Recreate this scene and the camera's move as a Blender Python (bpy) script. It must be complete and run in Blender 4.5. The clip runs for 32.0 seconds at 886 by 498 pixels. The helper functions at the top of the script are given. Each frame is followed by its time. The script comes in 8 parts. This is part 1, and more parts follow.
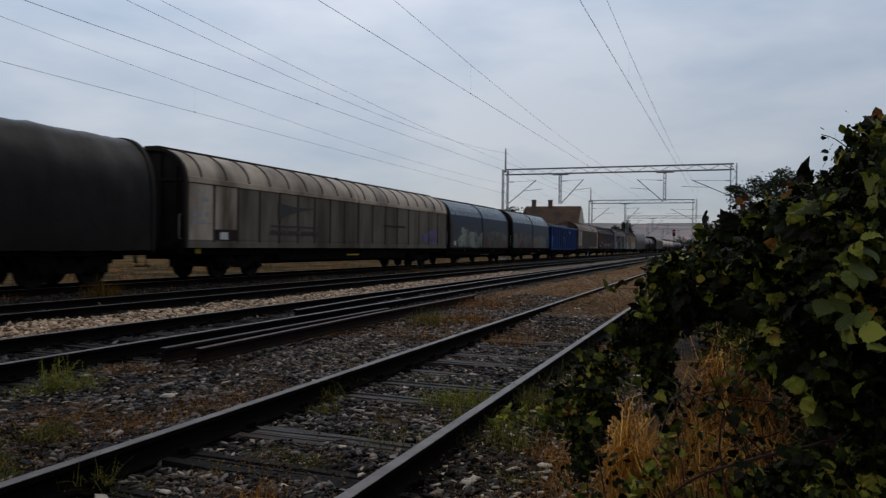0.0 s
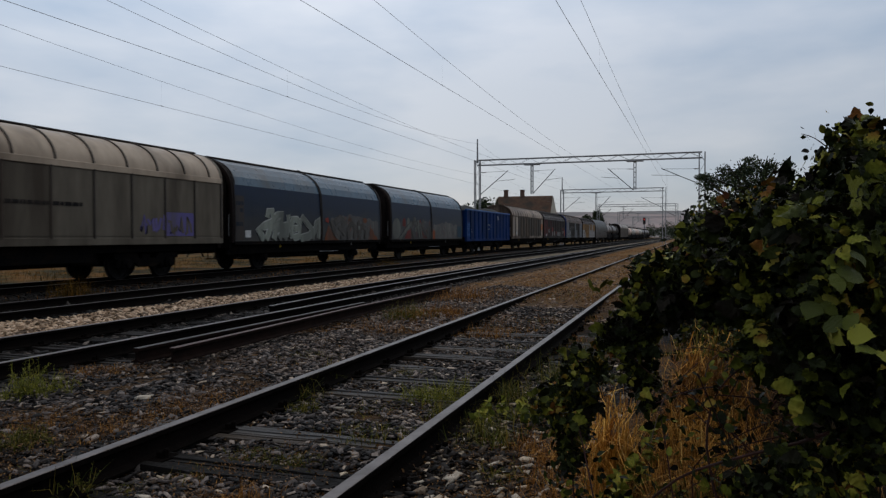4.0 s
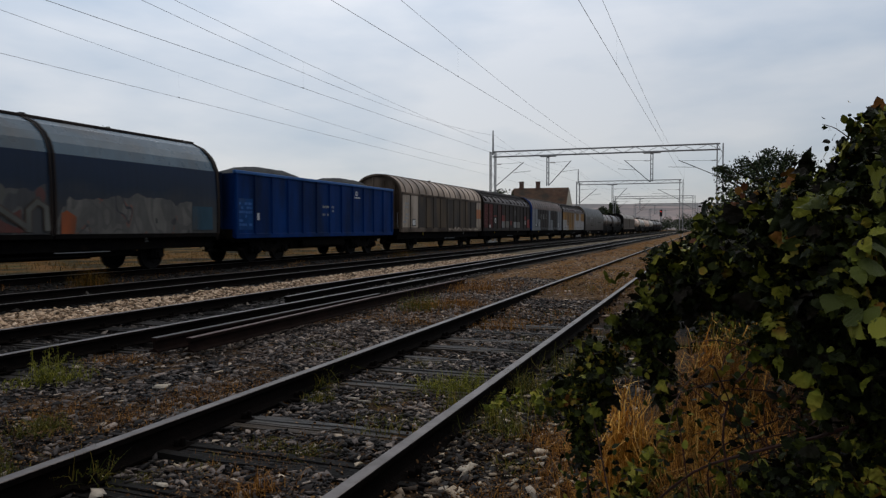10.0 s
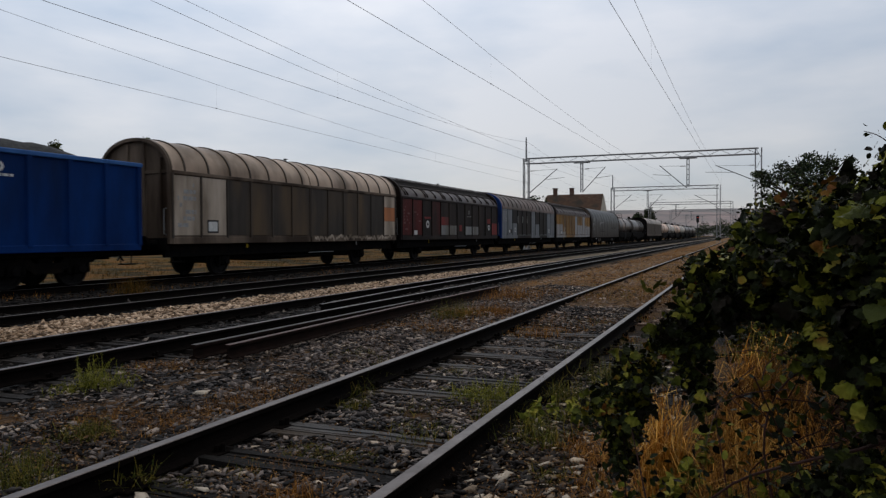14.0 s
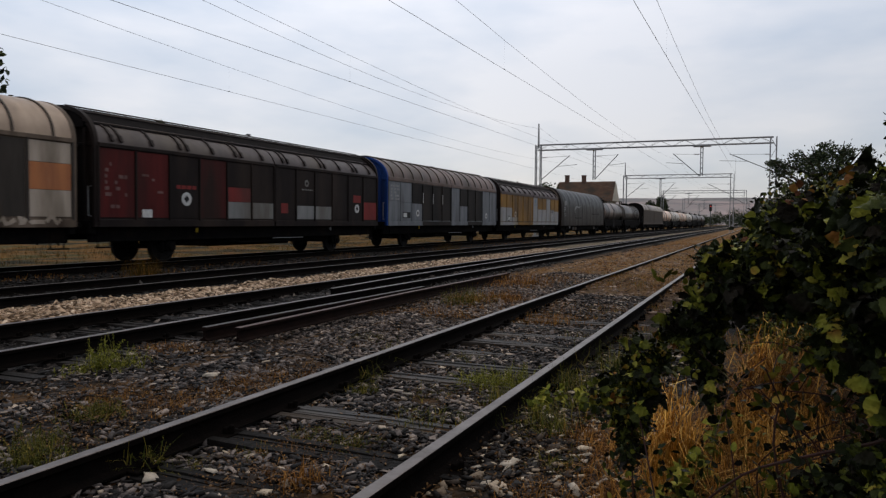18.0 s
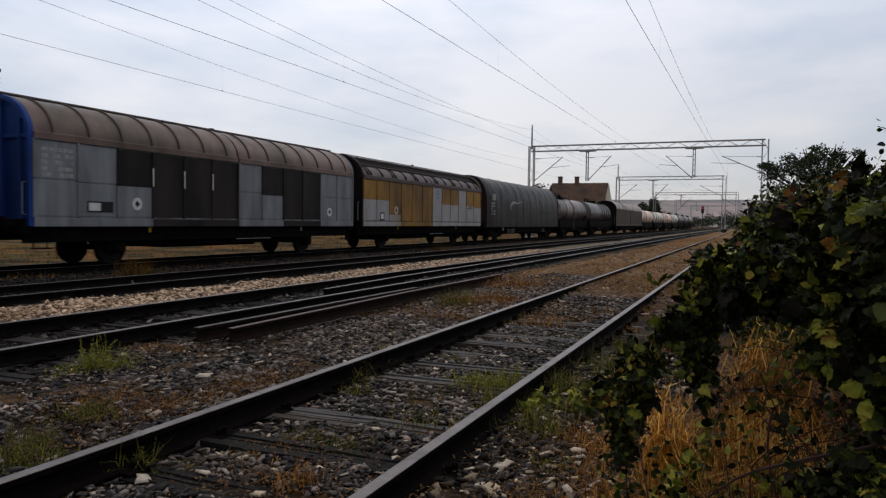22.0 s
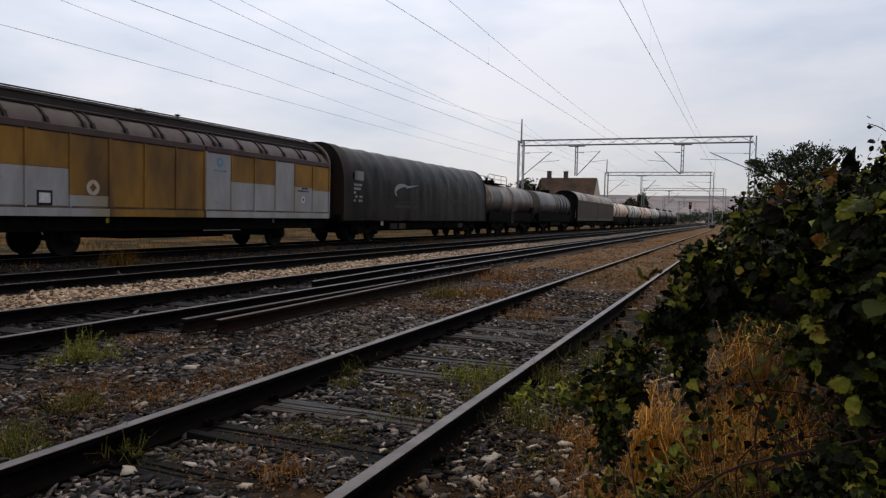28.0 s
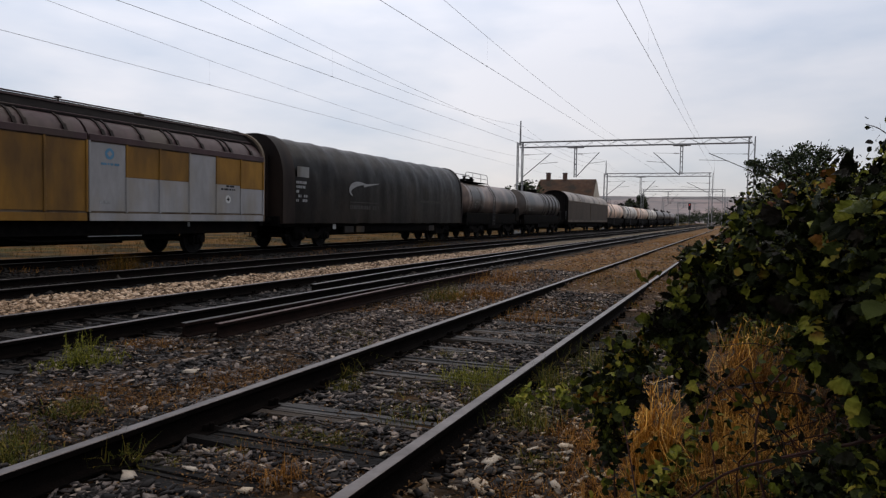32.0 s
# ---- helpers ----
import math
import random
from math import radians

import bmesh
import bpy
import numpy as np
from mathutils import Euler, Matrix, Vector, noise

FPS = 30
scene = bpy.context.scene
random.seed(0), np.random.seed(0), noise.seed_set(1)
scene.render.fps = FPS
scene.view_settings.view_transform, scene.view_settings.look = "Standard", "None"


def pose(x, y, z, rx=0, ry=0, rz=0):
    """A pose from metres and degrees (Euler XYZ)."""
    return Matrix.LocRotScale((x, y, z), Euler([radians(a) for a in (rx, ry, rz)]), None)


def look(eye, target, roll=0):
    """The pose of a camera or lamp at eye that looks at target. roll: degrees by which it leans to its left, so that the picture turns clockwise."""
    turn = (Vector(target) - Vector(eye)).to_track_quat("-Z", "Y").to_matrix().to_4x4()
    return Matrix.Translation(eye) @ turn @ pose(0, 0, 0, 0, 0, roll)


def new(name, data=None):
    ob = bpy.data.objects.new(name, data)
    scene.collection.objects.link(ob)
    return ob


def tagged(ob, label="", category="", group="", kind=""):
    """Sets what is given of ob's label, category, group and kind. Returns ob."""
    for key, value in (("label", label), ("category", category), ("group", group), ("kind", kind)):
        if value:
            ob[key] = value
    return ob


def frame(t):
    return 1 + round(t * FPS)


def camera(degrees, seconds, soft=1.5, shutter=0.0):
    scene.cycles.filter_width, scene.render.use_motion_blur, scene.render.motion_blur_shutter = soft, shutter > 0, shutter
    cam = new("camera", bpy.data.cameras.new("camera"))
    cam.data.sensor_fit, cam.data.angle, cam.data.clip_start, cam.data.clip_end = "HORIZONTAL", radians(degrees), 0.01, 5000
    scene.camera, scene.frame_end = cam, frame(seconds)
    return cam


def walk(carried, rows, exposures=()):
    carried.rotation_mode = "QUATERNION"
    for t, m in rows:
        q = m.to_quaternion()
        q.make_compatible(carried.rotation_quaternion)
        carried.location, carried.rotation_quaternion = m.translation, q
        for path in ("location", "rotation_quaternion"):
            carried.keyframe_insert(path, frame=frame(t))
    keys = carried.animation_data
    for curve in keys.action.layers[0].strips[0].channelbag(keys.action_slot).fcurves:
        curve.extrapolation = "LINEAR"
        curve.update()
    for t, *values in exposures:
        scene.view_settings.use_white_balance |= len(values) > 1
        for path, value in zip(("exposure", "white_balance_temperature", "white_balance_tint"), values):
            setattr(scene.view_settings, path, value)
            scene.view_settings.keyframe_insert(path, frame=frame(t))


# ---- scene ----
# The camera is held by a standing person, almost still.
cam = camera(63.68, 32.0, soft=1.3, shutter=0.5)
PATH = [
    (0, 0.038, 0.004, 1.124, 89.67, -0.80, 21.18),
    (0.5, -0.019, -0.009, 1.129, 89.40, -0.55, 19.25),
    (1, -0.032, -0.008, 1.130, 88.73, -0.30, 19.20),
    (1.5, -0.010, -0.002, 1.141, 88.51, -0.37, 19.78),
    (2, 0.001, 0.001, 1.148, 88.76, -0.65, 19.00),
    (2.5, 0.001, -0.004, 1.156, 89.36, -0.51, 18.90),
    (3, 0.005, 0.002, 1.154, 89.23, -0.12, 18.83),
    (3.5, 0.004, 0.001, 1.155, 89.02, 0.09, 18.98),
    (5.5, 0.002, 0.002, 1.156, 88.89, -0.14, 19.25),
    (6, 0.003, -0.000, 1.156, 88.92, -0.15, 19.52),
    (6.5, -0.001, 0.008, 1.154, 88.94, -0.06, 19.66),
    (7, 0.001, 0.004, 1.155, 88.94, -0.11, 19.86),
    (7.5, 0.007, -0.017, 1.159, 88.64, -0.21, 19.99),
    (8, -0.000, -0.006, 1.154, 88.54, -0.11, 20.06),
    (8.5, 0.004, 0.002, 1.155, 88.30, -0.08, 20.22),
    (9, -0.000, 0.008, 1.153, 88.20, -0.12, 20.05),
    (9.5, -0.002, 0.005, 1.154, 88.19, -0.21, 20.17),
    (10, 0.002, 0.007, 1.154, 88.30, -0.07, 20.22),
    (10.5, 0.001, 0.003, 1.155, 88.31, -0.15, 20.47),
    (11, 0.004, 0.001, 1.155, 88.44, -0.12, 20.59),
    (11.5, 0.005, -0.004, 1.156, 88.63, -0.17, 20.66),
    (12, 0.003, -0.003, 1.155, 88.59, -0.17, 20.87),
    (12.5, 0.002, 0.005, 1.155, 88.41, -0.14, 21.40),
    (13, 0.000, 0.001, 1.157, 88.62, -0.15, 21.77),
    (13.5, 0.001, -0.006, 1.158, 88.78, 0.01, 22.10),
    (14, 0.001, -0.016, 1.161, 88.88, 0.18, 22.89),
    (14.5, 0.002, -0.004, 1.160, 88.55, 0.43, 23.73),
    (15, 0.006, -0.007, 1.164, 88.42, 0.43, 23.70),
    (15.5, 0.003, -0.004, 1.165, 88.22, -0.18, 23.41),
    (17.5, 0.003, -0.002, 1.158, 88.08, -0.45, 23.12),
    (18, -0.001, 0.001, 1.161, 87.74, -0.52, 23.77),
    (18.5, -0.005, -0.007, 1.162, 87.77, -0.78, 24.03),
    (19, -0.006, 0.000, 1.164, 87.52, -0.92, 23.95),
    (19.5, -0.013, 0.001, 1.164, 87.54, -0.88, 23.20),
    (20, -0.011, -0.003, 1.166, 87.70, -0.94, 22.89),
    (20.5, -0.012, -0.003, 1.167, 87.59, -0.82, 22.89),
    (21, -0.009, -0.005, 1.165, 87.83, -0.77, 22.86),
    (21.5, -0.011, -0.005, 1.165, 87.70, -0.77, 23.01),
    (22, -0.008, -0.005, 1.168, 87.79, -0.78, 23.21),
    (22.5, -0.009, -0.006, 1.164, 87.97, -0.67, 23.29),
    (23, -0.009, -0.006, 1.166, 87.81, -0.85, 23.35),
    (23.5, -0.009, -0.006, 1.166, 87.84, -0.98, 23.14),
    (24, -0.010, -0.010, 1.166, 87.87, -1.24, 23.04),
    (24.5, -0.013, -0.007, 1.166, 87.76, -1.31, 22.98),
    (25, -0.013, -0.009, 1.167, 87.49, -1.31, 22.84),
    (25.5, -0.017, 0.002, 1.165, 87.36, -1.41, 22.70),
    (27.5, -0.016, -0.005, 1.170, 87.45, -1.36, 22.39),
    (28, -0.016, -0.001, 1.166, 87.28, -1.34, 22.31),
    (28.5, -0.017, -0.002, 1.167, 87.31, -1.17, 22.52),
    (29, -0.011, -0.002, 1.164, 87.36, -1.04, 22.64),
    (29.5, -0.016, -0.004, 1.169, 87.23, -1.00, 22.67),
    (30, -0.014, 0.001, 1.169, 87.45, -0.94, 22.60),
    (30.5, -0.018, 0.003, 1.166, 87.58, -0.97, 22.60),
    (31, -0.018, 0.006, 1.166, 87.44, -1.09, 22.59),
    (31.5, -0.016, 0.003, 1.168, 87.37, -1.11, 22.40),
    (32, -0.014, 0.001, 1.168, 87.46, -1.01, 22.27),
]
EXPOSURES = [(0, -0.48, 6050, 10), (1.5, -0.42, 6050, 10), (3, -0.38, 6100, 10), (8, -0.38, 6250, 10), (9, -0.25, 6300, 10), (13, -0.25, 6350, 11), (19, -0.02, 6500, 13), (32, 0.0, 6500, 15)]
walk(cam, [(t, pose(*p)) for t, *p in PATH], EXPOSURES)

# How far the train stands from its place at 13 s, along the track.
TRAIN = [
    (0, 62.49),
    (0.5, 60.06),
    (1, 57.62),
    (1.5, 55.16),
    (2, 52.72),
    (2.5, 50.32),
    (3, 47.99),
    (3.5, 45.68),
    (5.5, 36.01),
    (6, 33.57),
    (6.5, 31.12),
    (7, 28.67),
    (7.5, 26.23),
    (8, 23.82),
    (8.5, 21.45),
    (9, 19.09),
    (9.5, 16.73),
    (10, 14.37),
    (10.5, 11.99),
    (11, 9.60),
    (11.5, 7.20),
    (12, 4.77),
    (12.5, 2.38),
    (13, 0.00),
    (13.5, -2.38),
    (14, -4.76),
    (14.5, -7.13),
    (15, -9.48),
    (15.5, -11.77),
    (17.5, -20.63),
    (18, -22.82),
    (18.5, -24.97),
    (19, -27.12),
    (19.5, -29.29),
    (20, -31.48),
    (20.5, -33.66),
    (21, -35.82),
    (21.5, -37.91),
    (22, -39.91),
    (22.5, -41.79),
    (23, -43.57),
    (23.5, -45.24),
    (24, -46.82),
    (24.5, -48.34),
    (25, -49.77),
    (25.5, -51.07),
    (27.5, -55.48),
    (28, -56.40),
    (28.5, -57.24),
    (29, -58.03),
    (29.5, -58.74),
    (30, -59.36),
    (30.5, -59.85),
    (31, -60.22),
    (31.5, -60.50),
    (32, -60.71),
]

# ---- daylight: an overcast sky, with a wide weak sun behind the cloud ----
def make_world():
    world = bpy.data.worlds.new("overcast_sky")
    scene.world = world
    world.use_nodes = True
    nt = world.node_tree
    nt.nodes.clear()
    out = nt.nodes.new("ShaderNodeOutputWorld")
    add = nt.nodes.new("ShaderNodeAddShader")
    blue = nt.nodes.new("ShaderNodeBackground")
    sky = nt.nodes.new("ShaderNodeTexSky")
    sky.sky_type, sky.sun_disc = "NISHITA", False
    sky.sun_elevation, sky.sun_rotation = radians(38), radians(-25)
    nt.links.new(sky.outputs[0], blue.inputs[0])
    blue.inputs[1].default_value = 0.02
    cloud = nt.nodes.new("ShaderNodeBackground")
    cloud.inputs[1].default_value = 0.70
    # cloud layer: bright low down and again overhead, soft banks of cloud at two scales
    tc = nt.nodes.new("ShaderNodeTexCoord")
    sep = nt.nodes.new("ShaderNodeSeparateXYZ")
    nt.links.new(tc.outputs["Generated"], sep.inputs[0])
    height = nt.nodes.new("ShaderNodeValToRGB")
    height.color_ramp.elements[0].position, height.color_ramp.elements[0].color = 0.0, (0.70, 0.705, 0.74, 1)
    height.color_ramp.elements[1].position, height.color_ramp.elements[1].color = 1.0, (1.42, 1.33, 1.21, 1)
    e = height.color_ramp.elements.new(0.10)
    e.color = (0.74, 0.76, 0.805, 1)
    height.color_ramp.elements.new(0.20).color = (0.80, 0.845, 0.905, 1)
    height.color_ramp.elements.new(0.36).color = (1.05, 1.12, 1.21, 1)
    nt.links.new(sep.outputs[2], height.inputs[0])
    flat = nt.nodes.new("ShaderNodeMapping")
    flat.inputs["Scale"].default_value = (1.0, 1.0, 3.2)
    nt.links.new(tc.outputs["Generated"], flat.inputs[0])
    n1 = nt.nodes.new("ShaderNodeTexNoise")
    n1.inputs["Scale"].default_value, n1.inputs["Detail"].default_value = 1.7, 5
    n2 = nt.nodes.new("ShaderNodeTexNoise")
    n2.inputs["Scale"].default_value, n2.inputs["Detail"].default_value = 5.5, 4
    for n in (n1, n2):
        nt.links.new(flat.outputs[0], n.inputs["Vector"])
    both = nt.nodes.new("ShaderNodeMath")
    both.operation, both.inputs[1].default_value = "MULTIPLY_ADD", 0.65
    nt.links.new(n1.outputs["Fac"], both.inputs[0])
    part2 = nt.nodes.new("ShaderNodeMath")
    part2.operation, part2.inputs[1].default_value = "MULTIPLY", 0.35
    nt.links.new(n2.outputs["Fac"], part2.inputs[0])
    nt.links.new(part2.outputs[0], both.inputs[2])
    ramp = nt.nodes.new("ShaderNodeValToRGB")
    ramp.color_ramp.elements[0].position, ramp.color_ramp.elements[0].color = 0.37, (0.66, 0.775, 0.895, 1)
    ramp.color_ramp.elements[1].position, ramp.color_ramp.elements[1].color = 0.62, (1.21, 1.18, 1.15, 1)
    nt.links.new(both.outputs[0], ramp.inputs[0])
    mix = nt.nodes.new("ShaderNodeMix")
    mix.data_type, mix.blend_type = "RGBA", "MULTIPLY"
    mix.inputs["Factor"].default_value = 1.0
    nt.links.new(height.outputs[0], mix.inputs["A"])
    nt.links.new(ramp.outputs[0], mix.inputs["B"])
    # the whole sky is dimmed by direction, more down the line than across the tracks
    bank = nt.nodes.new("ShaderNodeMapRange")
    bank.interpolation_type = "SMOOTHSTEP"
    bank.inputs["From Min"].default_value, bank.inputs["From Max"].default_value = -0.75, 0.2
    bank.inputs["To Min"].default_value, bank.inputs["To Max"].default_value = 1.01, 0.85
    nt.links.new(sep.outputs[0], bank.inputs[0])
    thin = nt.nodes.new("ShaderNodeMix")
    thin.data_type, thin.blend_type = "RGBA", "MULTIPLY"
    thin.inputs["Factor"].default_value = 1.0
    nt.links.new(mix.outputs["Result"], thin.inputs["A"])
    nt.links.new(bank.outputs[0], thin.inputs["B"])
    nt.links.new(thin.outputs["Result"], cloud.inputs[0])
    nt.links.new(blue.outputs[0], add.inputs[0])
    nt.links.new(cloud.outputs[0], add.inputs[1])
    nt.links.new(add.outputs[0], out.inputs[0])


make_world()
sun = new("sun", bpy.data.lights.new("sun", "SUN"))
sun.data.energy, sun.data.angle, sun.data.color = 0.45, radians(35), (1.0, 0.93, 0.82)
sun.matrix_world = look((0, 0, 50), (-12, -28, 20))


# ---- materials ----
MATS = {}


def mat(name, c1, c2=None, rough=0.7, metal=0.0, scale=4.0, bump=0.15, streak=0.0, dirt=None, dirt_amount=0.5, random_tint=0.0, island=0.0,
        bump_scale=None, spec=0.14, stretch=None):
    """A surface in two tones by noise at two scales, with fine relief; streak: tones run down in streaks; dirt: a third tone in blotches."""
    if name in MATS:
        return MATS[name]
    m = bpy.data.materials.new(name)
    m.use_nodes = True
    nt = m.node_tree
    b = nt.nodes["Principled BSDF"]
    b.inputs["Roughness"].default_value, b.inputs["Metallic"].default_value = rough, metal
    b.inputs["Specular IOR Level"].default_value = spec
    c2 = c2 or tuple(v * 0.72 for v in c1)
    tc = nt.nodes.new("ShaderNodeTexCoord")
    mp = nt.nodes.new("ShaderNodeMapping")
    if streak or stretch:
        mp.inputs["Scale"].default_value = stretch or (1, 1, streak)
    nt.links.new(tc.outputs["Object"], mp.inputs[0])
    big = nt.nodes.new("ShaderNodeTexNoise")
    big.inputs["Scale"].default_value, big.inputs["Detail"].default_value, big.inputs["Roughness"].default_value = scale, 6, 0.62
    nt.links.new(mp.outputs[0], big.inputs["Vector"])
    ramp = nt.nodes.new("ShaderNodeValToRGB")
    ramp.color_ramp.elements[0].position, ramp.color_ramp.elements[1].position = 0.34, 0.66
    ramp.color_ramp.elements[0].color, ramp.color_ramp.elements[1].color = (*c2, 1), (*c1, 1)
    nt.links.new(big.outputs["Fac"], ramp.inputs[0])
    colour = ramp.outputs[0]
    fine = nt.nodes.new("ShaderNodeTexNoise")
    fine.inputs["Scale"].default_value, fine.inputs["Detail"].default_value = (bump_scale or scale * 9), 5
    nt.links.new(tc.outputs["Object"], fine.inputs["Vector"])
    if dirt:
        spots = nt.nodes.new("ShaderNodeTexNoise")
        spots.inputs["Scale"].default_value, spots.inputs["Detail"].default_value = scale * 0.37, 7
        nt.links.new(mp.outputs[0], spots.inputs["Vector"])
        where = nt.nodes.new("ShaderNodeValToRGB")
        where.color_ramp.elements[0].position, where.color_ramp.elements[1].position = 0.62 - 0.3 * dirt_amount, 0.80 - 0.3 * dirt_amount
        nt.links.new(spots.outputs["Fac"], where.inputs[0])
        mx = nt.nodes.new("ShaderNodeMix")
        mx.data_type = "RGBA"
        mx.inputs["B"].default_value = (*dirt, 1)
        nt.links.new(where.outputs[0], mx.inputs["Factor"])
        nt.links.new(colour, mx.inputs["A"])
        colour = mx.outputs["Result"]
    for amount, kind in ((random_tint, "ShaderNodeObjectInfo"), (island, "ShaderNodeNewGeometry")):
        if not amount:
            continue
        info = nt.nodes.new(kind)
        tone = nt.nodes.new("ShaderNodeMapRange")
        tone.inputs["To Min"].default_value, tone.inputs["To Max"].default_value = 1 - amount, 1 + amount
        nt.links.new(info.outputs["Random" if amount is random_tint and kind == "ShaderNodeObjectInfo" else "Random Per Island"], tone.inputs[0])
        hsv = nt.nodes.new("ShaderNodeHueSaturation")
        nt.links.new(tone.outputs[0], hsv.inputs["Value"])
        nt.links.new(colour, hsv.inputs["Color"])
        colour = hsv.outputs[0]
    nt.links.new(colour, b.inputs["Base Color"])
    rr = nt.nodes.new("ShaderNodeMapRange")
    rr.inputs["To Min"].default_value, rr.inputs["To Max"].default_value = max(rough - 0.14, 0.03), min(rough + 0.14, 1)
    nt.links.new(fine.outputs["Fac"], rr.inputs[0])
    nt.links.new(rr.outputs[0], b.inputs["Roughness"])
    if bump:
        bp = nt.nodes.new("ShaderNodeBump")
        bp.inputs["Strength"].default_value, bp.inputs["Distance"].default_value = bump, 0.02
        nt.links.new(fine.outputs["Fac"], bp.inputs["Height"])
        nt.links.new(bp.outputs[0], b.inputs["Normal"])
    MATS[name] = m
    return m


# ---- mesh building ----
class MB:
    """Collects vertices and faces of one mesh."""

    def __init__(self):
        self.v, self.f = [], []

    def add(self, verts, faces):
        n = len(self.v)
        self.v += [tuple(p) for p in verts]
        self.f += [tuple(i + n for i in q) for q in faces]
        return self

    def box(self, x0, x1, y0, y1, z0, z1, c=0.0):
        """A box; c: width of its chamfered edges."""
        if c <= 0:
            return self.add([(x, y, z) for x in (x0, x1) for y in (y0, y1) for z in (z0, z1)],
                            [(0, 1, 3, 2), (4, 6, 7, 5), (0, 4, 5, 1), (2, 3, 7, 6), (0, 2, 6, 4), (1, 5, 7, 3)])
        c = min(c, (x1 - x0) / 2.01, (y1 - y0) / 2.01, (z1 - z0) / 2.01)
        ring = lambda d, z: [(x0 + d, y0 + c, z), (x0 + c, y0 + d, z), (x1 - c, y0 + d, z), (x1 - d, y0 + c, z),  # noqa: E731
                             (x1 - d, y1 - c, z), (x1 - c, y1 - d, z), (x0 + c, y1 - d, z), (x0 + d, y1 - c, z)]
        inner = lambda z: [(x0 + c, y0 + c, z)] * 2 + [(x1 - c, y0 + c, z)] * 2 + [(x1 - c, y1 - c, z)] * 2 + [(x0 + c, y1 - c, z)] * 2  # noqa: E731
        rings = [ring(0, z0 + c), ring(0, z1 - c)]
        n = len(self.v)
        for r in rings:
            self.v += r
        self.f += [(n + i, n + (i + 1) % 8, n + 8 + (i + 1) % 8, n + 8 + i) for i in range(8)]
        for k, (z, flip) in enumerate(((z0, 1), (z1, 0))):
            q = len(self.v)
            self.v += inner(z)[::2]
            o = n + 8 * k
            a = [(o + i, o + (i + 1) % 8) for i in range(8)]
            for j in range(4):
                i0, i1, i2 = o + 2 * j, o + 2 * j + 1, o + (2 * j + 2) % 8
                t = [(i0, i1, q + j), (i1, i2, q + (j + 1) % 4, q + j)]
                self.f += [tuple(reversed(x)) for x in t] if flip else t
            cap = (q, q + 1, q + 2, q + 3)
            self.f.append(tuple(reversed(cap)) if flip else cap)
        return self

    def prism(self, prof, y0, y1):
        """A closed outline of (x, z), drawn out from y0 to y1."""
        n = len(prof)
        return self.add([(x, y0, z) for x, z in prof] + [(x, y1, z) for x, z in prof],
                        [(i, (i + 1) % n, n + (i + 1) % n, n + i) for i in range(n)] + [tuple(range(n - 1, -1, -1)), tuple(range(n, 2 * n))])

    def strip(self, line, y0, y1, t):
        """An open line of (x, z), drawn out from y0 to y1 with thickness t to its right-hand side."""
        off = []
        for i, (x, z) in enumerate(line):
            a, b = line[max(i - 1, 0)], line[min(i + 1, len(line) - 1)]
            dx, dz = b[0] - a[0], b[1] - a[1]
            d = math.hypot(dx, dz) or 1
            off.append((x + dz / d * t, z - dx / d * t))
        return self.prism(list(line) + off[::-1], y0, y1)

    def tube(self, path, r, n=6, r2=None):
        """A round bar along a path, tapering from r to r2."""
        path = [Vector(p) for p in path]
        rings = []
        for i, p in enumerate(path):
            way = (path[min(i + 1, len(path) - 1)] - path[max(i - 1, 0)]).normalized()
            side = way.cross(Vector((0.31, 0.17, 1) if abs(way.z) < 0.9 else (1, 0.2, 0))).normalized()
            up = side.cross(way)
            rad = r + ((r2 if r2 is not None else r) - r) * i / max(len(path) - 1, 1)
            rings += [p + rad * (math.cos(6.28318 * k / n) * side + math.sin(6.28318 * k / n) * up) for k in range(n)]
        m = len(path)
        faces = [(i * n + k, i * n + (k + 1) % n, (i + 1) * n + (k + 1) % n, (i + 1) * n + k) for i in range(m - 1) for k in range(n)]
        return self.add(rings, faces + [tuple(range(n - 1, -1, -1)), tuple((m - 1) * n + k for k in range(n))])

    def lathe(self, line, axis="x", n=20, at=(0, 0, 0)):
        """A line of (along, radius), turned about an axis."""
        verts = []
        for a, r in line:
            for k in range(n):
                c, s = r * math.cos(6.28318 * k / n), r * math.sin(6.28318 * k / n)
                verts.append({"x": (a + at[0], c + at[1], s + at[2]), "y": (c + at[0], a + at[1], s + at[2]), "z": (c + at[0], s + at[1], a + at[2])}[axis])
        m = len(line)
        return self.add(verts, [(i * n + k, i * n + (k + 1) % n, (i + 1) * n + (k + 1) % n, (i + 1) * n + k) for i in range(m - 1) for k in range(n)]
                        + [tuple(range(n - 1, -1, -1)), tuple((m - 1) * n + k for k in range(n))])

    def mesh(self, name, material, smooth=True, angle=34):
        me = bpy.data.meshes.new(name)
        me.from_pydata(self.v, [], self.f)
        bm = bmesh.new()
        bm.from_mesh(me)
        bmesh.ops.recalc_face_normals(bm, faces=bm.faces)
        bm.to_mesh(me)
        bm.free()
        if material:
            me.materials.append(material)
        if smooth:
            me.polygons.foreach_set("use_smooth", [True] * len(me.polygons))
            me.set_sharp_from_angle(angle=radians(angle))
        return me


def part(name, mb, material, parent, label="", smooth=True):
    """One mesh object under a thing or a part."""
    ob = new(name, mb.mesh(name, material, smooth) if isinstance(mb, MB) else mb)
    ob.parent = parent
    return tagged(ob, label=label)


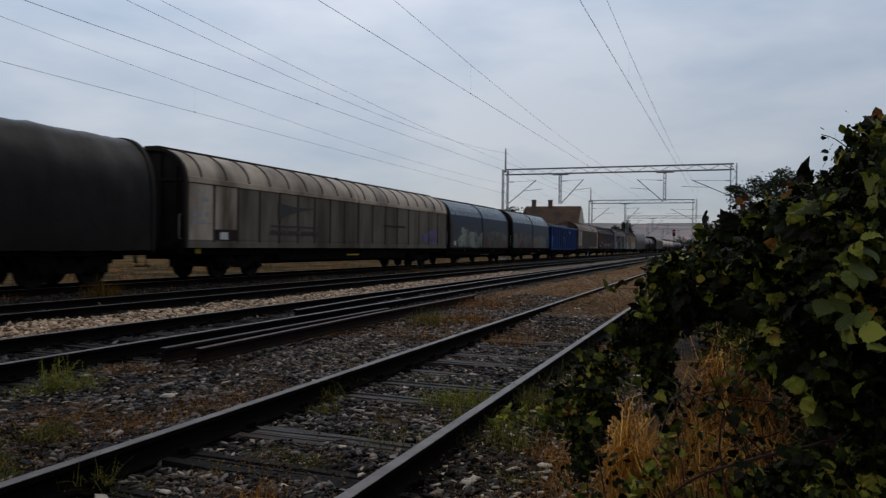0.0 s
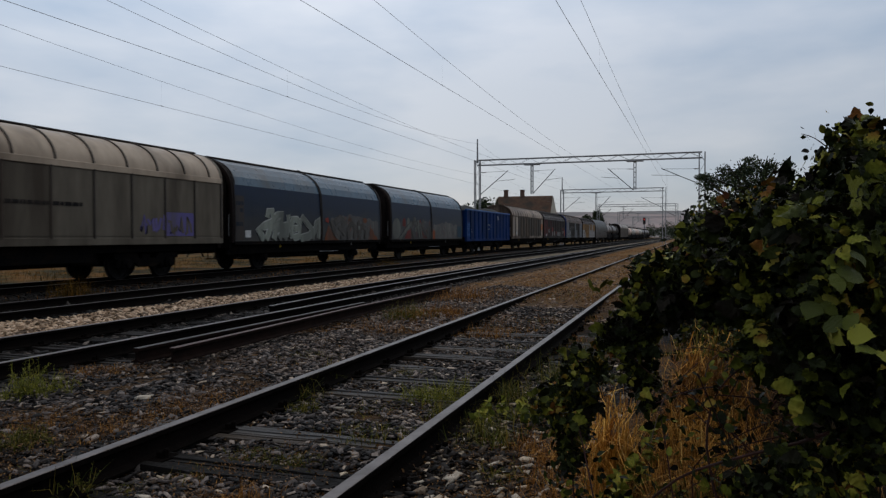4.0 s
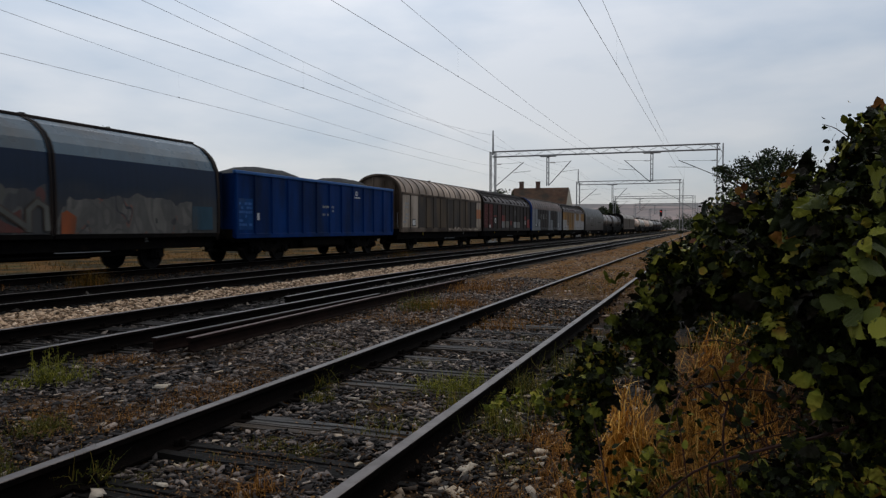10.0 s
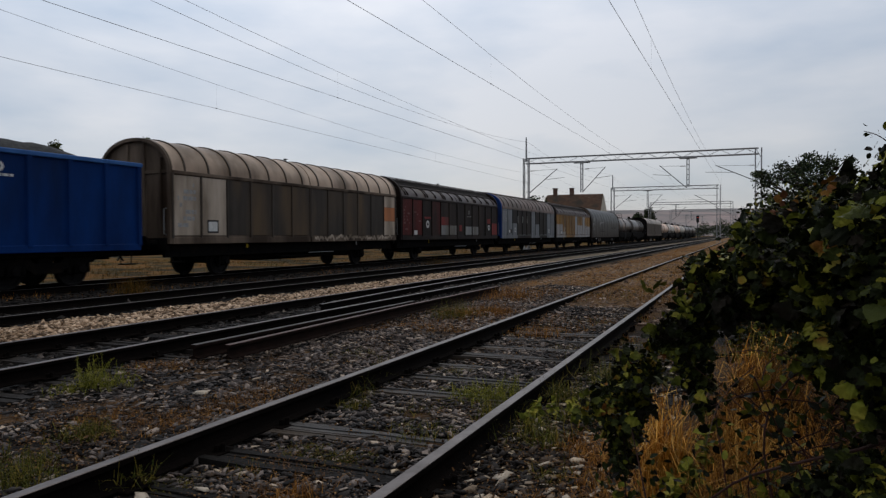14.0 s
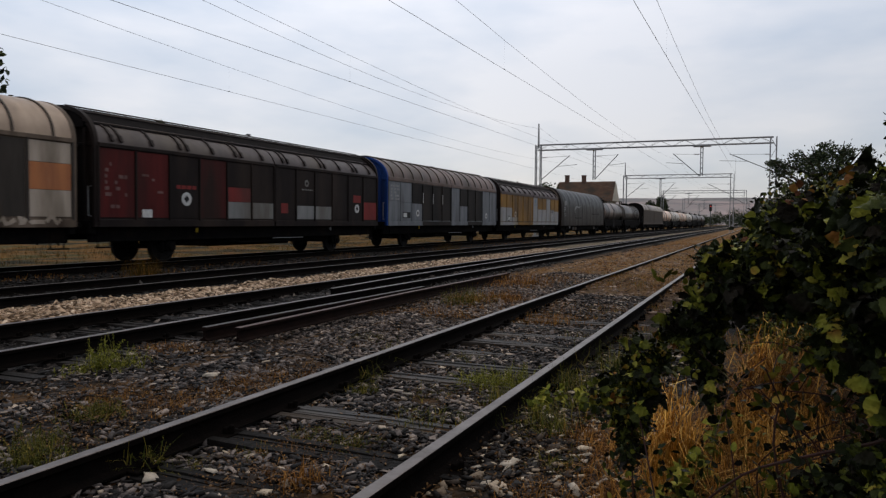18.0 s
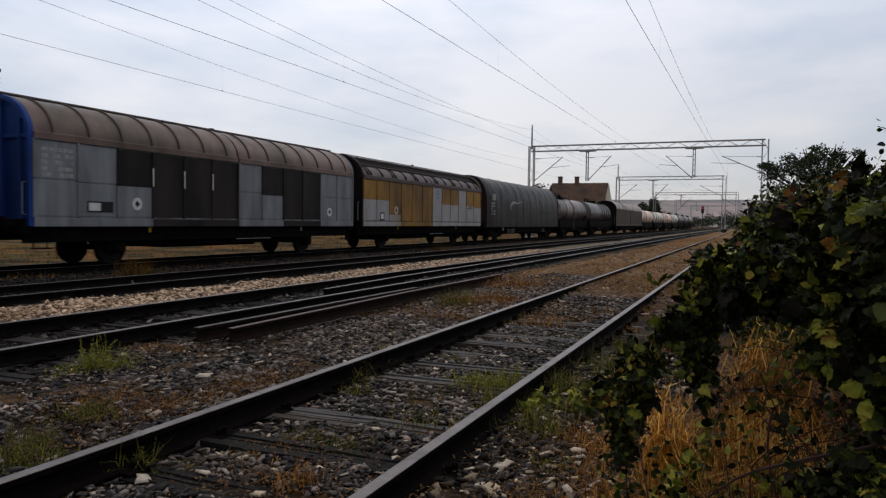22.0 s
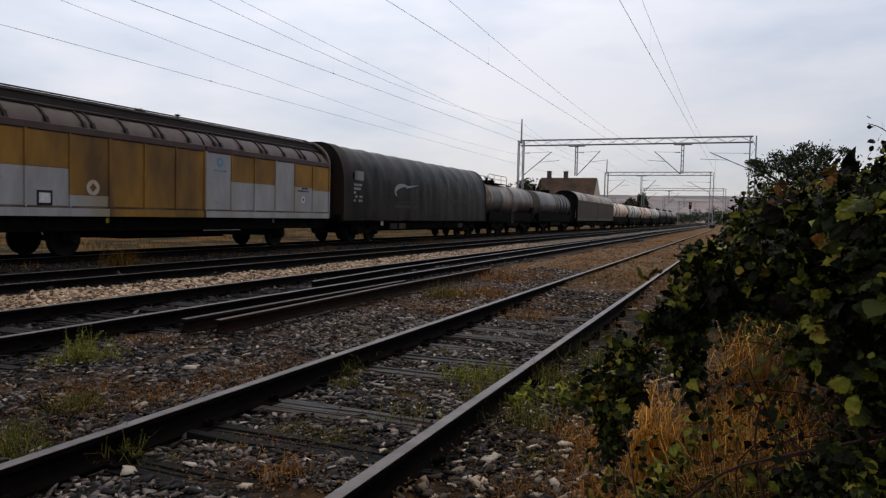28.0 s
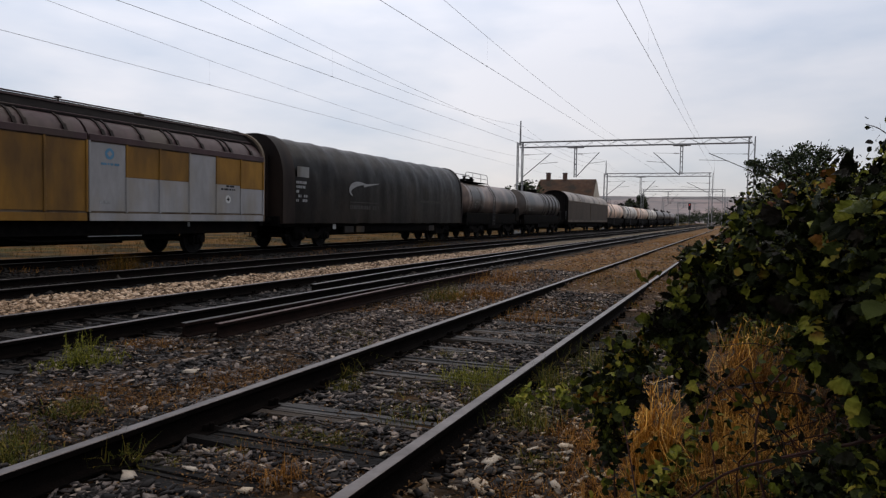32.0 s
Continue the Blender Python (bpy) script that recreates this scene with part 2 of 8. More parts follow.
def thing(name, label, category, group="", kind="", at=(0, 0, 0), turn=0):
    ob = new(name)
    ob.empty_display_size = 0.2
    ob.matrix_basis = pose(*at, 0, 0, turn)
    return tagged(ob, label, category, group, kind)


def solid(name, mb, material, label, category, group="", kind="", smooth=True):
    """A thing of one mesh."""
    return tagged(new(name, mb.mesh(name, material, smooth)), label, category, group, kind)


def from_arrays(name, verts, faces, material, smooth=False):
    """A mesh from numpy arrays, quick for many small pieces; faces all have the same number of corners."""
    me = bpy.data.meshes.new(name)
    me.vertices.add(len(verts))
    me.vertices.foreach_set("co", np.asarray(verts, np.float32).ravel())
    k = faces.shape[1]
    me.loops.add(faces.size)
    me.loops.foreach_set("vertex_index", faces.astype(np.int32).ravel())
    me.polygons.add(len(faces))
    me.polygons.foreach_set("loop_start", np.arange(0, faces.size, k, dtype=np.int32))
    if smooth:
        me.polygons.foreach_set("use_smooth", np.ones(len(faces), bool))
    me.update(calc_edges=True)
    me.materials.append(material)
    return me

# ---- the ground ----
T1, T2, T3, T4 = -2.25, -6.87, -11.30, -16.70     # track axes
Z1, Z2, Z3, Z4 = 0.0, -0.03, -0.08, -0.12         # rail tops


def smooth_step(u):
    u = min(max(u, 0), 1)
    return u * u * (3 - 2 * u)


def ground_height(x, y):
    """Ballast level between the tracks, falling to a field beyond them."""
    z = -0.20
    z += -0.10 * min(max((x + 4) / -14, 0), 1)
    z += 0.035 * noise.noise(Vector((x * 0.8, y * 0.8, 0))) + 0.05 * noise.noise(Vector((x * 0.13, y * 0.13, 3)))
    if -4.6 < x < -3.05 or x > -1.45:
        z += 0.045
    elif x > -3.05:
        z += 0.028
    # the far part of the siding is half buried in soil and grass
    if -8.2 < x < -5.6:
        z += 0.06 * smooth_step((y - 6.5) / 6) * smooth_step((x + 8.2) / 0.3) * smooth_step((-5.6 - x) / 0.3)
    if -4.9 < x < 1.0:
        z += 0.085 * smooth_step((y - 7.5) / 7.5) * smooth_step((x + 4.9) / 0.5)
    if x > -0.9:
        z += 0.10 * min((x + 0.9) / 2.0, 1)
    return z


def ground_material():
    m = bpy.data.materials.new("ballast_and_weeds")
    m.use_nodes = True
    nt = m.node_tree
    b = nt.nodes["Principled BSDF"]
    b.inputs["Roughness"].default_value = 0.9
    b.inputs["Specular IOR Level"].default_value = 0.1
    geo = nt.nodes.new("ShaderNodeNewGeometry")
    sep = nt.nodes.new("ShaderNodeSeparateXYZ")
    nt.links.new(geo.outputs["Position"], sep.inputs[0])

    def tex(scale, detail=5):
        n = nt.nodes.new("ShaderNodeTexNoise")
        n.inputs["Scale"].default_value, n.inputs["Detail"].default_value = scale, detail
        nt.links.new(geo.outputs["Position"], n.inputs["Vector"])
        return n.outputs["Fac"]

    def ramp(fac, stops):
        r = nt.nodes.new("ShaderNodeValToRGB")
        r.color_ramp.elements[0].position, r.color_ramp.elements[0].color = stops[0][0], (*stops[0][1], 1)
        r.color_ramp.elements[1].position, r.color_ramp.elements[1].color = stops[-1][0], (*stops[-1][1], 1)
        for p, c in stops[1:-1]:
            r.color_ramp.elements.new(p).color = (*c, 1)
        nt.links.new(fac, r.inputs[0])
        return r.outputs[0]

    def blend(fac, a, c):
        x = nt.nodes.new("ShaderNodeMix")
        x.data_type = "RGBA"
        nt.links.new(fac, x.inputs["Factor"])
        nt.links.new(a, x.inputs["A"])
        nt.links.new(c, x.inputs["B"])
        return x.outputs["Result"]

    def math_node(op, a, c):
        x = nt.nodes.new("ShaderNodeMath")
        x.operation, x.use_clamp = op, True
        for i, v in enumerate((a, c)):
            if isinstance(v, float):
                x.inputs[i].default_value = v
            else:
                nt.links.new(v, x.inputs[i])
        return x.outputs[0]

    def span(out, a0, a1, b0, b1):
        """1 between a1 and b0, falling to 0 at a0 and b1."""
        up = nt.nodes.new("ShaderNodeMapRange")
        up.inputs["From Min"].default_value, up.inputs["From Max"].default_value = a0, a1
        dn = nt.nodes.new("ShaderNodeMapRange")
        dn.inputs["From Min"].default_value, dn.inputs["From Max"].default_value = b1, b0
        nt.links.new(out, up.inputs[0])
        nt.links.new(out, dn.inputs[0])
        return math_node("MULTIPLY", up.outputs[0], dn.outputs[0])

    # crushed stone, grain by grain
    vor = nt.nodes.new("ShaderNodeTexVoronoi")
    vor.inputs["Scale"].default_value = 19
    nt.links.new(geo.outputs["Position"], vor.inputs["Vector"])
    bw = nt.nodes.new("ShaderNodeSeparateColor")
    nt.links.new(vor.outputs["Color"], bw.inputs[0])
    # near black, so the shade in gaps between loose stones is in the colour
    dark = ramp(bw.outputs[0], ((0.0, (0.004, 0.0035, 0.003)), (0.75, (0.014, 0.012, 0.011)), (1.0, (0.045, 0.038, 0.034))))
    pale = ramp(bw.outputs[0], ((0.0, (0.05, 0.038, 0.025)), (0.6, (0.12, 0.092, 0.06)), (1.0, (0.26, 0.21, 0.15))))
    brown = ramp(tex(7.0, 8), ((0.3, (0.024, 0.013, 0.005)), (0.7, (0.100, 0.052, 0.018))))
    grass = ramp(tex(5.0, 8), ((0.3, (0.080, 0.042, 0.017)), (0.5, (0.19, 0.098, 0.036)), (0.75, (0.125, 0.088, 0.030))))
    patches = ramp(tex(0.9, 6), ((0.42, (0, 0, 0)), (0.58, (1, 1, 1))))
    bed = blend(span(sep.outputs[0], T3 + 0.85, T3 + 1.3, T2 - 1.0, T2 - 0.75), dark, pale)
    near_soil = math_node("MULTIPLY", patches, span(sep.outputs[0], -8.0, -6.0, 30.0, 40.0))
    bed = blend(near_soil, bed, brown)
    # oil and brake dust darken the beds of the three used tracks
    # near-black strips over the beds of three tracks, wider on the far side of the last
    blackish = ramp(tex(6.0, 4), ((0.3, (0.003, 0.0027, 0.0025)), (0.7, (0.009, 0.008, 0.0072))))
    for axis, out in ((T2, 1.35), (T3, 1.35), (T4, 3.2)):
        bed = blend(span(sep.outputs[0], axis - out, axis - out + 0.4, axis + 0.95, axis + 1.35), bed, blackish)
    # dry grass takes over further along, and outside the tracks
    far = nt.nodes.new("ShaderNodeMapRange")
    far.inputs["From Min"].default_value, far.inputs["From Max"].default_value = 10, 20
    nt.links.new(sep.outputs[1], far.inputs[0])
    strip = span(sep.outputs[0], T2 + 0.9, T2 + 1.5, 60.0, 80.0)
    over = math_node("MULTIPLY", far.outputs[0], strip)
    over = math_node("MULTIPLY", over, ramp(tex(0.6, 6), ((0.30, (0.6, 0.6, 0.6)), (0.55, (1, 1, 1)))))
    bed = blend(over, bed, grass)
    field = nt.nodes.new("ShaderNodeMapRange")
    field.inputs["From Min"].default_value, field.inputs["From Max"].default_value = T4 - 2.5, T4 - 3.1
    nt.links.new(sep.outputs[0], field.inputs[0])
    meadow = ramp(tex(0.35, 8), ((0.38, (0.012, 0.011, 0.003)), (0.47, (0.045, 0.032, 0.005)), (0.54, (0.150, 0.064, 0.009)), (0.62, (0.070, 0.050, 0.008)), (0.70, (0.040, 0.038, 0.006))))
    bed = blend(field.outputs[0], bed, meadow)
    nt.links.new(bed, b.inputs["Base Color"])
    bump = nt.nodes.new("ShaderNodeBump")
    bump.inputs["Strength"].default_value, bump.inputs["Distance"].default_value = 0.8, 0.05
    nt.links.new(vor.outputs["Distance"], bump.inputs["Height"])
    bump.invert = True
    nt.links.new(bump.outputs[0], b.inputs["Normal"])
    return m


def make_ground():
    xs = [-2500, -900, -300, -120, -60, -40, -30, -25, -22] + [-20 + 0.5 * i for i in range(46)] + [3.5, 4.5, 6, 9, 14, 25, 60, 150, 500, 2500]
    ys = [-600, -150, -60, -30, -15, -8, -4] + [-2 + 0.5 * i for i in range(60)] + [28 + 2 * i for i in range(36)] + [105, 115, 130, 160, 200, 260, 350, 500, 900, 1600, 3000]
    mb = MB()
    nx = len(xs)
    mb.add([(x, y, ground_height(x, y)) for y in ys for x in xs],
           [(j * nx + i, j * nx + i + 1, (j + 1) * nx + i + 1, (j + 1) * nx + i) for j in range(len(ys) - 1) for i in range(nx - 1)])
    return solid("ground", mb, ground_material(), "dark crushed stone ballast and dry grass between railway tracks", "ground", kind="structure")


make_ground()

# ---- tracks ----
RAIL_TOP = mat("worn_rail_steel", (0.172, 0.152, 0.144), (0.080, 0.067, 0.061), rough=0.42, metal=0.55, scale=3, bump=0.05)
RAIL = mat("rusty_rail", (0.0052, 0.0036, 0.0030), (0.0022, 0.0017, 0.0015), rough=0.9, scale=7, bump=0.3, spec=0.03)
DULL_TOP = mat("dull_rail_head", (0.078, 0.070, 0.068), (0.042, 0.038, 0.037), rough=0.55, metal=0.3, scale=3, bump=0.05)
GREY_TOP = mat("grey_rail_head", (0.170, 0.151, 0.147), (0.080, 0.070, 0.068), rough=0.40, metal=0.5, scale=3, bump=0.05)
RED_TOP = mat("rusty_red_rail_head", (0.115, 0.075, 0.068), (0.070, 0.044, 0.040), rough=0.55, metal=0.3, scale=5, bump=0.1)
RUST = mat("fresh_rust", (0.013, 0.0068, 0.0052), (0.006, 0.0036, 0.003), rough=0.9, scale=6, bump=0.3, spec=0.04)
WOOD = mat("weathered_sleeper_wood", (0.092, 0.088, 0.086), (0.010, 0.0088, 0.008), rough=0.7, scale=9.0, bump=0.6, dirt=(0.030, 0.020, 0.012), random_tint=0.6, bump_scale=30, stretch=(0.10, 1, 1), spec=0.2)
DARK_WOOD = mat("oiled_sleeper_wood", (0.022, 0.019, 0.017), (0.006, 0.005, 0.0045), rough=0.8, scale=9.0, bump=0.5, dirt=(0.009, 0.007, 0.006), random_tint=0.6, bump_scale=26, stretch=(0.10, 1, 1))


def rail_profile(x, top, lying=False):
    h = 0.150
    half = [(0.066, -h), (0.066, -h + 0.010), (0.018, -h + 0.028), (0.009, -h + 0.045), (0.009, -0.048), (0.031, -0.036), (0.036, -0.030), (0.036, -0.006)]
    right = [(x + a, top + b) for a, b in half]
    left = [(x - a, top + b) for a, b in half[::-1]]
    return right + [(x + 0.030, top - 0.001), (x - 0.030, top - 0.001)] + left


def rail_bar(parent, pts, top, name="rail", rust=None, tread=None):
    """A rail along (x, y) points; the running surface is a part of its own."""
    body, head = MB(), MB()
    for mb, prof in ((body, rail_profile(0, 0)), (head, [(-0.034, -0.0005), (-0.029, 0.003), (0.029, 0.003), (0.034, -0.0005)])):
        n, m = len(prof), len(pts)
        mb.add([(x + a, y, top + b) for x, y in pts for a, b in prof],
               [(j * n + i, j * n + (i + 1) % n, (j + 1) * n + (i + 1) % n, (j + 1) * n + i) for j in range(m - 1) for i in range(n)]
               + [tuple(range(n)), tuple((m - 1) * n + i for i in range(n))])
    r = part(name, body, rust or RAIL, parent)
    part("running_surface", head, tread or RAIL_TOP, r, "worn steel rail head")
    return r


def sleeper_mesh(rng, wood, length=2.55):
    mb = MB()
    a = [(-length / 2 + i * length / 6 + 0.05 * (rng.random() - 0.5)) for i in range(7)]
    cuts = sorted(-0.125 + 0.25 * (k + 0.6 * (rng.random() - 0.5)) / 4 for k in (1, 2, 3))
    for k, (w0, w1) in enumerate(zip([-0.125] + [c + 0.003 for c in cuts], [c - 0.003 for c in cuts] + [0.125])):
        drop = 0.016 * rng.random() ** 2
        v, f = [], []
        for x in a:
            j = lambda s: (rng.random() - 0.5) * s  # noqa: E731
            v += [(x, w0 + j(0.004), -0.14), (x, w0 + j(0.009), j(0.012) - drop), (x, w1 + j(0.009), j(0.012) - drop), (x, w1 + j(0.004), -0.14)]
        for i in range(6):
            f += [(4 * i + q, 4 * i + (q + 1) % 4, 4 * i + 4 + (q + 1) % 4, 4 * i + 4 + q) for q in range(4)]
        f += [(0, 1, 2, 3), (27, 26, 25, 24)]
        mb.add(v, f)
    return mb.mesh("sleeper", wood, smooth=False)


SLEEPERS = [sleeper_mesh(random.Random(i), WOOD) for i in range(7)]
DARK_SLEEPERS = [sleeper_mesh(random.Random(20 + i), DARK_WOOD) for i in range(7)]
SUNK = {19: 0.02, 20: 0.006, 21: -0.016, 22: -0.018, 23: 0.030, 24: -0.004, 25: 0.004, 26: 0.02, 27: 0.004, 28: 0.006}     # how deep the nearest sleepers of the siding lie
CHAIR_MB = MB().box(-0.14, 0.14, -0.09, 0.09, 0, 0.014, 0.004)
for sx in (-1, 1):
    CHAIR_MB.box(sx * 0.085 - 0.02, sx * 0.085 + 0.02, -0.03, 0.03, 0.012, 0.05, 0.006).lathe([(0.014, 0.017), (0.06, 0.017), (0.066, 0.010)], "z", 6, (sx * 0.115, 0.0, 0))
CHAIR = CHAIR_MB.mesh("rail_chair", RAIL)


def railway(label, axis, top, y0, y1, sleepers, depth, pitch=0.655, start=4.06, chairs=0):
    t = thing("railway_track", label, "railway track", "tracks of the yard", "structure", (axis, 0, 0))
    ys = [y0, 0, 12, 30, 60, 120, y1]
    for s in (-1, 1):
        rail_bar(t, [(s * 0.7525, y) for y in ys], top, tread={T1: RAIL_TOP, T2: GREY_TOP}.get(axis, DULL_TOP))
    rng = random.Random(int(axis * -100))
    for k in range(sleepers):
        y = start + pitch * (k - 22)
        s = new("sleeper", (SLEEPERS if axis == T1 and k not in (20, 21, 23) else DARK_SLEEPERS)[rng.randrange(7)])
        s.parent = t
        s.matrix_basis = pose((rng.random() - 0.5) * 0.12, y + (rng.random() - 0.5) * 0.07, top - 0.153 - (SUNK.get(k, depth * rng.random()) if axis == T1 else depth * rng.random()), 0, 0, (rng.random() - 0.5) * 3.5)
        if k < chairs:
            for sx in (-1, 1):
                c = new("rail_chair", CHAIR)
                c.parent = t
                c.matrix_basis = pose(sx * 0.7525, y, top - 0.152)
    return t


railway("weed-grown siding with worn rails on split wooden sleepers", T1, Z1, -60, 150, 50, 0.03, chairs=50)
t2 = railway("railway track with dark rails on old wooden sleepers", T2, Z2, -60, 330, 106, 0.01, chairs=46)
rail_bar(t2, [(0.14, 10.5), (-0.05, 14.0), (-0.20, 24.0), (-0.42, 60.0)], Z2 + 0.004, "switch_rail", tread=GREY_TOP)
railway("railway track with dark rails beside the passing train", T3, Z3, -60, 360, 106, 0.01, start=8)
railway("railway track under the passing freight train", T4, Z4, -90, 420, 106, 0.01, start=12)

# two spare rails lying beside the second track
for n, (pts, lab) in enumerate((([(-5.42, 5.95), (-5.40, 11.4)], "short spare rail lying on the ballast beside the track"),
                                ([(-5.05, 6.05), (-5.16, 10.5), (-5.13, 15.35)], "long rusty spare rail lying on the ballast beside the track"))):
    t = thing("spare_rail", lab, "rail", "spare rails")
    rail_bar(t, pts, -0.005 + 0.006 * n, rust=RUST, tread=DULL_TOP if n == 0 else RED_TOP)

# ---- overhead line ----
STEEL = mat("grey_galvanised_steel", (0.30, 0.30, 0.305), (0.20, 0.20, 0.205), rough=0.6, metal=0.4, scale=5, bump=0.1)
DARKSTEEL = mat("dark_weathered_steel", (0.075, 0.073, 0.075), (0.045, 0.043, 0.043), rough=0.65, metal=0.4, scale=5, bump=0.1)
WIRE = mat("copper_wire_dark", (0.15, 0.145, 0.15), rough=0.6, metal=0.3, scale=8, bump=0)
CERAMIC = mat("brown_insulator_glaze", (0.10, 0.055, 0.035), rough=0.25, scale=8, bump=0)


def lattice(mb, a, b, w, pitch, bar=0.03):
    """Two upright or level bars from a to b, w apart, braced in zigzag: w is a vector from one bar to the other."""
    a, b, w = Vector(a), Vector(b), Vector(w)
    mb.tube([a, b], bar, 5).tube([a + w, b + w], bar, 5)
    n = max(int((b - a).length / pitch), 1)
    for i in range(n):
        p, q = a.lerp(b, i / n), a.lerp(b, (i + 1) / n)
        mb.tube([p + (w if i % 2 else Vector()), q + (Vector() if i % 2 else w)], bar * 0.22, 4)


def cantilever(parent, x, y, z_foot, z_arm, reach):
    """A hinged bracket: strut up to the wire, tie back, with insulators."""
    arm = MB().tube([(x, y, z_foot), (x + reach, y, z_arm)], 0.035, 6).tube([(x, y, z_arm - 0.12), (x + reach * 0.92, y, z_arm - 0.05)], 0.014, 5)
    arm.tube([(x + 0.55 * reach, y, z_foot + 0.55 * (z_arm - z_foot)), (x + 1.25 * reach, y, z_foot + 0.62 * (z_arm - z_foot))], 0.02, 5)
    c = part("bracket_arm", arm, DARKSTEEL, parent)
    s = 1 if reach > 0 else -1
    ins = MB()
    for k in range(5):
        ins.lathe([(0, 0.03), (0.03, 0.075), (0.05, 0.03)], "x", 8, (x + s * (0.15 + 0.09 * k), y, z_arm - 0.12))
    part("insulator", ins, CERAMIC, c, "ribbed brown insulator")


def gantry(y, x0, x1, z_beam, z_top, hangers, arms, extra_top=True):
    g = thing("catenary_gantry", "grey steel portal gantry carrying overhead wires across the tracks", "gantry", "catenary gantries", "", (0, 0, 0))
    for x, top in ((x0, z_top), (x1, z_beam + 0.35)):
        mb = MB()
        for s in (-0.22, 0.22):
            lattice(mb, (x - 0.24, y + s, -0.5), (x - 0.24, y + s, z_beam + 0.3), (0.48, 0, 0), 0.9, 0.055)
        lattice(mb, (x - 0.24, y - 0.22, -0.5), (x - 0.24, y - 0.22, z_beam + 0.3), (0, 0.44, 0), 0.9, 0.03)
        mb.box(x - 0.4, x + 0.4, y - 0.4, y + 0.4, -0.6, -0.12, 0.03)
        if top > z_beam + 1:
            mb.tube([(x, y, z_beam), (x, y, top)], 0.10, 8, 0.06)
        part("mast", mb, STEEL, g)
    beam = MB()
    for s in (-0.2, 0.2):
        lattice(beam, (x0, y + s, z_beam - 0.22), (x1, y + s, z_beam - 0.22), (0, 0, 0.5), 1.0, 0.055)
    part("beam", beam, STEEL, g)
    for x, zb in hangers:
        mb = MB()
        mb.box(x - 0.13, x - 0.06, y - 0.1, y + 0.1, zb, z_beam - 0.2).box(x + 0.06, x + 0.13, y - 0.1, y + 0.1, zb, z_beam - 0.2)
        for k in range(6):
            zz = zb + (z_beam - 0.2 - zb) * (k + 0.5) / 6
            mb.box(x - 0.07, x + 0.07, y - 0.09, y + 0.09, zz - 0.03, zz + 0.03)
        h = part("hanger", mb, STEEL, g)
        part("clamp", MB().box(x - 0.75, x + 0.75, y - 0.26, y + 0.26, z_beam - 0.36, z_beam - 0.24, 0.03), STEEL, h)
    for x, zf, za, reach in arms:
        cantilever(g, x, y, zf, za, reach)
    return g


gantry(67, -19.5, 1.1, 8.25, 10.6, [(-14.1, 5.15), (-4.63, 5.35)],
       [(-19.2, 5.2, 7.45, 2.75), (-14.0, 5.2, 7.45, 2.1), (-4.75, 5.3, 7.35, -2.3), (0.95, 5.7, 7.2, -3.3)])
gantry(116, -19.45, -3.6, 8.35, 10.7, [(-14.0, 5.2)], [(-19.2, 5.2, 7.45, 2.75), (-13.9, 5.2, 7.45, 2.1), (-3.8, 5.5, 7.2, -3.3)])
gantry(166, -19.6, -2.5, 8.0, 8.3, [(-14.0, 5.2)], [(-19.3, 5.2, 7.3, 2.7), (-13.9, 5.2, 7.3, 2.1), (-2.7, 5.5, 7.2, -3.3)])
gantry(216, -19.6, -2.5, 8.0, 8.3, [(-14.0, 5.2)], [(-19.3, 5.2, 7.3, 2.7)])
gantry(275, -19.6, -2.5, 8.0, 8.3, [(-14.0, 5.2)], [(-19.3, 5.2, 7.3, 2.7)])


def overhead_wire(xs, label, sag=0.72):
    """A contact wire hung by droppers from a sagging messenger wire, from gantry to gantry. xs: its place across the tracks at each support."""
    t = thing("overhead_wire", label, "overhead wire", "overhead wires")
    stops = [-101, -44, 10, 67, 116, 166, 216, 275, 340]
    low, high = [], []
    for i, (a, b) in enumerate(zip(stops, stops[1:])):
        xa, xb = xs[min(i, len(xs) - 1)], xs[min(i + 1, len(xs) - 1)]
        n = 12
        for k in range(n + (i == len(stops) - 2)):
            u = k / n
            low.append((xa + (xb - xa) * u, a + (b - a) * u, 5.5))
            high.append((xa + (xb - xa) * u, a + (b - a) * u, 6.72 - sag * 4 * u * (1 - u)))
    part("messenger_wire", MB().tube(high, 0.0048, 5), WIRE, t)
    part("contact_wire", MB().tube(low, 0.0056, 5), WIRE, t)
    for p, q in list(zip(low, high))[2::4]:
        if -5 < p[1] < 120:
            d = part("dropper", MB().tube([p, q], 0.0009, 4), WIRE, t)
            part("clip", MB().box(p[0] - 0.008, p[0] + 0.008, p[1] - 0.03, p[1] + 0.03, 5.49, 5.52, 0.003), DARKSTEEL, d)


for xs in ((-2.1, -2.5, -2.36, -1.85, -3.2), (-6.6, -7.0, -6.77, -6.5, -7.0), (-11.3, -11.8, -11.9, -11.45, -11.7), (-16.4, -16.9, -16.55, -16.9, -16.5)):
    overhead_wire(xs, "thin dark contact and messenger wires strung along the track")
feeder = MB()
for a, b in ((-44, 10), (10, 67), (67, 116), (116, 166)):
    feeder.tube([(-19.3, a + (b - a) * k / 12, 10.1 - 1.15 * 4 * (k / 12) * (1 - k / 12)) for k in range(13)], 0.008, 5)
solid("feeder_wire", feeder, WIRE, "single dark feeder wire hung along the gantry masts", "overhead wire")

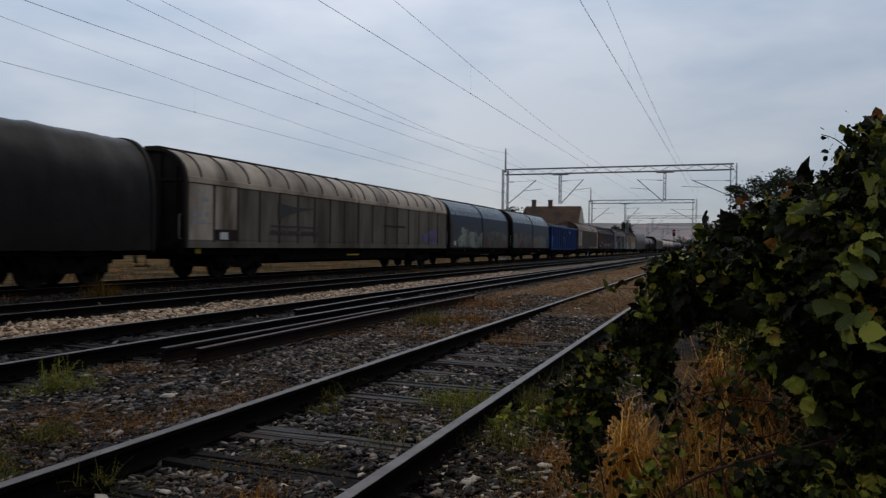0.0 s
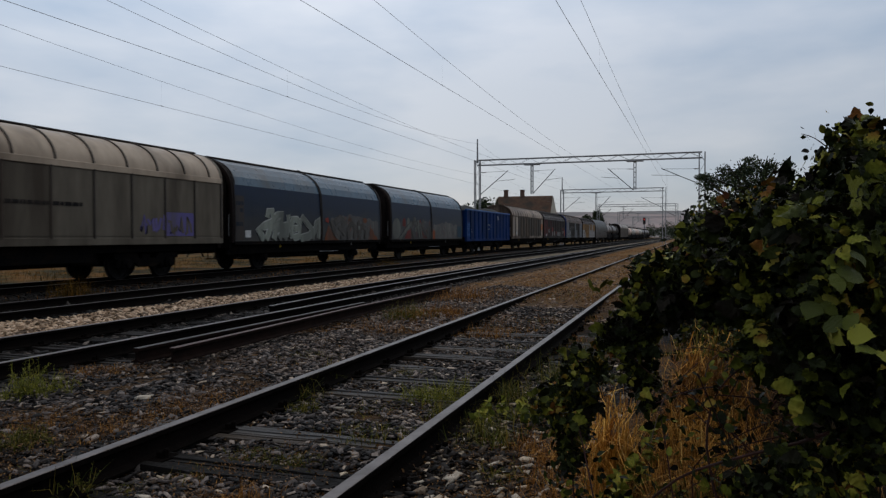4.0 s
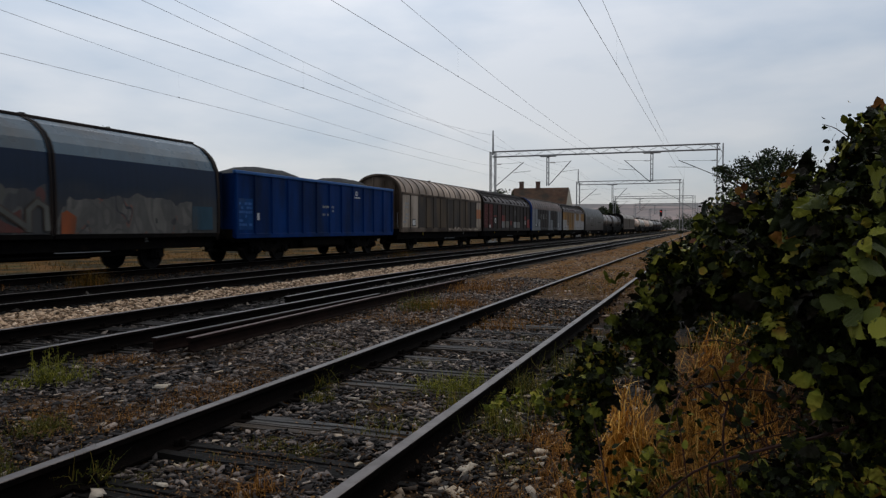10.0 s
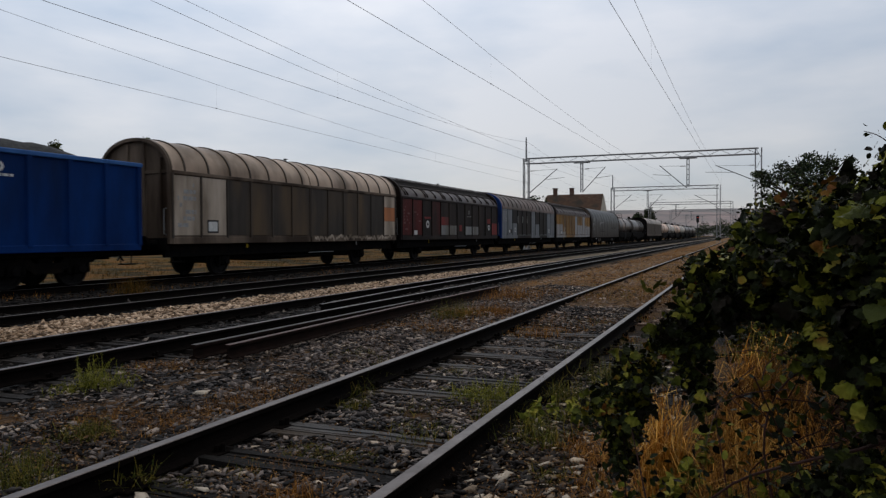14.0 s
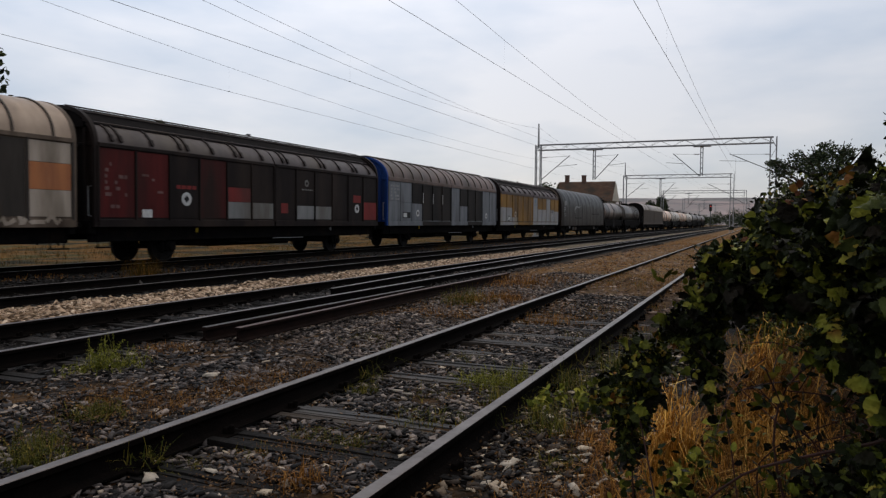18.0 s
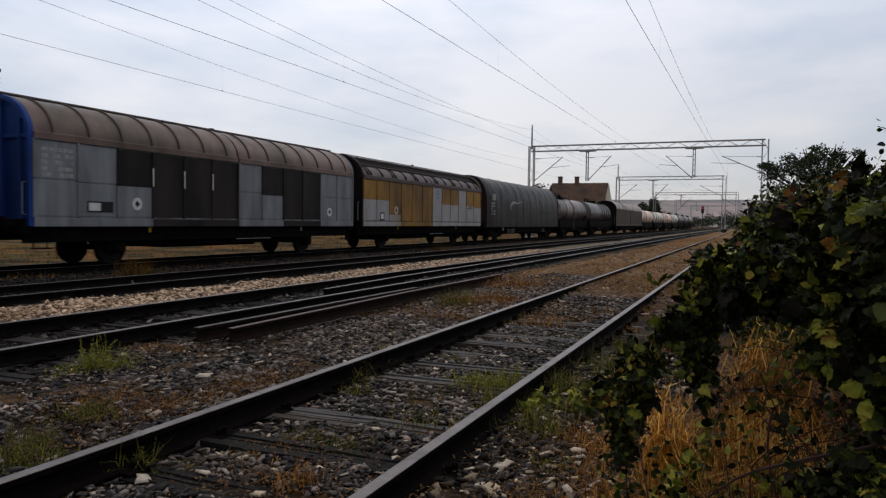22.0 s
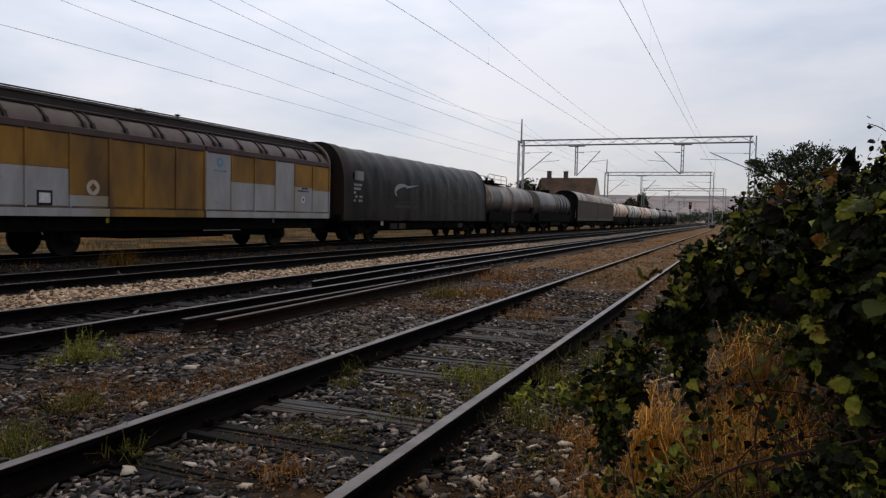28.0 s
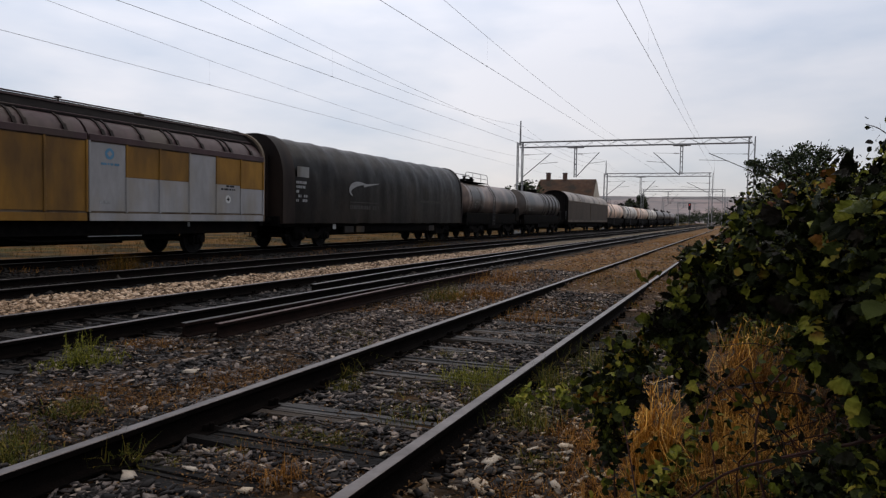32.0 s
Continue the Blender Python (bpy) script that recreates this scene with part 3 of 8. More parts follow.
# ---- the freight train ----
UNDER = mat("near_black_underframe", (0.0065, 0.0058, 0.0054), (0.003, 0.0027, 0.0027), rough=0.9, scale=5, bump=0.25, dirt=(0.012, 0.008, 0.0055), dirt_amount=0.3, spec=0.03)
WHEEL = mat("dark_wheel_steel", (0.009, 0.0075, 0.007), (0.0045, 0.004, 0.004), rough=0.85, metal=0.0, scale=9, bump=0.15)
WHITE_MARK = mat("white_stencil_paint", (0.50, 0.50, 0.49), (0.36, 0.35, 0.34), rough=0.7, scale=12, bump=0.05)
GREY_MARK = mat("faded_grey_stencil", (0.26, 0.26, 0.265), (0.17, 0.17, 0.17), rough=0.7, scale=12, bump=0.05)
FAINT_MARK = mat("faint_grey_stencil", (0.050, 0.047, 0.043), (0.030, 0.028, 0.026), rough=0.7, scale=9, bump=0.05)
YELLOW_MARK = mat("yellow_tag_paint", (0.50, 0.34, 0.02), rough=0.6, scale=12, bump=0.05)
BLACK = mat("black_paint", (0.012, 0.012, 0.013), rough=0.6, scale=8, bump=0.1)
SPIN = []     # wheelsets, which turn as the train rolls
CARS = []     # wagons with their places along the train
WHEEL_R = 0.46


def wheel_mesh():
    mb = MB()
    for s in (-1, 1):
        x = s * 0.75
        line = [(x - s * 0.070, 0.10), (x - s * 0.070, 0.17), (x - s * 0.02, 0.20), (x - s * 0.02, 0.385), (x - s * 0.075, 0.40), (x - s * 0.075, 0.488),
                (x - s * 0.045, 0.484), (x - s * 0.035, 0.458), (x + s * 0.060, 0.452), (x + s * 0.060, 0.40), (x + s * 0.010, 0.385), (x + s * 0.012, 0.20), (x + s * 0.075, 0.16), (x + s * 0.075, 0.09)]
        mb.lathe(line, "x", 28)
        for k in range(6):
            a = k * 1.0472
            mb.tube([(x + s * 0.02, 0.29 * math.cos(a), 0.29 * math.sin(a)), (x + s * 0.035, 0.29 * math.cos(a), 0.29 * math.sin(a))], 0.035, 6)
    mb.lathe([(-0.98, 0.06), (-0.84, 0.065), (-0.80, 0.085), (-0.4, 0.080), (0.4, 0.080), (0.80, 0.085), (0.84, 0.065), (0.98, 0.06)], "x", 12)
    return mb.mesh("wheelset", WHEEL)


WHEELSET = wheel_mesh()


def wheelset(parent, y, turning=True):
    w = new("wheelset", WHEELSET)
    w.parent = parent
    w.matrix_basis = pose(0, y, WHEEL_R)
    if turning:
        SPIN.append((w, y, WHEEL_R))
    return w


def axle_gear_mesh(s):
    """The axle box and leaf spring on one side of an axle."""
    mb = MB()
    for x in (s * 1.0,):
        mb.box(x - 0.10, x + 0.10, -0.15, 0.15, 0.32, 0.62, 0.04)
        mb.lathe([(0, 0.11), (s * 0.05, 0.10), (s * 0.06, 0.03)], "x", 12, (x + s * 0.10, 0, WHEEL_R))
        for k in range(5):
            h = 0.62 - 0.11 * k
            mb.add([(x + a, b, 0.66 + 0.028 * k + 0.075 * (b / 0.62) ** 2 + c) for b in (-h, -h / 2, 0, h / 2, h) for a in (-0.045, 0.045) for c in (0, 0.026)],
                   [(4 * i + p, 4 * i + q, 4 * i + 4 + q, 4 * i + 4 + p) for i in range(4) for p, q in ((0, 1), (1, 3), (3, 2), (2, 0))])
        mb.box(x - 0.06, x + 0.06, -0.06, 0.06, 0.6, 0.84, 0.01)
        for b in (-0.62, 0.62):
            mb.box(x - 0.05, x + 0.05, b - 0.05, b + 0.05, 0.70, 0.98, 0.01)
        mb.box(x - 0.03, x + 0.03, -0.26, -0.18, 0.36, 0.95).box(x - 0.03, x + 0.03, 0.18, 0.26, 0.36, 0.95)
    return mb.mesh("axle_gear", UNDER)


AXLE_GEAR = [axle_gear_mesh(-1), axle_gear_mesh(1)]


def bogie_frame_mesh():
    mb = MB()
    for s in (-1, 1):
        x = s * 1.0
        prof = [(-1.35, 0.62), (-1.35, 0.80), (-0.5, 0.80), (-0.35, 0.62), (0.35, 0.62), (0.5, 0.80), (1.35, 0.80), (1.35, 0.62), (0.55, 0.50), (0.35, 0.36), (-0.35, 0.36), (-0.55, 0.50)]
        v = [(x - 0.05, a, b) for a, b in prof] + [(x + 0.05, a, b) for a, b in prof]
        n = len(prof)
        mb.add(v, [(i, (i + 1) % n, n + (i + 1) % n, n + i) for i in range(n)] + [tuple(range(n)), tuple(range(n, 2 * n))])
        for b in (-0.9, 0.9):
            mb.box(x - 0.12, x + 0.12, b - 0.16, b + 0.16, 0.32, 0.62, 0.04)
            mb.lathe([(0, 0.12), (s * 0.06, 0.11), (s * 0.07, 0.04)], "x", 12, (x + s * 0.12, b, WHEEL_R))
            for d in (-0.27, 0.27):
                mb.lathe([(0.36, 0.07), (0.62, 0.07)], "z", 8, (x, b + d, 0))
    mb.box(-1.0, 1.0, -0.2, 0.2, 0.45, 0.78, 0.03)
    for b in (-1.3, 1.3):
        mb.box(-0.95, 0.95, b - 0.04, b + 0.04, 0.62, 0.74)
    return mb.mesh("bogie", UNDER)


BOGIE = bogie_frame_mesh()


def bogie(parent, y, turning=True):
    b = new("bogie", BOGIE)
    b.parent = parent
    b.matrix_basis = pose(0, y, 0)
    for d in (-0.9, 0.9):
        wheelset(b, d, turning)


def buffer_mesh():
    mb = MB()
    mb.lathe([(0, 0.15), (0.03, 0.15), (0.04, 0.11), (0.30, 0.10), (0.31, 0.075), (0.52, 0.075), (0.53, 0.17), (0.555, 0.225), (0.575, 0.21), (0.582, 0.05)], "y", 18)
    return mb.mesh("buffer", UNDER)


BUFFER = buffer_mesh()
HOOK = MB().box(-0.05, 0.05, 0, 0.30, -0.06, 0.06, 0.02).tube([(0, 0.25, 0), (0, 0.42, 0.05), (0, 0.46, -0.05), (0, 0.38, -0.12)], 0.035, 6).tube(
    [(-0.06, 0.40, -0.02), (-0.05, 0.62, -0.18), (0.05, 0.62, -0.18), (0.06, 0.40, -0.02)], 0.022, 6).mesh("coupling_hook", UNDER)
HOSE = MB().tube([(0.32, 0.02, 0), (0.33, 0.16, -0.05), (0.33, 0.22, -0.25), (0.30, 0.36, -0.38)], 0.028, 6).mesh("brake_hose", BLACK)


def wagon(label, front, back, category="freight wagon", over=0.62):
    """The running gear that all wagons share. front, back: the ends of the body along the train."""
    length = back - front
    w = thing("freight_wagon", label, category, "wagons of the freight train")
    mid = (front + back) / 2
    w.matrix_basis = pose(T4, mid, Z4)
    CARS.append((w, mid))
    e = length / 2
    for s in (-1, 1):
        for x in (-0.875, 0.875):
            b = new("buffer", BUFFER)
            b.parent = w
            b.matrix_basis = pose(x, s * (e + over - 0.58), 1.06, 0, 0, 0 if s > 0 else 180)
        for me, nm in ((HOOK, "coupling_hook"), (HOSE, "brake_hose")):
            b = new(nm, me)
            b.parent = w
            b.matrix_basis = pose(0, s * (e + over - 0.58), 1.03 if nm == "coupling_hook" else 0.95, 0, 0, 0 if s > 0 else 180)
        part("headstock", MB().box(-1.28, 1.28, s * e - 0.09 + s * 0.02, s * e + 0.09 + s * 0.02, 0.86, 1.22, 0.02), UNDER, w)
    return w, e


def two_axle_gear(w, e, base, wheelbase=9.0, turning=True):
    for s in (-1, 1):
        x = s * 1.08
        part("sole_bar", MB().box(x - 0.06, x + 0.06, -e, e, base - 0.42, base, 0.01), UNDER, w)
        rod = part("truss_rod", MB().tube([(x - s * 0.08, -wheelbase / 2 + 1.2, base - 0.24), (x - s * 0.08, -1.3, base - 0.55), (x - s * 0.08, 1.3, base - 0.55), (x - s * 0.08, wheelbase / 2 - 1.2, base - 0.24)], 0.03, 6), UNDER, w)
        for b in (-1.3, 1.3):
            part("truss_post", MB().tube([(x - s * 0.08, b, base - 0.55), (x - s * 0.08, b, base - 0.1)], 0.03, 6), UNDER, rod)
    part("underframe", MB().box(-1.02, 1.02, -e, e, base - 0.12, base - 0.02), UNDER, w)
    for y in (-wheelbase / 2, wheelbase / 2):
        for me in AXLE_GEAR:
            g = new("axle_box", me)
            g.parent = w
            g.matrix_basis = pose(0, y, 0)
        wheelset(w, y, turning)
    # solid near-black blocks stand for brake gear and the shade around it
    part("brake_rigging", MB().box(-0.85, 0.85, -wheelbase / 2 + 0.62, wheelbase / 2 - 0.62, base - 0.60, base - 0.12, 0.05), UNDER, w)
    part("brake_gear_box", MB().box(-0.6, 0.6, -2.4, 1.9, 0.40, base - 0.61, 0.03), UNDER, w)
    part("brake_cylinder", MB().lathe([(-0.45, 0.10), (-0.4, 0.19), (0.3, 0.19), (0.4, 0.06)], "y", 14, (0.25, 0.6, base - 0.36)), UNDER, w)
    part("air_tank", MB().lathe([(-0.6, 0.06), (-0.52, 0.18), (0.52, 0.18), (0.6, 0.06)], "y", 14, (0.35, -1.5, base - 0.38)), UNDER, w)
    lever = MB().tube([(1.16, 0.2, base - 0.44), (1.16, 2.0, base - 0.44)], 0.014, 5)
    part("brake_lever", lever, GREY_MARK, w, "pale grey brake changeover lever")
    for y in (-e + 0.35, e - 0.35):
        st = MB().box(1.12, 1.36, y - 0.2, y + 0.2, 0.50, 0.53).tube([(1.2, y - 0.18, 0.52), (1.2, y - 0.18, base - 0.05)], 0.014, 5).tube([(1.2, y + 0.18, 0.52), (1.2, y + 0.18, base - 0.05)], 0.014, 5)
        part("step", st, UNDER, w)
    for y in (-wheelbase / 2 + 1.0, wheelbase / 2 - 0.6):
        part("lashing_tag", MB().box(1.145, 1.152, y - 0.05, y + 0.05, base - 0.2, base - 0.06), GREY_MARK if y > 0 else YELLOW_MARK, w)


def bogie_gear(w, e, base, pivot, turning=True):
    for s in (-1, 1):
        x = s * 1.08
        bar = part("sole_bar", MB().box(x - 0.06, x + 0.06, -e, e, base - 0.26, base, 0.01), UNDER, w)
        part("bar_web", MB().prism([(x - 0.05, base - 0.25), (x + 0.05, base - 0.25), (x + 0.05, base - 0.5), (x - 0.05, base - 0.5)], -pivot + 2.2, pivot - 2.2), UNDER, bar)
    part("underframe", MB().box(-1.02, 1.02, -e, e, base - 0.12, base - 0.02), UNDER, w)
    part("centre_sill", MB().box(-0.2, 0.2, -e, e, base - 0.4, base - 0.13), UNDER, w)
    # near-black block between the bogies, standing for rigging and shade
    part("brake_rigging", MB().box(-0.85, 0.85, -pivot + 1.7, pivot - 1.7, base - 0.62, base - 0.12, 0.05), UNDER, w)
    for y in (-pivot, pivot):
        bogie(w, y, turning)
    for y in (-0.9, 0.9):
        part("brake_cylinder", MB().lathe([(-0.4, 0.1), (-0.35, 0.18), (0.3, 0.18), (0.38, 0.06)], "y", 14, (0.5, y, base - 0.42)), UNDER, w)
    for y in (-e + 0.35, e - 0.35):
        st = MB().box(1.12, 1.36, y - 0.2, y + 0.2, 0.50, 0.53).tube([(1.2, y - 0.18, 0.52), (1.2, y - 0.18, base - 0.05)], 0.014, 5).tube([(1.2, y + 0.18, 0.52), (1.2, y + 0.18, base - 0.05)], 0.014, 5)
        part("step", st, UNDER, w)


HALF = 1.38          # half the width of a body


def roof_line(kind, eave, top):
    """The roof from the eave on the near side up to the ridge, as (x, z)."""
    if kind == "round":
        # quarter-ellipse shoulder
        return [(HALF * math.cos(a) ** 0.93, eave + (top - eave) * math.sin(a) ** 0.97) for a in [i * math.pi / 2 / 12 for i in range(12)]] + [(0.0, top)]
    if kind == "step":
        return [(HALF, eave), (HALF - 0.02, eave + 0.08), (HALF - 0.10, eave + 0.24), (HALF - 0.26, eave + 0.42), (HALF - 0.46, eave + 0.53)]
    return []


def end_wall(w, s, e, base, eave, top, material, inset=0.10, kind="round"):
    full = [(HALF - 0.06, base), (HALF - 0.06, eave)] + [(x * 0.955, z - 0.03) for x, z in roof_line("round", eave, top)[1:]]
    prof = full + [(-x, z) for x, z in full[::-1][1:]]
    y = s * (e - inset)
    wall = part("end_wall", MB().prism(prof, y - 0.03, y + 0.03), material, w)
    posts = MB()
    for x in (-0.95, -0.32, 0.32, 0.95):
        zt = eave + (top - eave) * (1 - (abs(x) / HALF) ** 2) - 0.12
        posts.box(x - 0.04, x + 0.04, min(y, y + s * 0.11), max(y, y + s * 0.11), base, zt, 0.01)
    posts.box(-HALF + 0.1, HALF - 0.1, min(y, y + s * 0.07), max(y, y + s * 0.07), eave - 0.06, eave + 0.04, 0.01)
    part("end_post", posts, material, wall)
    for x in (-1.2, 1.2):
        hr = MB().tube([(x, y + s * 0.10, base + 0.25), (x, y + s * 0.2, base + 0.27), (x, y + s * 0.2, base + 1.0), (x, y + s * 0.10, base + 1.02)], 0.014, 5)
        part("handrail", hr, GREY_MARK, wall)
    return wall


def hooped_end(w, s, e, base, eave, top, material):
    """The arched hoop that closes the sliding wall at its end."""
    line = [(HALF + 0.01, base - 0.02), (HALF + 0.01, eave)] + [(x * 1.006, z + 0.01) for x, z in roof_line("round", eave, top)[1:]]
    line = line + [(-x, z) for x, z in line[::-1][1:]]
    y = s * e
    part("end_hoop", MB().strip(line, y - 0.06, y + 0.06, -0.10), material, w)


def bars(parent, y0, y1, z0, z1, rows, material, x, rng, fill=0.8, name="faded_stencil"):
    """Writing that cannot be read, as rows of bars."""
    mb = MB()
    h = (z1 - z0) / (rows * 1.7)
    for r in range(rows):
        z = z1 - (r + 1) * 1.7 * h + 0.35 * h
        y = y0
        while y < y1 - 0.04:
            ln = min(rng.uniform(0.05, 0.22), y1 - y)
            if rng.random() < fill:
                mb.box(x, x + 0.003, y, y + ln, z, z + h)
            y += ln + 0.035
    if mb.v:
        tagged(part(name, mb, material, parent), kind="stuff")


def disc(parent, y, z, r, x, outer, inner):
    d = part("round_emblem", MB().lathe([(0, r), (0.004, r)], "x", 20, (x, y, z)), outer, parent)
    part("emblem_mark", MB().lathe([(0, r * 0.55), (0.003, r * 0.55)], "x", 4, (x + 0.004, y, z)), inner, d)


def paint(name, c, c2=None, dirt=(0.06, 0.045, 0.035), amount=0.5, rough=0.55):
    return mat(name, c, c2, rough=rough, scale=2.2, bump=0.10, streak=0.22, dirt=dirt, dirt_amount=amount, bump_scale=30, spec=0.06)


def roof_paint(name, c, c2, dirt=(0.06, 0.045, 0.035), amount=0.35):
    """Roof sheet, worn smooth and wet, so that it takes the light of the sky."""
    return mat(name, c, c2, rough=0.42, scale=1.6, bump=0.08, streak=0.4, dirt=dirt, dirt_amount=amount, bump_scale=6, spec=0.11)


def sliding_wall_wagon(label, front, back, bays, roof_mat, frame_mat, end_mat, kind="round", ribs=7, double=False, base=1.07, eave=3.17, top=4.18, sill_mat=None,
                       bogies=False, fixed_roof=None, rib_mat=None, eave_mat=None, own_ribs=False):
    """A covered wagon with two sliding walls a side. bays: for each of the two walls, a list of bays, each a list of (from, to, material) in parts of the panel's height."""
    w, e = wagon(label, front, back, "covered wagon")
    if bogies:
        bogie_gear(w, e, base, e - 3.2)
    else:
        two_axle_gear(w, e, base)
    for s in (-1, 1):
        end_wall(w, s, e, base, eave, top, end_mat)
        hooped_end(w, s, e, base, eave, top, end_mat if s < 0 else frame_mat)
    line = roof_line(kind, eave, top)
    lo, hi = base + 0.22, eave - 0.10
    for half, (a, b) in enumerate(((-e + 0.05, -0.04), (0.04, e - 0.05))):
        sw = MB()
        sw.strip([(HALF, base), (HALF, eave)], a, b, -0.05)
        wall = part("sliding_wall", sw, frame_mat, w)
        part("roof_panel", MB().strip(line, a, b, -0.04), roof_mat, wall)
        n = len(bays[half])
        step = (b - a) / n
        if own_ribs:
            for i, bay in enumerate(bays[half]):
                part("sill_band", MB().box(HALF + 0.004, HALF + 0.035, a + i * step, a + (i + 1) * step, base - 0.03, base + 0.17, 0.004), bay[0][2], wall)
        else:
            part("sill_band", MB().box(HALF + 0.004, HALF + 0.035, a, b, base - 0.03, base + 0.17, 0.008), sill_mat or frame_mat, wall)
        part("eave_rail", MB().box(HALF + 0.003, HALF + 0.045, a, b, eave - 0.08, eave + (0.10 if eave_mat else 0.03), 0.012), eave_mat or frame_mat, wall)
        gap = 0.034 if own_ribs else 0.05
        for i, bay in enumerate(bays[half]):
            y0, y1 = a + i * step + gap, a + (i + 1) * step - gap
            for z0, z1, m in bay:
                part("wall_panel", MB().box(HALF + 0.004, HALF + 0.014, y0, y1, lo + (hi - lo) * z0 + 0.004, lo + (hi - lo) * z1 - 0.004, 0.004), m, wall)
        for i in range(n + 1):
            y = a + i * step
            if own_ribs:
                for z0, z1, m in bays[half][min(i, n - 1)]:
                    part("rib", MB().box(HALF + 0.002, HALF + 0.048, y - 0.032, y + 0.032, lo + (hi - lo) * z0 - (0.03 if z0 == 0 else 0), lo + (hi - lo) * z1 + (0.03 if z1 == 1 else 0), 0.01), m, wall)
                continue
            part("rib", MB().box(HALF + 0.002, HALF + 0.048, y - 0.03, y + 0.03, base + 0.14, eave - 0.05, 0.01), rib_mat or frame_mat, wall)
        for i in range(ribs):
            y = a + (i + 0.5) * (b - a) / ribs
            for d in ((-0.14, 0.14) if double and i % 2 == 0 else (0,)):
                if kind == "step":
                    clip = part("roof_clip", MB().strip(line[1:], y + d - 0.035, y + d + 0.035, 0.03), DKBROWN, wall)
                    part("clip_lever", MB().strip([(x + 0.03, z + 0.02) for x, z in line[1:3]], y + d - 0.05, y + d + 0.05, 0.02), DKBROWN, clip)
                else:
                    part("roof_rib", MB().strip([(x, z) for x, z in line], y + d - 0.025, y + d + 0.025, 0.035), rib_mat or roof_mat, wall)
        sw2 = MB().strip([(-HALF, base), (-HALF, eave)] + [(-x, z) for x, z in line[1:]], a, b, 0.05)
        part("sliding_wall", sw2, frame_mat, w)
    if kind == "step":
        x, z = line[-1]
        part("fixed_roof", MB().prism([(x + 0.02, z - 0.10), (x + 0.03, z + 0.02), (0.62, top - 0.18), (0.3, top - 0.03), (0, top), (-0.3, top - 0.03), (-0.62, top - 0.18), (-x - 0.03, z + 0.02), (-x - 0.02, z - 0.10)], -e - 0.02, e + 0.02), fixed_roof or roof_mat, w)
        for rx, rz in ((x - 0.02, z + 0.045), (0.60, top - 0.155), (0.28, top - 0.015)):
            part("roof_edge_rail", MB().box(rx - 0.03, rx + 0.03, -e, e, rz, rz + 0.035, 0.008), roof_mat, w)
    elif fixed_roof:
        part("ridge_beam", MB().box(-0.30, 0.30, -e - 0.05, e + 0.05, top - 0.02, top + 0.06, 0.03), fixed_roof, w)
    knob = MB().tube([(0.1, 0.2, top), (0.1, 0.2, top + 0.10)], 0.03, 6).box(0.04, 0.16, 0.12, 0.28, top + 0.07, top + 0.11, 0.015)
    part("roof_vent", knob, UNDER, w)
    return w, e


rng = random.Random(5)
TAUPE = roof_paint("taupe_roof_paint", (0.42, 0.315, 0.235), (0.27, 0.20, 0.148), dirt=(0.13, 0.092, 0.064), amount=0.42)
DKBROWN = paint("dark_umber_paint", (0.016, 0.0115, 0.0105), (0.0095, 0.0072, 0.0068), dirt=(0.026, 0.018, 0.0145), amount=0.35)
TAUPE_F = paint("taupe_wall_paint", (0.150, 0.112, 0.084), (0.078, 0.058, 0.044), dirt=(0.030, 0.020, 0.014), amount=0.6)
CREAM = paint("cream_panel_paint", (0.38, 0.315, 0.255), (0.245, 0.20, 0.158), dirt=(0.085, 0.062, 0.042), amount=0.5)
SLATE_P = paint("dark_grey_brown_panel", (0.048, 0.040, 0.034), (0.028, 0.024, 0.021), dirt=(0.080, 0.055, 0.034), amount=0.35)
RIB_D = paint("dark_rib_paint", (0.060, 0.050, 0.044), (0.035, 0.030, 0.026))
ORANGE_P = paint("orange_poster_paint", (0.40, 0.155, 0.065), (0.25, 0.10, 0.05), dirt=(0.42, 0.36, 0.30), amount=0.22)
FULL = lambda m: [(0, 1, m)]  # noqa: E731


def grime_letters(wall, y0, y1, z0, z1, material, x, seed, name="graffiti"):
    """Faded scrawl of short thick strokes."""
    r = random.Random(seed)
    mb = MB()
    y = y0
    while y < y1:
        wd = r.uniform(0.18, 0.42)
        pts = [(x, y + wd * u + r.uniform(-0.05, 0.05), z0 + (z1 - z0) * v) for u, v in ((0, r.random()), (0.25, r.random()), (0.5, r.random()), (0.8, r.random()), (1, r.random()))]
        ribbon(mb, pts, 0.05)
        y += wd + 0.05
    part(name, mb, material, wall)


def ribbon(mb, pts, half, t=0.003):
    """A flat painted stroke on a side that faces along x."""
    x = pts[0][0]
    v, n = [], len(pts)
    for i, p in enumerate(pts):
        a, b = pts[max(i - 1, 0)], pts[min(i + 1, n - 1)]
        dy, dz = b[1] - a[1], b[2] - a[2]
        d = math.hypot(dy, dz) or 1
        hw = half if not callable(half) else half(i / (n - 1))
        for k in (-1, 1):
            v += [(p[0], p[1] - dz / d * hw * k, p[2] + dy / d * hw * k), (p[0] + t, p[1] - dz / d * hw * k, p[2] + dy / d * hw * k)]
    f = []
    for i in range(n - 1):
        o = 4 * i
        f += [(o, o + 4, o + 5, o + 1), (o + 1, o + 5, o + 7, o + 3), (o + 3, o + 7, o + 6, o + 2), (o + 2, o + 6, o + 4, o)]
    f += [(0, 1, 3, 2), (4 * n - 4, 4 * n - 2, 4 * n - 1, 4 * n - 3)]
    mb.add(v, f)


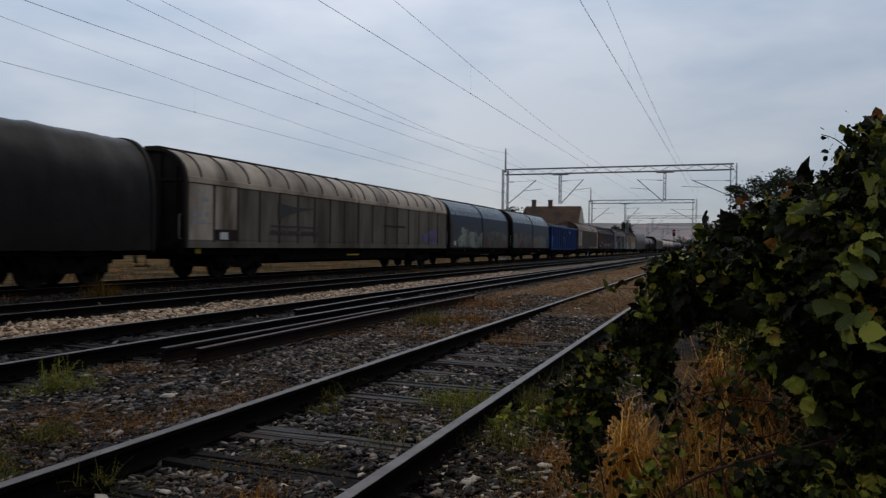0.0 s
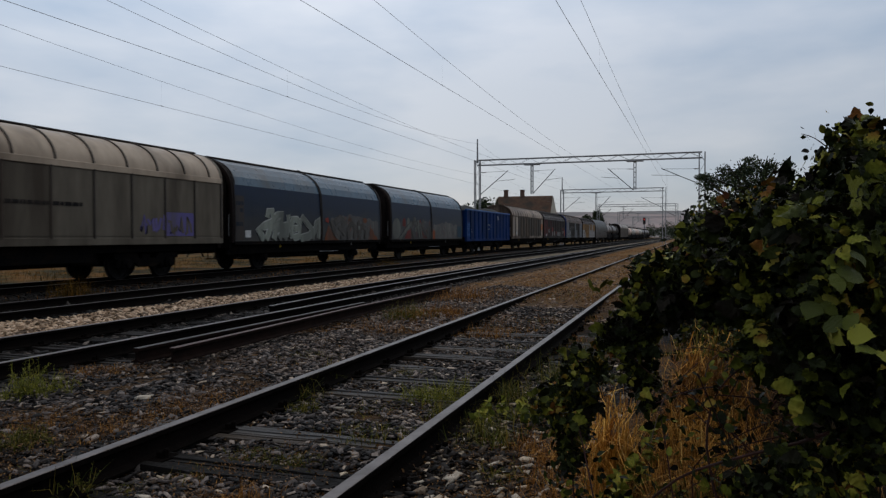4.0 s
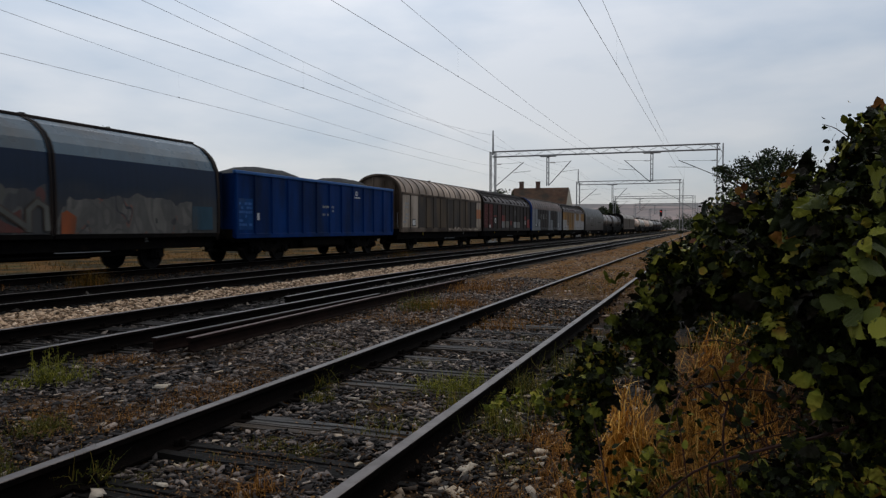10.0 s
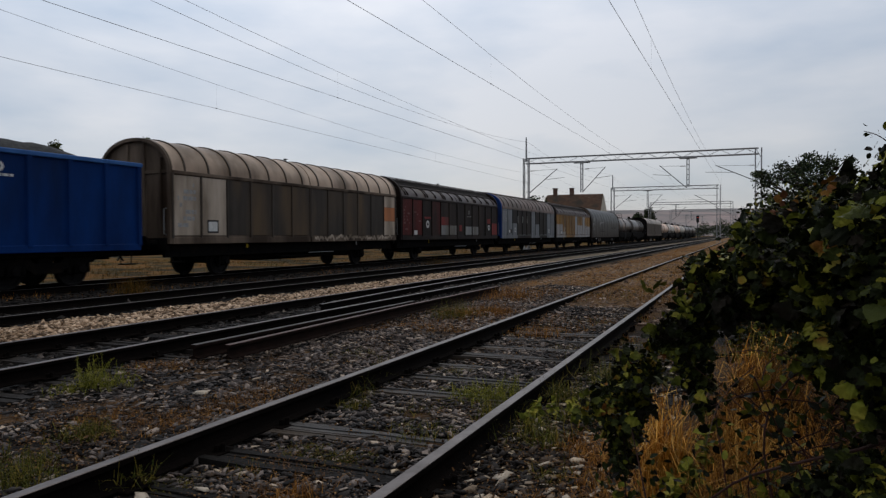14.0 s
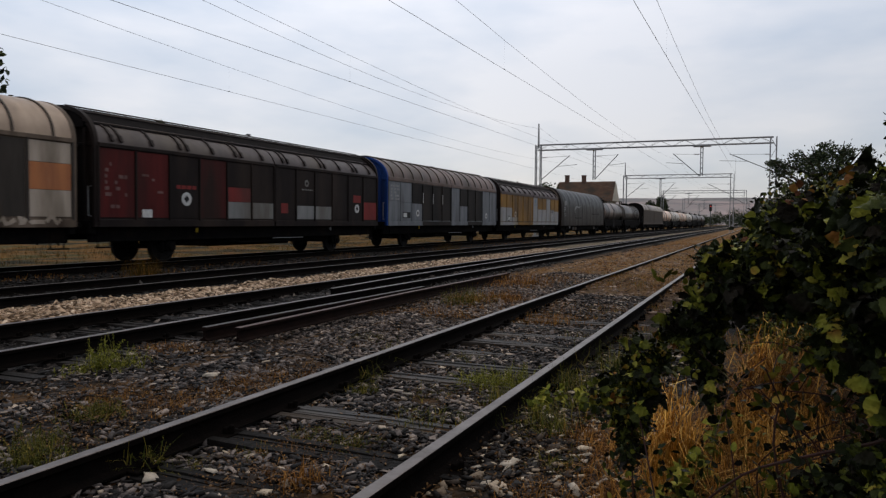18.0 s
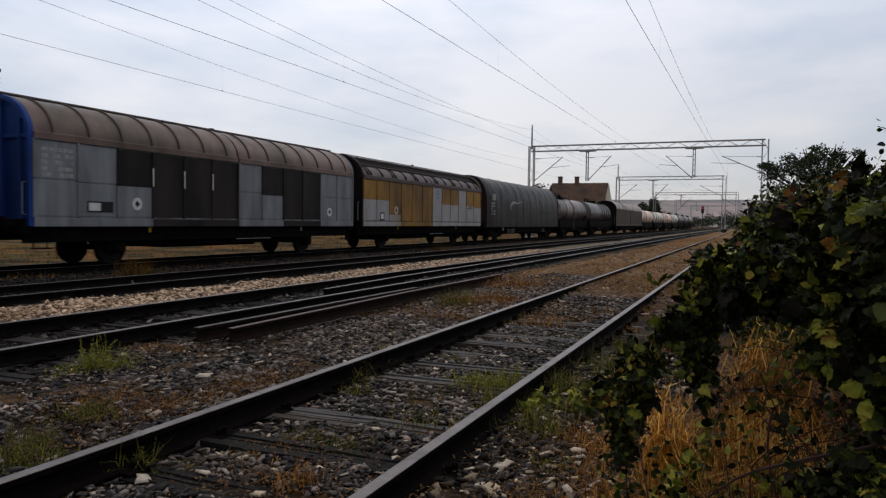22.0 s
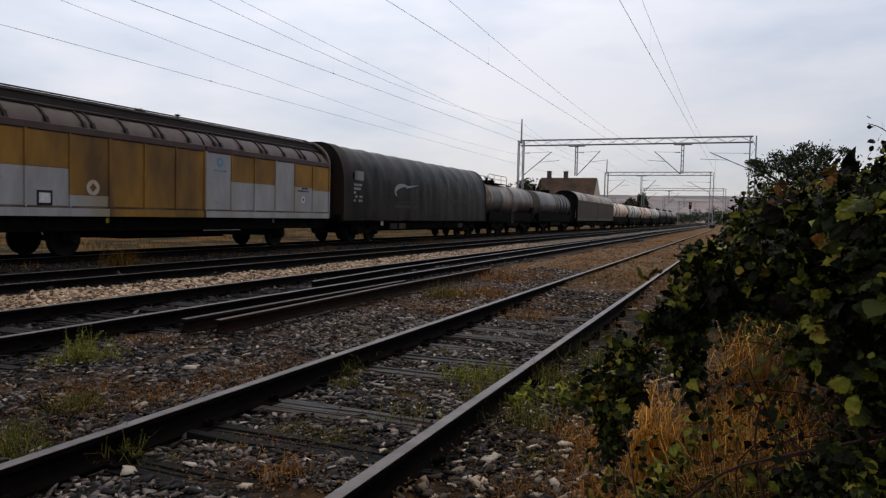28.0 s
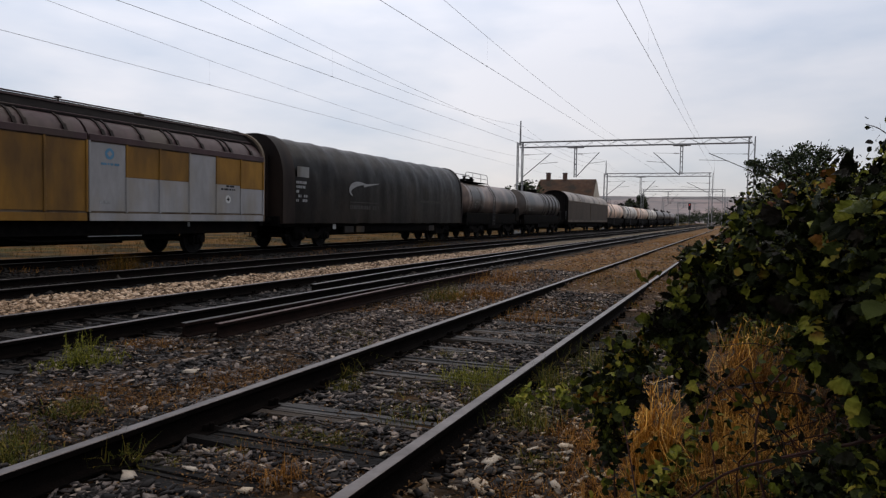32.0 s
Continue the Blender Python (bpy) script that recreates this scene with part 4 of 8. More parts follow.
def sprayed_letters(parent, y0, y1, z0, z1, strokes, outline, fill, x):
    """Large painted letters: strokes of (half width, corners as parts of the field's length and height), each a pale edge with a darker fill."""
    for k, (half, pts) in enumerate(strokes):
        path = [(y0 + (y1 - y0) * u, z0 + (z1 - z0) * v) for u, v in pts]
        edge, body = MB(), MB()
        ribbon(edge, [(x + 0.0012 * k, y, z) for y, z in path], half + 0.035, 0.001)
        ribbon(body, [(x + 0.0012 * len(strokes) + 0.0012 * k, y, z) for y, z in path], half, 0.001)
        letter = part("painted_letter", edge, outline, parent)
        part("letter_fill", body, fill, letter)


def sprayed_patch(parent, y0, y1, z0, z1, corners, material, x):
    """A flat field of paint with straight edges."""
    n = len(corners)
    v = [(x + d, y0 + (y1 - y0) * a, z0 + (z1 - z0) * b) for d in (0, 0.0015) for a, b in corners]
    part("painted_patch", MB().add(v, [tuple(range(n)), tuple(range(n, 2 * n))] + [(i, (i + 1) % n, n + (i + 1) % n, n + i) for i in range(n)]), material, parent)


def sprayed_disc(parent, y, z, r, material, x):
    part("painted_disc", MB().lathe([(0, r), (0.0015, r)], "x", 22, (x, y, z)), material, parent)


# brown covered wagon with cream panels
w, e = sliding_wall_wagon("weathered taupe covered freight wagon with ribbed rounded roof and cream panels", 20.76, 35.20,
                          [[FULL(CREAM), FULL(CREAM)] + [FULL(SLATE_P)] * 4, [FULL(SLATE_P)] * 5 + [[(0, 0.36, CREAM), (0.36, 0.72, ORANGE_P), (0.72, 1, CREAM)]]],
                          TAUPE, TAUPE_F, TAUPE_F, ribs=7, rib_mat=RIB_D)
PX = HALF + 0.016
bars(w, -e + 0.25, -e + 1.0, 1.5, 2.9, 7, GREY_MARK, PX, rng, 0.6)
part("plate", MB().box(PX, PX + 0.006, -e + 1.55, -e + 1.95, 1.42, 1.72, 0.002), WHITE_MARK, w, "white framed plate")
part("plate_frame", MB().box(PX, PX + 0.004, -e + 1.50, -e + 2.0, 1.37, 1.77), BLACK, w)
grime_letters(w, 0.3, e - 0.4, 1.08, 1.30, CREAM, HALF + 0.038, 3)

# dark red covered wagon
RED = paint("dull_red_panel", (0.080, 0.013, 0.012), (0.046, 0.010, 0.0095), dirt=(0.022, 0.012, 0.010), amount=0.45)
RED_SIGN = paint("red_sign_paint", (0.18, 0.030, 0.028), (0.12, 0.024, 0.022), dirt=(0.06, 0.03, 0.026), amount=0.3)
LTGREY = paint("light_grey_patch", (0.21, 0.21, 0.205), (0.14, 0.14, 0.138), dirt=(0.10, 0.088, 0.075), amount=0.4)
RED_MARK = paint("worn_pink_grey_stencil", (0.15, 0.085, 0.08), (0.09, 0.045, 0.042))
MIDROOF = roof_paint("grey_brown_roof", (0.060, 0.046, 0.046), (0.036, 0.028, 0.028), amount=0.3)
TOPROOF = mat("sooty_top_roof", (0.011, 0.009, 0.0088), (0.006, 0.005, 0.005), rough=0.85, scale=2, bump=0.1, spec=0.05)
D = FULL(DKBROWN)
w, e = sliding_wall_wagon("dark umber covered wagon with red panels and light grey repaired patches", 35.84, 50.40,
                          [[FULL(RED), FULL(RED), D, FULL(RED), [(0, 0.30, LTGREY), (0.30, 0.56, RED_SIGN), (0.56, 1, DKBROWN)], [(0, 0.30, LTGREY), (0.30, 1, DKBROWN)]],
                           [D, [(0, 0.28, LTGREY), (0.28, 1, DKBROWN)], [(0, 0.28, LTGREY), (0.28, 1, DKBROWN)], D, D, [(0, 0.42, RED_SIGN), (0.42, 1, DKBROWN)]]],
                          MIDROOF, DKBROWN, DKBROWN, kind="step", ribs=6, double=True, fixed_roof=TOPROOF)
bars(w, -e + 0.25, -e + 0.95, 1.5, 2.75, 8, RED_MARK, PX, rng, 0.45)
bars(w, -e + 1.45, -e + 2.2, 1.95, 2.5, 5, RED_MARK, PX, rng, 0.5)
disc(w, -e + 3.1, 1.85, 0.20, PX, WHITE_MARK, BLACK)
bars(w, -e + 2.7, -e + 3.5, 2.1, 2.28, 1, RED_SIGN, PX, rng, 1)
disc(w, e - 1.75, 1.75, 0.18, PX, WHITE_MARK, BLACK)
part("red_square", MB().box(PX, PX + 0.004, e - 2.05, e - 1.45, 2.0, 2.3), RED_SIGN, w)
part("red_square", MB().box(PX, PX + 0.004, 0.35, 0.75, 1.5, 1.85), RED_SIGN, w)
disc(w, 1.9, 2.62, 0.13, PX, LTGREY, DKBROWN)
bars(w, 1.6, 2.3, 2.34, 2.42, 1, LTGREY, PX, rng, 1)
part("plate", MB().box(PX, PX + 0.006, -e + 1.45, -e + 1.8, 1.3, 1.52, 0.002), WHITE_MARK, w)

# grey covered wagon with a blue end
BLUE_END = paint("blue_end_paint", (0.012, 0.045, 0.20), (0.010, 0.030, 0.12), dirt=(0.02, 0.03, 0.06), amount=0.3)
PALEGREY = paint("pale_grey_wall", (0.168, 0.175, 0.188), (0.106, 0.110, 0.118), dirt=(0.060, 0.056, 0.054), amount=0.35)
CHAR = paint("charcoal_panel", (0.016, 0.0140, 0.0135), (0.009, 0.008, 0.008), dirt=(0.024, 0.019, 0.0165), amount=0.35)
BROWNROOF = roof_paint("brown_grey_roof", (0.150, 0.101, 0.086), (0.085, 0.058, 0.050), amount=0.35)
C = FULL(CHAR)
w, e = sliding_wall_wagon("pale grey and charcoal covered wagon with a blue end wall", 51.38, 65.95,
                          [[[(0, 0.48, PALEGREY), (0.50, 1, PALEGREY)], [(0, 0.46, PALEGREY), (0.48, 1, PALEGREY)], [(0, 0.46, PALEGREY), (0.46, 1, CHAR)], C, C, C],
                           [[(0, 0.48, PALEGREY), (0.50, 1, PALEGREY)], [(0, 0.46, PALEGREY), (0.46, 1, CHAR)], C, C, [(0, 0.48, PALEGREY), (0.50, 1, PALEGREY)], [(0, 0.48, PALEGREY), (0.50, 1, PALEGREY)]]],
                          BROWNROOF, PALEGREY, BLUE_END, ribs=7, fixed_roof=RIB_D, rib_mat=RIB_D, eave_mat=BROWNROOF, own_ribs=True)
for y in (-3.65, -2.45, -1.25):
    part("door_bar", MB().box(HALF + 0.05, HALF + 0.065, y - 0.02, y + 0.02, 2.15, 2.65, 0.004), WHITE_MARK, w)
bars(w, -e + 0.25, -e + 1.1, 2.2, 2.95, 5, GREY_MARK, PX, rng, 0.6)
part("plate_frame", MB().box(PX, PX + 0.004, -e + 1.5, -e + 2.3, 1.40, 1.68), BLACK, w)
part("plate", MB().box(PX + 0.004, PX + 0.008, -e + 1.55, -e + 1.9, 1.44, 1.64), WHITE_MARK, w)
disc(w, -e + 3.1, 1.65, 0.17, PX, WHITE_MARK, BLACK)
disc(w, e - 1.8, 1.6, 0.17, PX, WHITE_MARK, BLACK)

# yellow covered wagon
OCHRE = mat("ochre_panel", (0.245, 0.124, 0.020), (0.165, 0.080, 0.014), rough=0.55, scale=1.8, bump=0.08, streak=0.35, dirt=(0.080, 0.043, 0.015), dirt_amount=0.45, bump_scale=25, spec=0.15)
PALE = mat("pale_blue_grey_panel", (0.270, 0.264, 0.268), (0.200, 0.194, 0.195), rough=0.55, scale=1.8, bump=0.08, streak=0.35, dirt=(0.20, 0.165, 0.120), dirt_amount=0.4, bump_scale=25, spec=0.15)
BEIGE_F = paint("beige_frame_paint", (0.150, 0.112, 0.080), (0.085, 0.064, 0.048), dirt=(0.05, 0.034, 0.022), amount=0.5)
PLUM = roof_paint("plum_brown_roof", (0.066, 0.040, 0.042), (0.038, 0.024, 0.025), amount=0.3)
O, OW, OW2 = FULL(OCHRE), [(0, 0.47, PALE), (0.47, 1, OCHRE)], [(0, 0.52, PALE), (0.52, 1, OCHRE)]
w, e = sliding_wall_wagon("ochre and pale grey patchwork covered wagon with plum brown roof", 66.82, 81.48,
                          [[OW2, OW2, [(0, 0.16, PALE), (0.16, 1, OCHRE)], O, O, O], [FULL(PALE), OW2, OW2, FULL(PALE), OW2, OW]],
                          PLUM, BEIGE_F, DKBROWN, kind="step", ribs=6, double=True, fixed_roof=TOPROOF, eave_mat=PLUM, own_ribs=True)
disc(w, -e + 3.15, 1.78, 0.20, PX, CREAM, OCHRE)
part("plate_frame", MB().box(PX, PX + 0.004, -e + 1.55, -e + 1.97, 1.30, 1.66), BLACK, w)
part("plate", MB().box(PX + 0.004, PX + 0.008, -e + 1.61, -e + 1.91, 1.36, 1.60), WHITE_MARK, w)
bars(w, e - 2.25, e - 1.55, 2.02, 2.22, 2, BLACK, PX, rng, 0.9)
disc(w, e - 1.9, 1.75, 0.13, PX, WHITE_MARK, BLACK)
LOGO_BLUE = paint("faded_blue_emblem", (0.06, 0.16, 0.26), (0.10, 0.20, 0.29))
disc(w, 0.68, 2.80, 0.15, PX, LOGO_BLUE, PALE)
bars(w, 0.4, 1.0, 2.48, 2.58, 1, LOGO_BLUE, PX, rng, 1)
bars(w, 0.35, 0.75, 1.45, 1.6, 1, GREY_MARK, PX, rng, 1)
bars(w, -e + 0.25, -e + 0.7, 1.85, 1.98, 1, GREY_MARK, PX, rng, 1)

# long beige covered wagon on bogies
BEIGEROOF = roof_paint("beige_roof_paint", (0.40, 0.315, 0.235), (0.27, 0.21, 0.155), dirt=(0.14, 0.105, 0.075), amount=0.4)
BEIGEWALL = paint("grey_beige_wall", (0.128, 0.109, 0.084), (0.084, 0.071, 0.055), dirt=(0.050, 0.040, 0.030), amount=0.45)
PURPLE = paint("purple_patch_paint", (0.085, 0.075, 0.20), (0.12, 0.10, 0.24), dirt=(0.09, 0.08, 0.075), amount=0.4)
G = FULL(BEIGEWALL)
CP = [(0, 0.3, CREAM), (0.3, 1, CREAM)]
w, e = sliding_wall_wagon("long grey-beige covered bogie wagon with cream ribbed roof", -44.82, -22.36,
                          [[CP, [(0, 0.2, DKBROWN), (0.2, 1, CREAM)]] + [G] * 7, [G] * 6 + [[(0, 0.42, PURPLE), (0.42, 1, BEIGEWALL)], G]],
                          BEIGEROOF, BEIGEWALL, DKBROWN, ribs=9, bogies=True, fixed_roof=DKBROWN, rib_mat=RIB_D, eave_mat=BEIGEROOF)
swoosh = MB()
ribbon(swoosh, [(PX + 0.03, -e + 4.9 + 2.6 * u, 2.42 + 0.22 * u) for u in [i / 14 for i in range(15)]], lambda u: 0.30 * (1 - u) ** 2.2 + 0.018)
part("wing_emblem", swoosh, FAINT_MARK, w, "faded dark wing-shaped emblem")
part("emblem_line", MB().box(PX + 0.03, PX + 0.034, -e + 4.4, -e + 7.9, 1.84, 1.89), FAINT_MARK, w)
bars(w, -e + 4.4, -e + 7.9, 1.50, 1.75, 1, FAINT_MARK, PX + 0.03, rng, 0.9)
bars(w, -e + 0.3, -e + 1.0, 1.5, 2.95, 6, GREY_MARK, PX, rng, 0.5)
part("plate", MB().box(PX, PX + 0.006, -e + 1.6, -e + 2.0, 1.32, 1.56), WHITE_MARK, w)
bars(w, 2.6, 5.2, 2.05, 2.22, 1, CHAR, PX + 0.01, rng, 0.8)
part("yellow_tag", MB().box(1.15, 1.16, -e + 0.7, -e + 0.95, 0.86, 1.02), YELLOW_MARK, w)
part("yellow_tag", MB().box(1.15, 1.16, -0.6, 0.5, 0.72, 0.78), YELLOW_MARK, w)
grime_letters(w, e - 3.9, e - 2.9, 1.35, 2.0, PURPLE, PX + 0.004, 9)
grime_letters(w, e - 2.7, e - 1.6, 1.35, 1.95, BEIGEWALL, PX + 0.006, 12)


# two smooth-sided blue-grey wagons with spray paint
NAVY = paint("navy_side_paint", (0.013, 0.021, 0.037), (0.008, 0.012, 0.021), dirt=(0.024, 0.024, 0.026), amount=0.3, rough=0.45)
# roof sheet has the walls' navy lightened and blued for the sky's reflection
ROOFBLUE = mat("sky_lit_blue_roof", (0.040, 0.080, 0.118), (0.024, 0.054, 0.084), rough=0.30, scale=1.8, bump=0.03, streak=0.2, dirt=(0.030, 0.038, 0.046), dirt_amount=0.35, bump_scale=3, spec=0.20)


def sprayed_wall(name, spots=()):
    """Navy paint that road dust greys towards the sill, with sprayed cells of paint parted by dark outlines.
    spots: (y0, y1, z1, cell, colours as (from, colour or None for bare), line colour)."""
    m = bpy.data.materials.new(name)
    m.use_nodes = True
    nt = m.node_tree
    N, L = nt.nodes.new, nt.links.new
    bsdf = nt.nodes["Principled BSDF"]
    bsdf.inputs["Roughness"].default_value, bsdf.inputs["Specular IOR Level"].default_value = 0.5, 0.16
    tc = N("ShaderNodeTexCoord")
    sep = N("ShaderNodeSeparateXYZ")
    L(tc.outputs["Object"], sep.inputs[0])

    def noise_tex(scale, detail=4, stretch=(1, 1, 1)):
        mp, n = N("ShaderNodeMapping"), N("ShaderNodeTexNoise")
        mp.inputs["Scale"].default_value = stretch
        n.inputs["Scale"].default_value, n.inputs["Detail"].default_value = scale, detail
        L(tc.outputs["Object"], mp.inputs[0])
        L(mp.outputs[0], n.inputs["Vector"])
        return n

    def calc(op, a, b=0.0, c=None):
        n = N("ShaderNodeMath")
        n.operation = op
        for i, v in enumerate((a, b) if c is None else (a, b, c)):
            if isinstance(v, (int, float)):
                n.inputs[i].default_value = v
            else:
                L(v, n.inputs[i])
        return n.outputs[0]

    def ramp(v, stops, constant=False):
        r = N("ShaderNodeValToRGB")
        if constant:
            r.color_ramp.interpolation = "CONSTANT"
        r.color_ramp.elements[0].position, r.color_ramp.elements[0].color = stops[0][0], (*stops[0][1], 1)
        r.color_ramp.elements[1].position, r.color_ramp.elements[1].color = stops[-1][0], (*stops[-1][1], 1)
        for q, c in stops[1:-1]:
            r.color_ramp.elements.new(q).color = (*c, 1)
        L(v, r.inputs[0])
        return r.outputs[0]

    def blend(f, a, b):
        x = N("ShaderNodeMix")
        x.data_type = "RGBA"
        if isinstance(f, float):
            x.inputs["Factor"].default_value = f
        else:
            L(f, x.inputs["Factor"])
        for k, v in (("A", a), ("B", b)):
            if isinstance(v, tuple):
                x.inputs[k].default_value = (*v, 1)
            else:
                L(v, x.inputs[k])
        return x.outputs["Result"]

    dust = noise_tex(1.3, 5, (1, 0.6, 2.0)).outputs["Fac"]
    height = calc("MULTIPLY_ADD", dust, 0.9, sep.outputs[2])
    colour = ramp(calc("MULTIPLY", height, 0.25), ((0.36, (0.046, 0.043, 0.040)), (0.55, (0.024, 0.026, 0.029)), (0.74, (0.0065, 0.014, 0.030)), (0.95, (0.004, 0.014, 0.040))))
    streaks = noise_tex(9, 3, (1, 1, 0.08)).outputs["Fac"]
    fine = noise_tex(40, 3).outputs["Fac"]
    for y0, y1, z1, cell, cols, line in spots:
        mp, loops = N("ShaderNodeMapping"), N("ShaderNodeTexNoise")
        mp.inputs["Scale"].default_value = (0, 1, 0.75)
        mp.inputs["Rotation"].default_value = (0.85, 0, 0)
        mp.inputs["Location"].default_value = (0, 0, z1 * 5 - y0 * 2)
        L(tc.outputs["Object"], mp.inputs[0])
        L(mp.outputs[0], loops.inputs["Vector"])
        loops.inputs["Scale"].default_value, loops.inputs["Detail"].default_value, loops.inputs["Distortion"].default_value = 0.62 / cell, 1.0, 0.7
        band = calc("FRACT", calc("MULTIPLY", loops.outputs["Fac"], 6.5))
        pick = calc("FRACT", calc("MULTIPLY_ADD", noise_tex(0.9 / cell, 1, (0, 1, 0.5)).outputs["Fac"], 2.6, 0.2))
        fill = ramp(pick, [(q, c or (0.022, 0.026, 0.032)) for q, c in cols], True)
        bare = ramp(pick, [(q, (0.0,) * 3 if c is None else (1.0,) * 3) for q, c in cols], True)
        gap = N("ShaderNodeMapRange")
        gap.inputs["From Min"].default_value, gap.inputs["From Max"].default_value = 0.60, 0.70
        L(calc("ABSOLUTE", calc("MULTIPLY_ADD", band, 2.0, -1.0)), gap.inputs[0])
        fill = blend(gap.outputs[0], fill, line)
        rag = noise_tex(1.1, 2, (1, 1, 0)).outputs["Fac"]
        top = calc("SUBTRACT", calc("MULTIPLY_ADD", rag, 1.0, z1 - 0.62), sep.outputs[2])
        m1 = calc("GREATER_THAN", top, 0.0)
        ends = calc("MULTIPLY", calc("GREATER_THAN", calc("MULTIPLY_ADD", rag, 0.5, calc("MULTIPLY_ADD", sep.outputs[2], -0.55, sep.outputs[1])), y0 - 0.55), calc("LESS_THAN", calc("MULTIPLY_ADD", fine, 0.1, sep.outputs[1]), y1))
        mask = calc("MULTIPLY", calc("MULTIPLY", m1, ends), bare)
        # thin paint lets the wall through in places
        mask = calc("MULTIPLY", mask, calc("MULTIPLY_ADD", dust, 0.9, 0.42))
        clamp = N("ShaderNodeClamp")
        L(mask, clamp.inputs[0])
        colour = blend(clamp.outputs[0], colour, fill)
    dirty = N("ShaderNodeHueSaturation")
    L(calc("MULTIPLY_ADD", streaks, 0.55, calc("MULTIPLY_ADD", fine, 0.35, 0.55)), dirty.inputs["Value"])
    L(colour, dirty.inputs["Color"])
    L(dirty.outputs[0], bsdf.inputs["Base Color"])
    bp = N("ShaderNodeBump")
    bp.inputs["Strength"].default_value, bp.inputs["Distance"].default_value = 0.12, 0.01
    L(dust, bp.inputs["Height"])
    L(bp.outputs[0], bsdf.inputs["Normal"])
    return m


DULLPANEL = paint("dull_grey_panel", (0.034, 0.037, 0.042), (0.024, 0.027, 0.031))
SPRAY = paint("pale_spray_paint", (0.31, 0.315, 0.29), (0.21, 0.215, 0.20), dirt=(0.10, 0.10, 0.10), amount=0.35)
SPRAY_D = paint("grey_spray_paint", (0.15, 0.14, 0.13), (0.095, 0.09, 0.085), amount=0.35)
BLUE_PATCH = paint("dull_blue_patch", (0.028, 0.060, 0.085), (0.02, 0.042, 0.06))
SPRAY_R = paint("red_spray_paint", (0.20, 0.035, 0.025), (0.13, 0.030, 0.022), amount=0.35)
SPRAY_O = paint("orange_spray_paint", (0.24, 0.065, 0.025), (0.15, 0.05, 0.025), amount=0.4)


def smooth_wagon(label, front, back, paint_front, paint_back):
    base, eave, top = 1.05, 3.14, 4.13
    w, e = wagon(label, front, back, "covered wagon")
    two_axle_gear(w, e, base, 8.0)
    prof = [(HALF - 0.02, base), (HALF, base + 0.5), (HALF - 0.01, base + 1.3), (HALF - 0.06, eave)]
    shoulder = [(HALF - 0.06, eave), (HALF - 0.17, eave + 0.30), (HALF - 0.32, eave + 0.52), (HALF - 0.62, eave + 0.78), (0.42, top - 0.06), (0.28, top - 0.03)]
    for s in (-1, 1):
        end_wall(w, s, e, base, eave, top, DKBROWN, inset=0.16)
        out = prof + shoulder[1:]
        line = out + [(-x, z) for x, z in out[::-1]]
        part("end_hoop", MB().strip([(x + 0.004 * (1 if x > 0 else -1), z + 0.004) for x, z in line], s * e - 0.05, s * e + 0.05, -0.12), DKBROWN, w)
    for half, (a, b) in enumerate(((-e + 0.04, -0.03), (0.03, e - 0.04))):
        wall = part("sliding_wall", MB().strip(prof, a, b, -0.04), (paint_front, paint_back)[half], w)
        part("roof_panel", MB().strip(shoulder, a, b, -0.04), ROOFBLUE, wall, smooth=False)
        part("sill_band", MB().box(HALF - 0.03, HALF + 0.02, a, b, base - 0.08, base + 0.05, 0.01), UNDER, wall)
        part("sliding_wall", MB().strip([(-x, z) for x, z in prof + shoulder[1:]], a, b, 0.04), NAVY, w)
        for y in (a + 0.03, b - 0.03):
            part("seam", MB().strip([(x + 0.006, z + 0.004) for x, z in prof + shoulder[1:]], y - 0.035, y + 0.035, 0.02), DKBROWN, wall)
    part("ridge_beam", MB().box(-0.34, 0.34, -e - 0.06, e + 0.06, top - 0.06, top + 0.05, 0.03), DKBROWN, w)
    gap = MB().tube([(0.1, 0.2, top), (0.1, 0.2, top + 0.10)], 0.03, 6).box(0.04, 0.16, 0.12, 0.28, top + 0.07, top + 0.11, 0.015)
    part("roof_vent", gap, UNDER, w)
    return w, e


PXS = HALF + 0.004
DIM_SPRAY = (0.070, 0.067, 0.063)
w, e = smooth_wagon("blue-grey smooth-sided covered wagon with large pale graffiti", -21.67, -8.80,
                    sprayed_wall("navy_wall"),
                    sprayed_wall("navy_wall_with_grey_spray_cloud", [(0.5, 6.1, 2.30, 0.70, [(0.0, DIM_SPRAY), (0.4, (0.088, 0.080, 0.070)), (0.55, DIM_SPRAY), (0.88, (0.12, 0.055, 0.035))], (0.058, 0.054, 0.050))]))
SPRAY_EDGE = paint("whitish_spray_edge", (0.42, 0.43, 0.40), (0.30, 0.31, 0.285), dirt=(0.16, 0.165, 0.15), amount=0.3)
SPRAY_FILL = paint("grey_green_spray_fill", (0.235, 0.25, 0.215), (0.165, 0.178, 0.152), dirt=(0.10, 0.105, 0.095), amount=0.4)
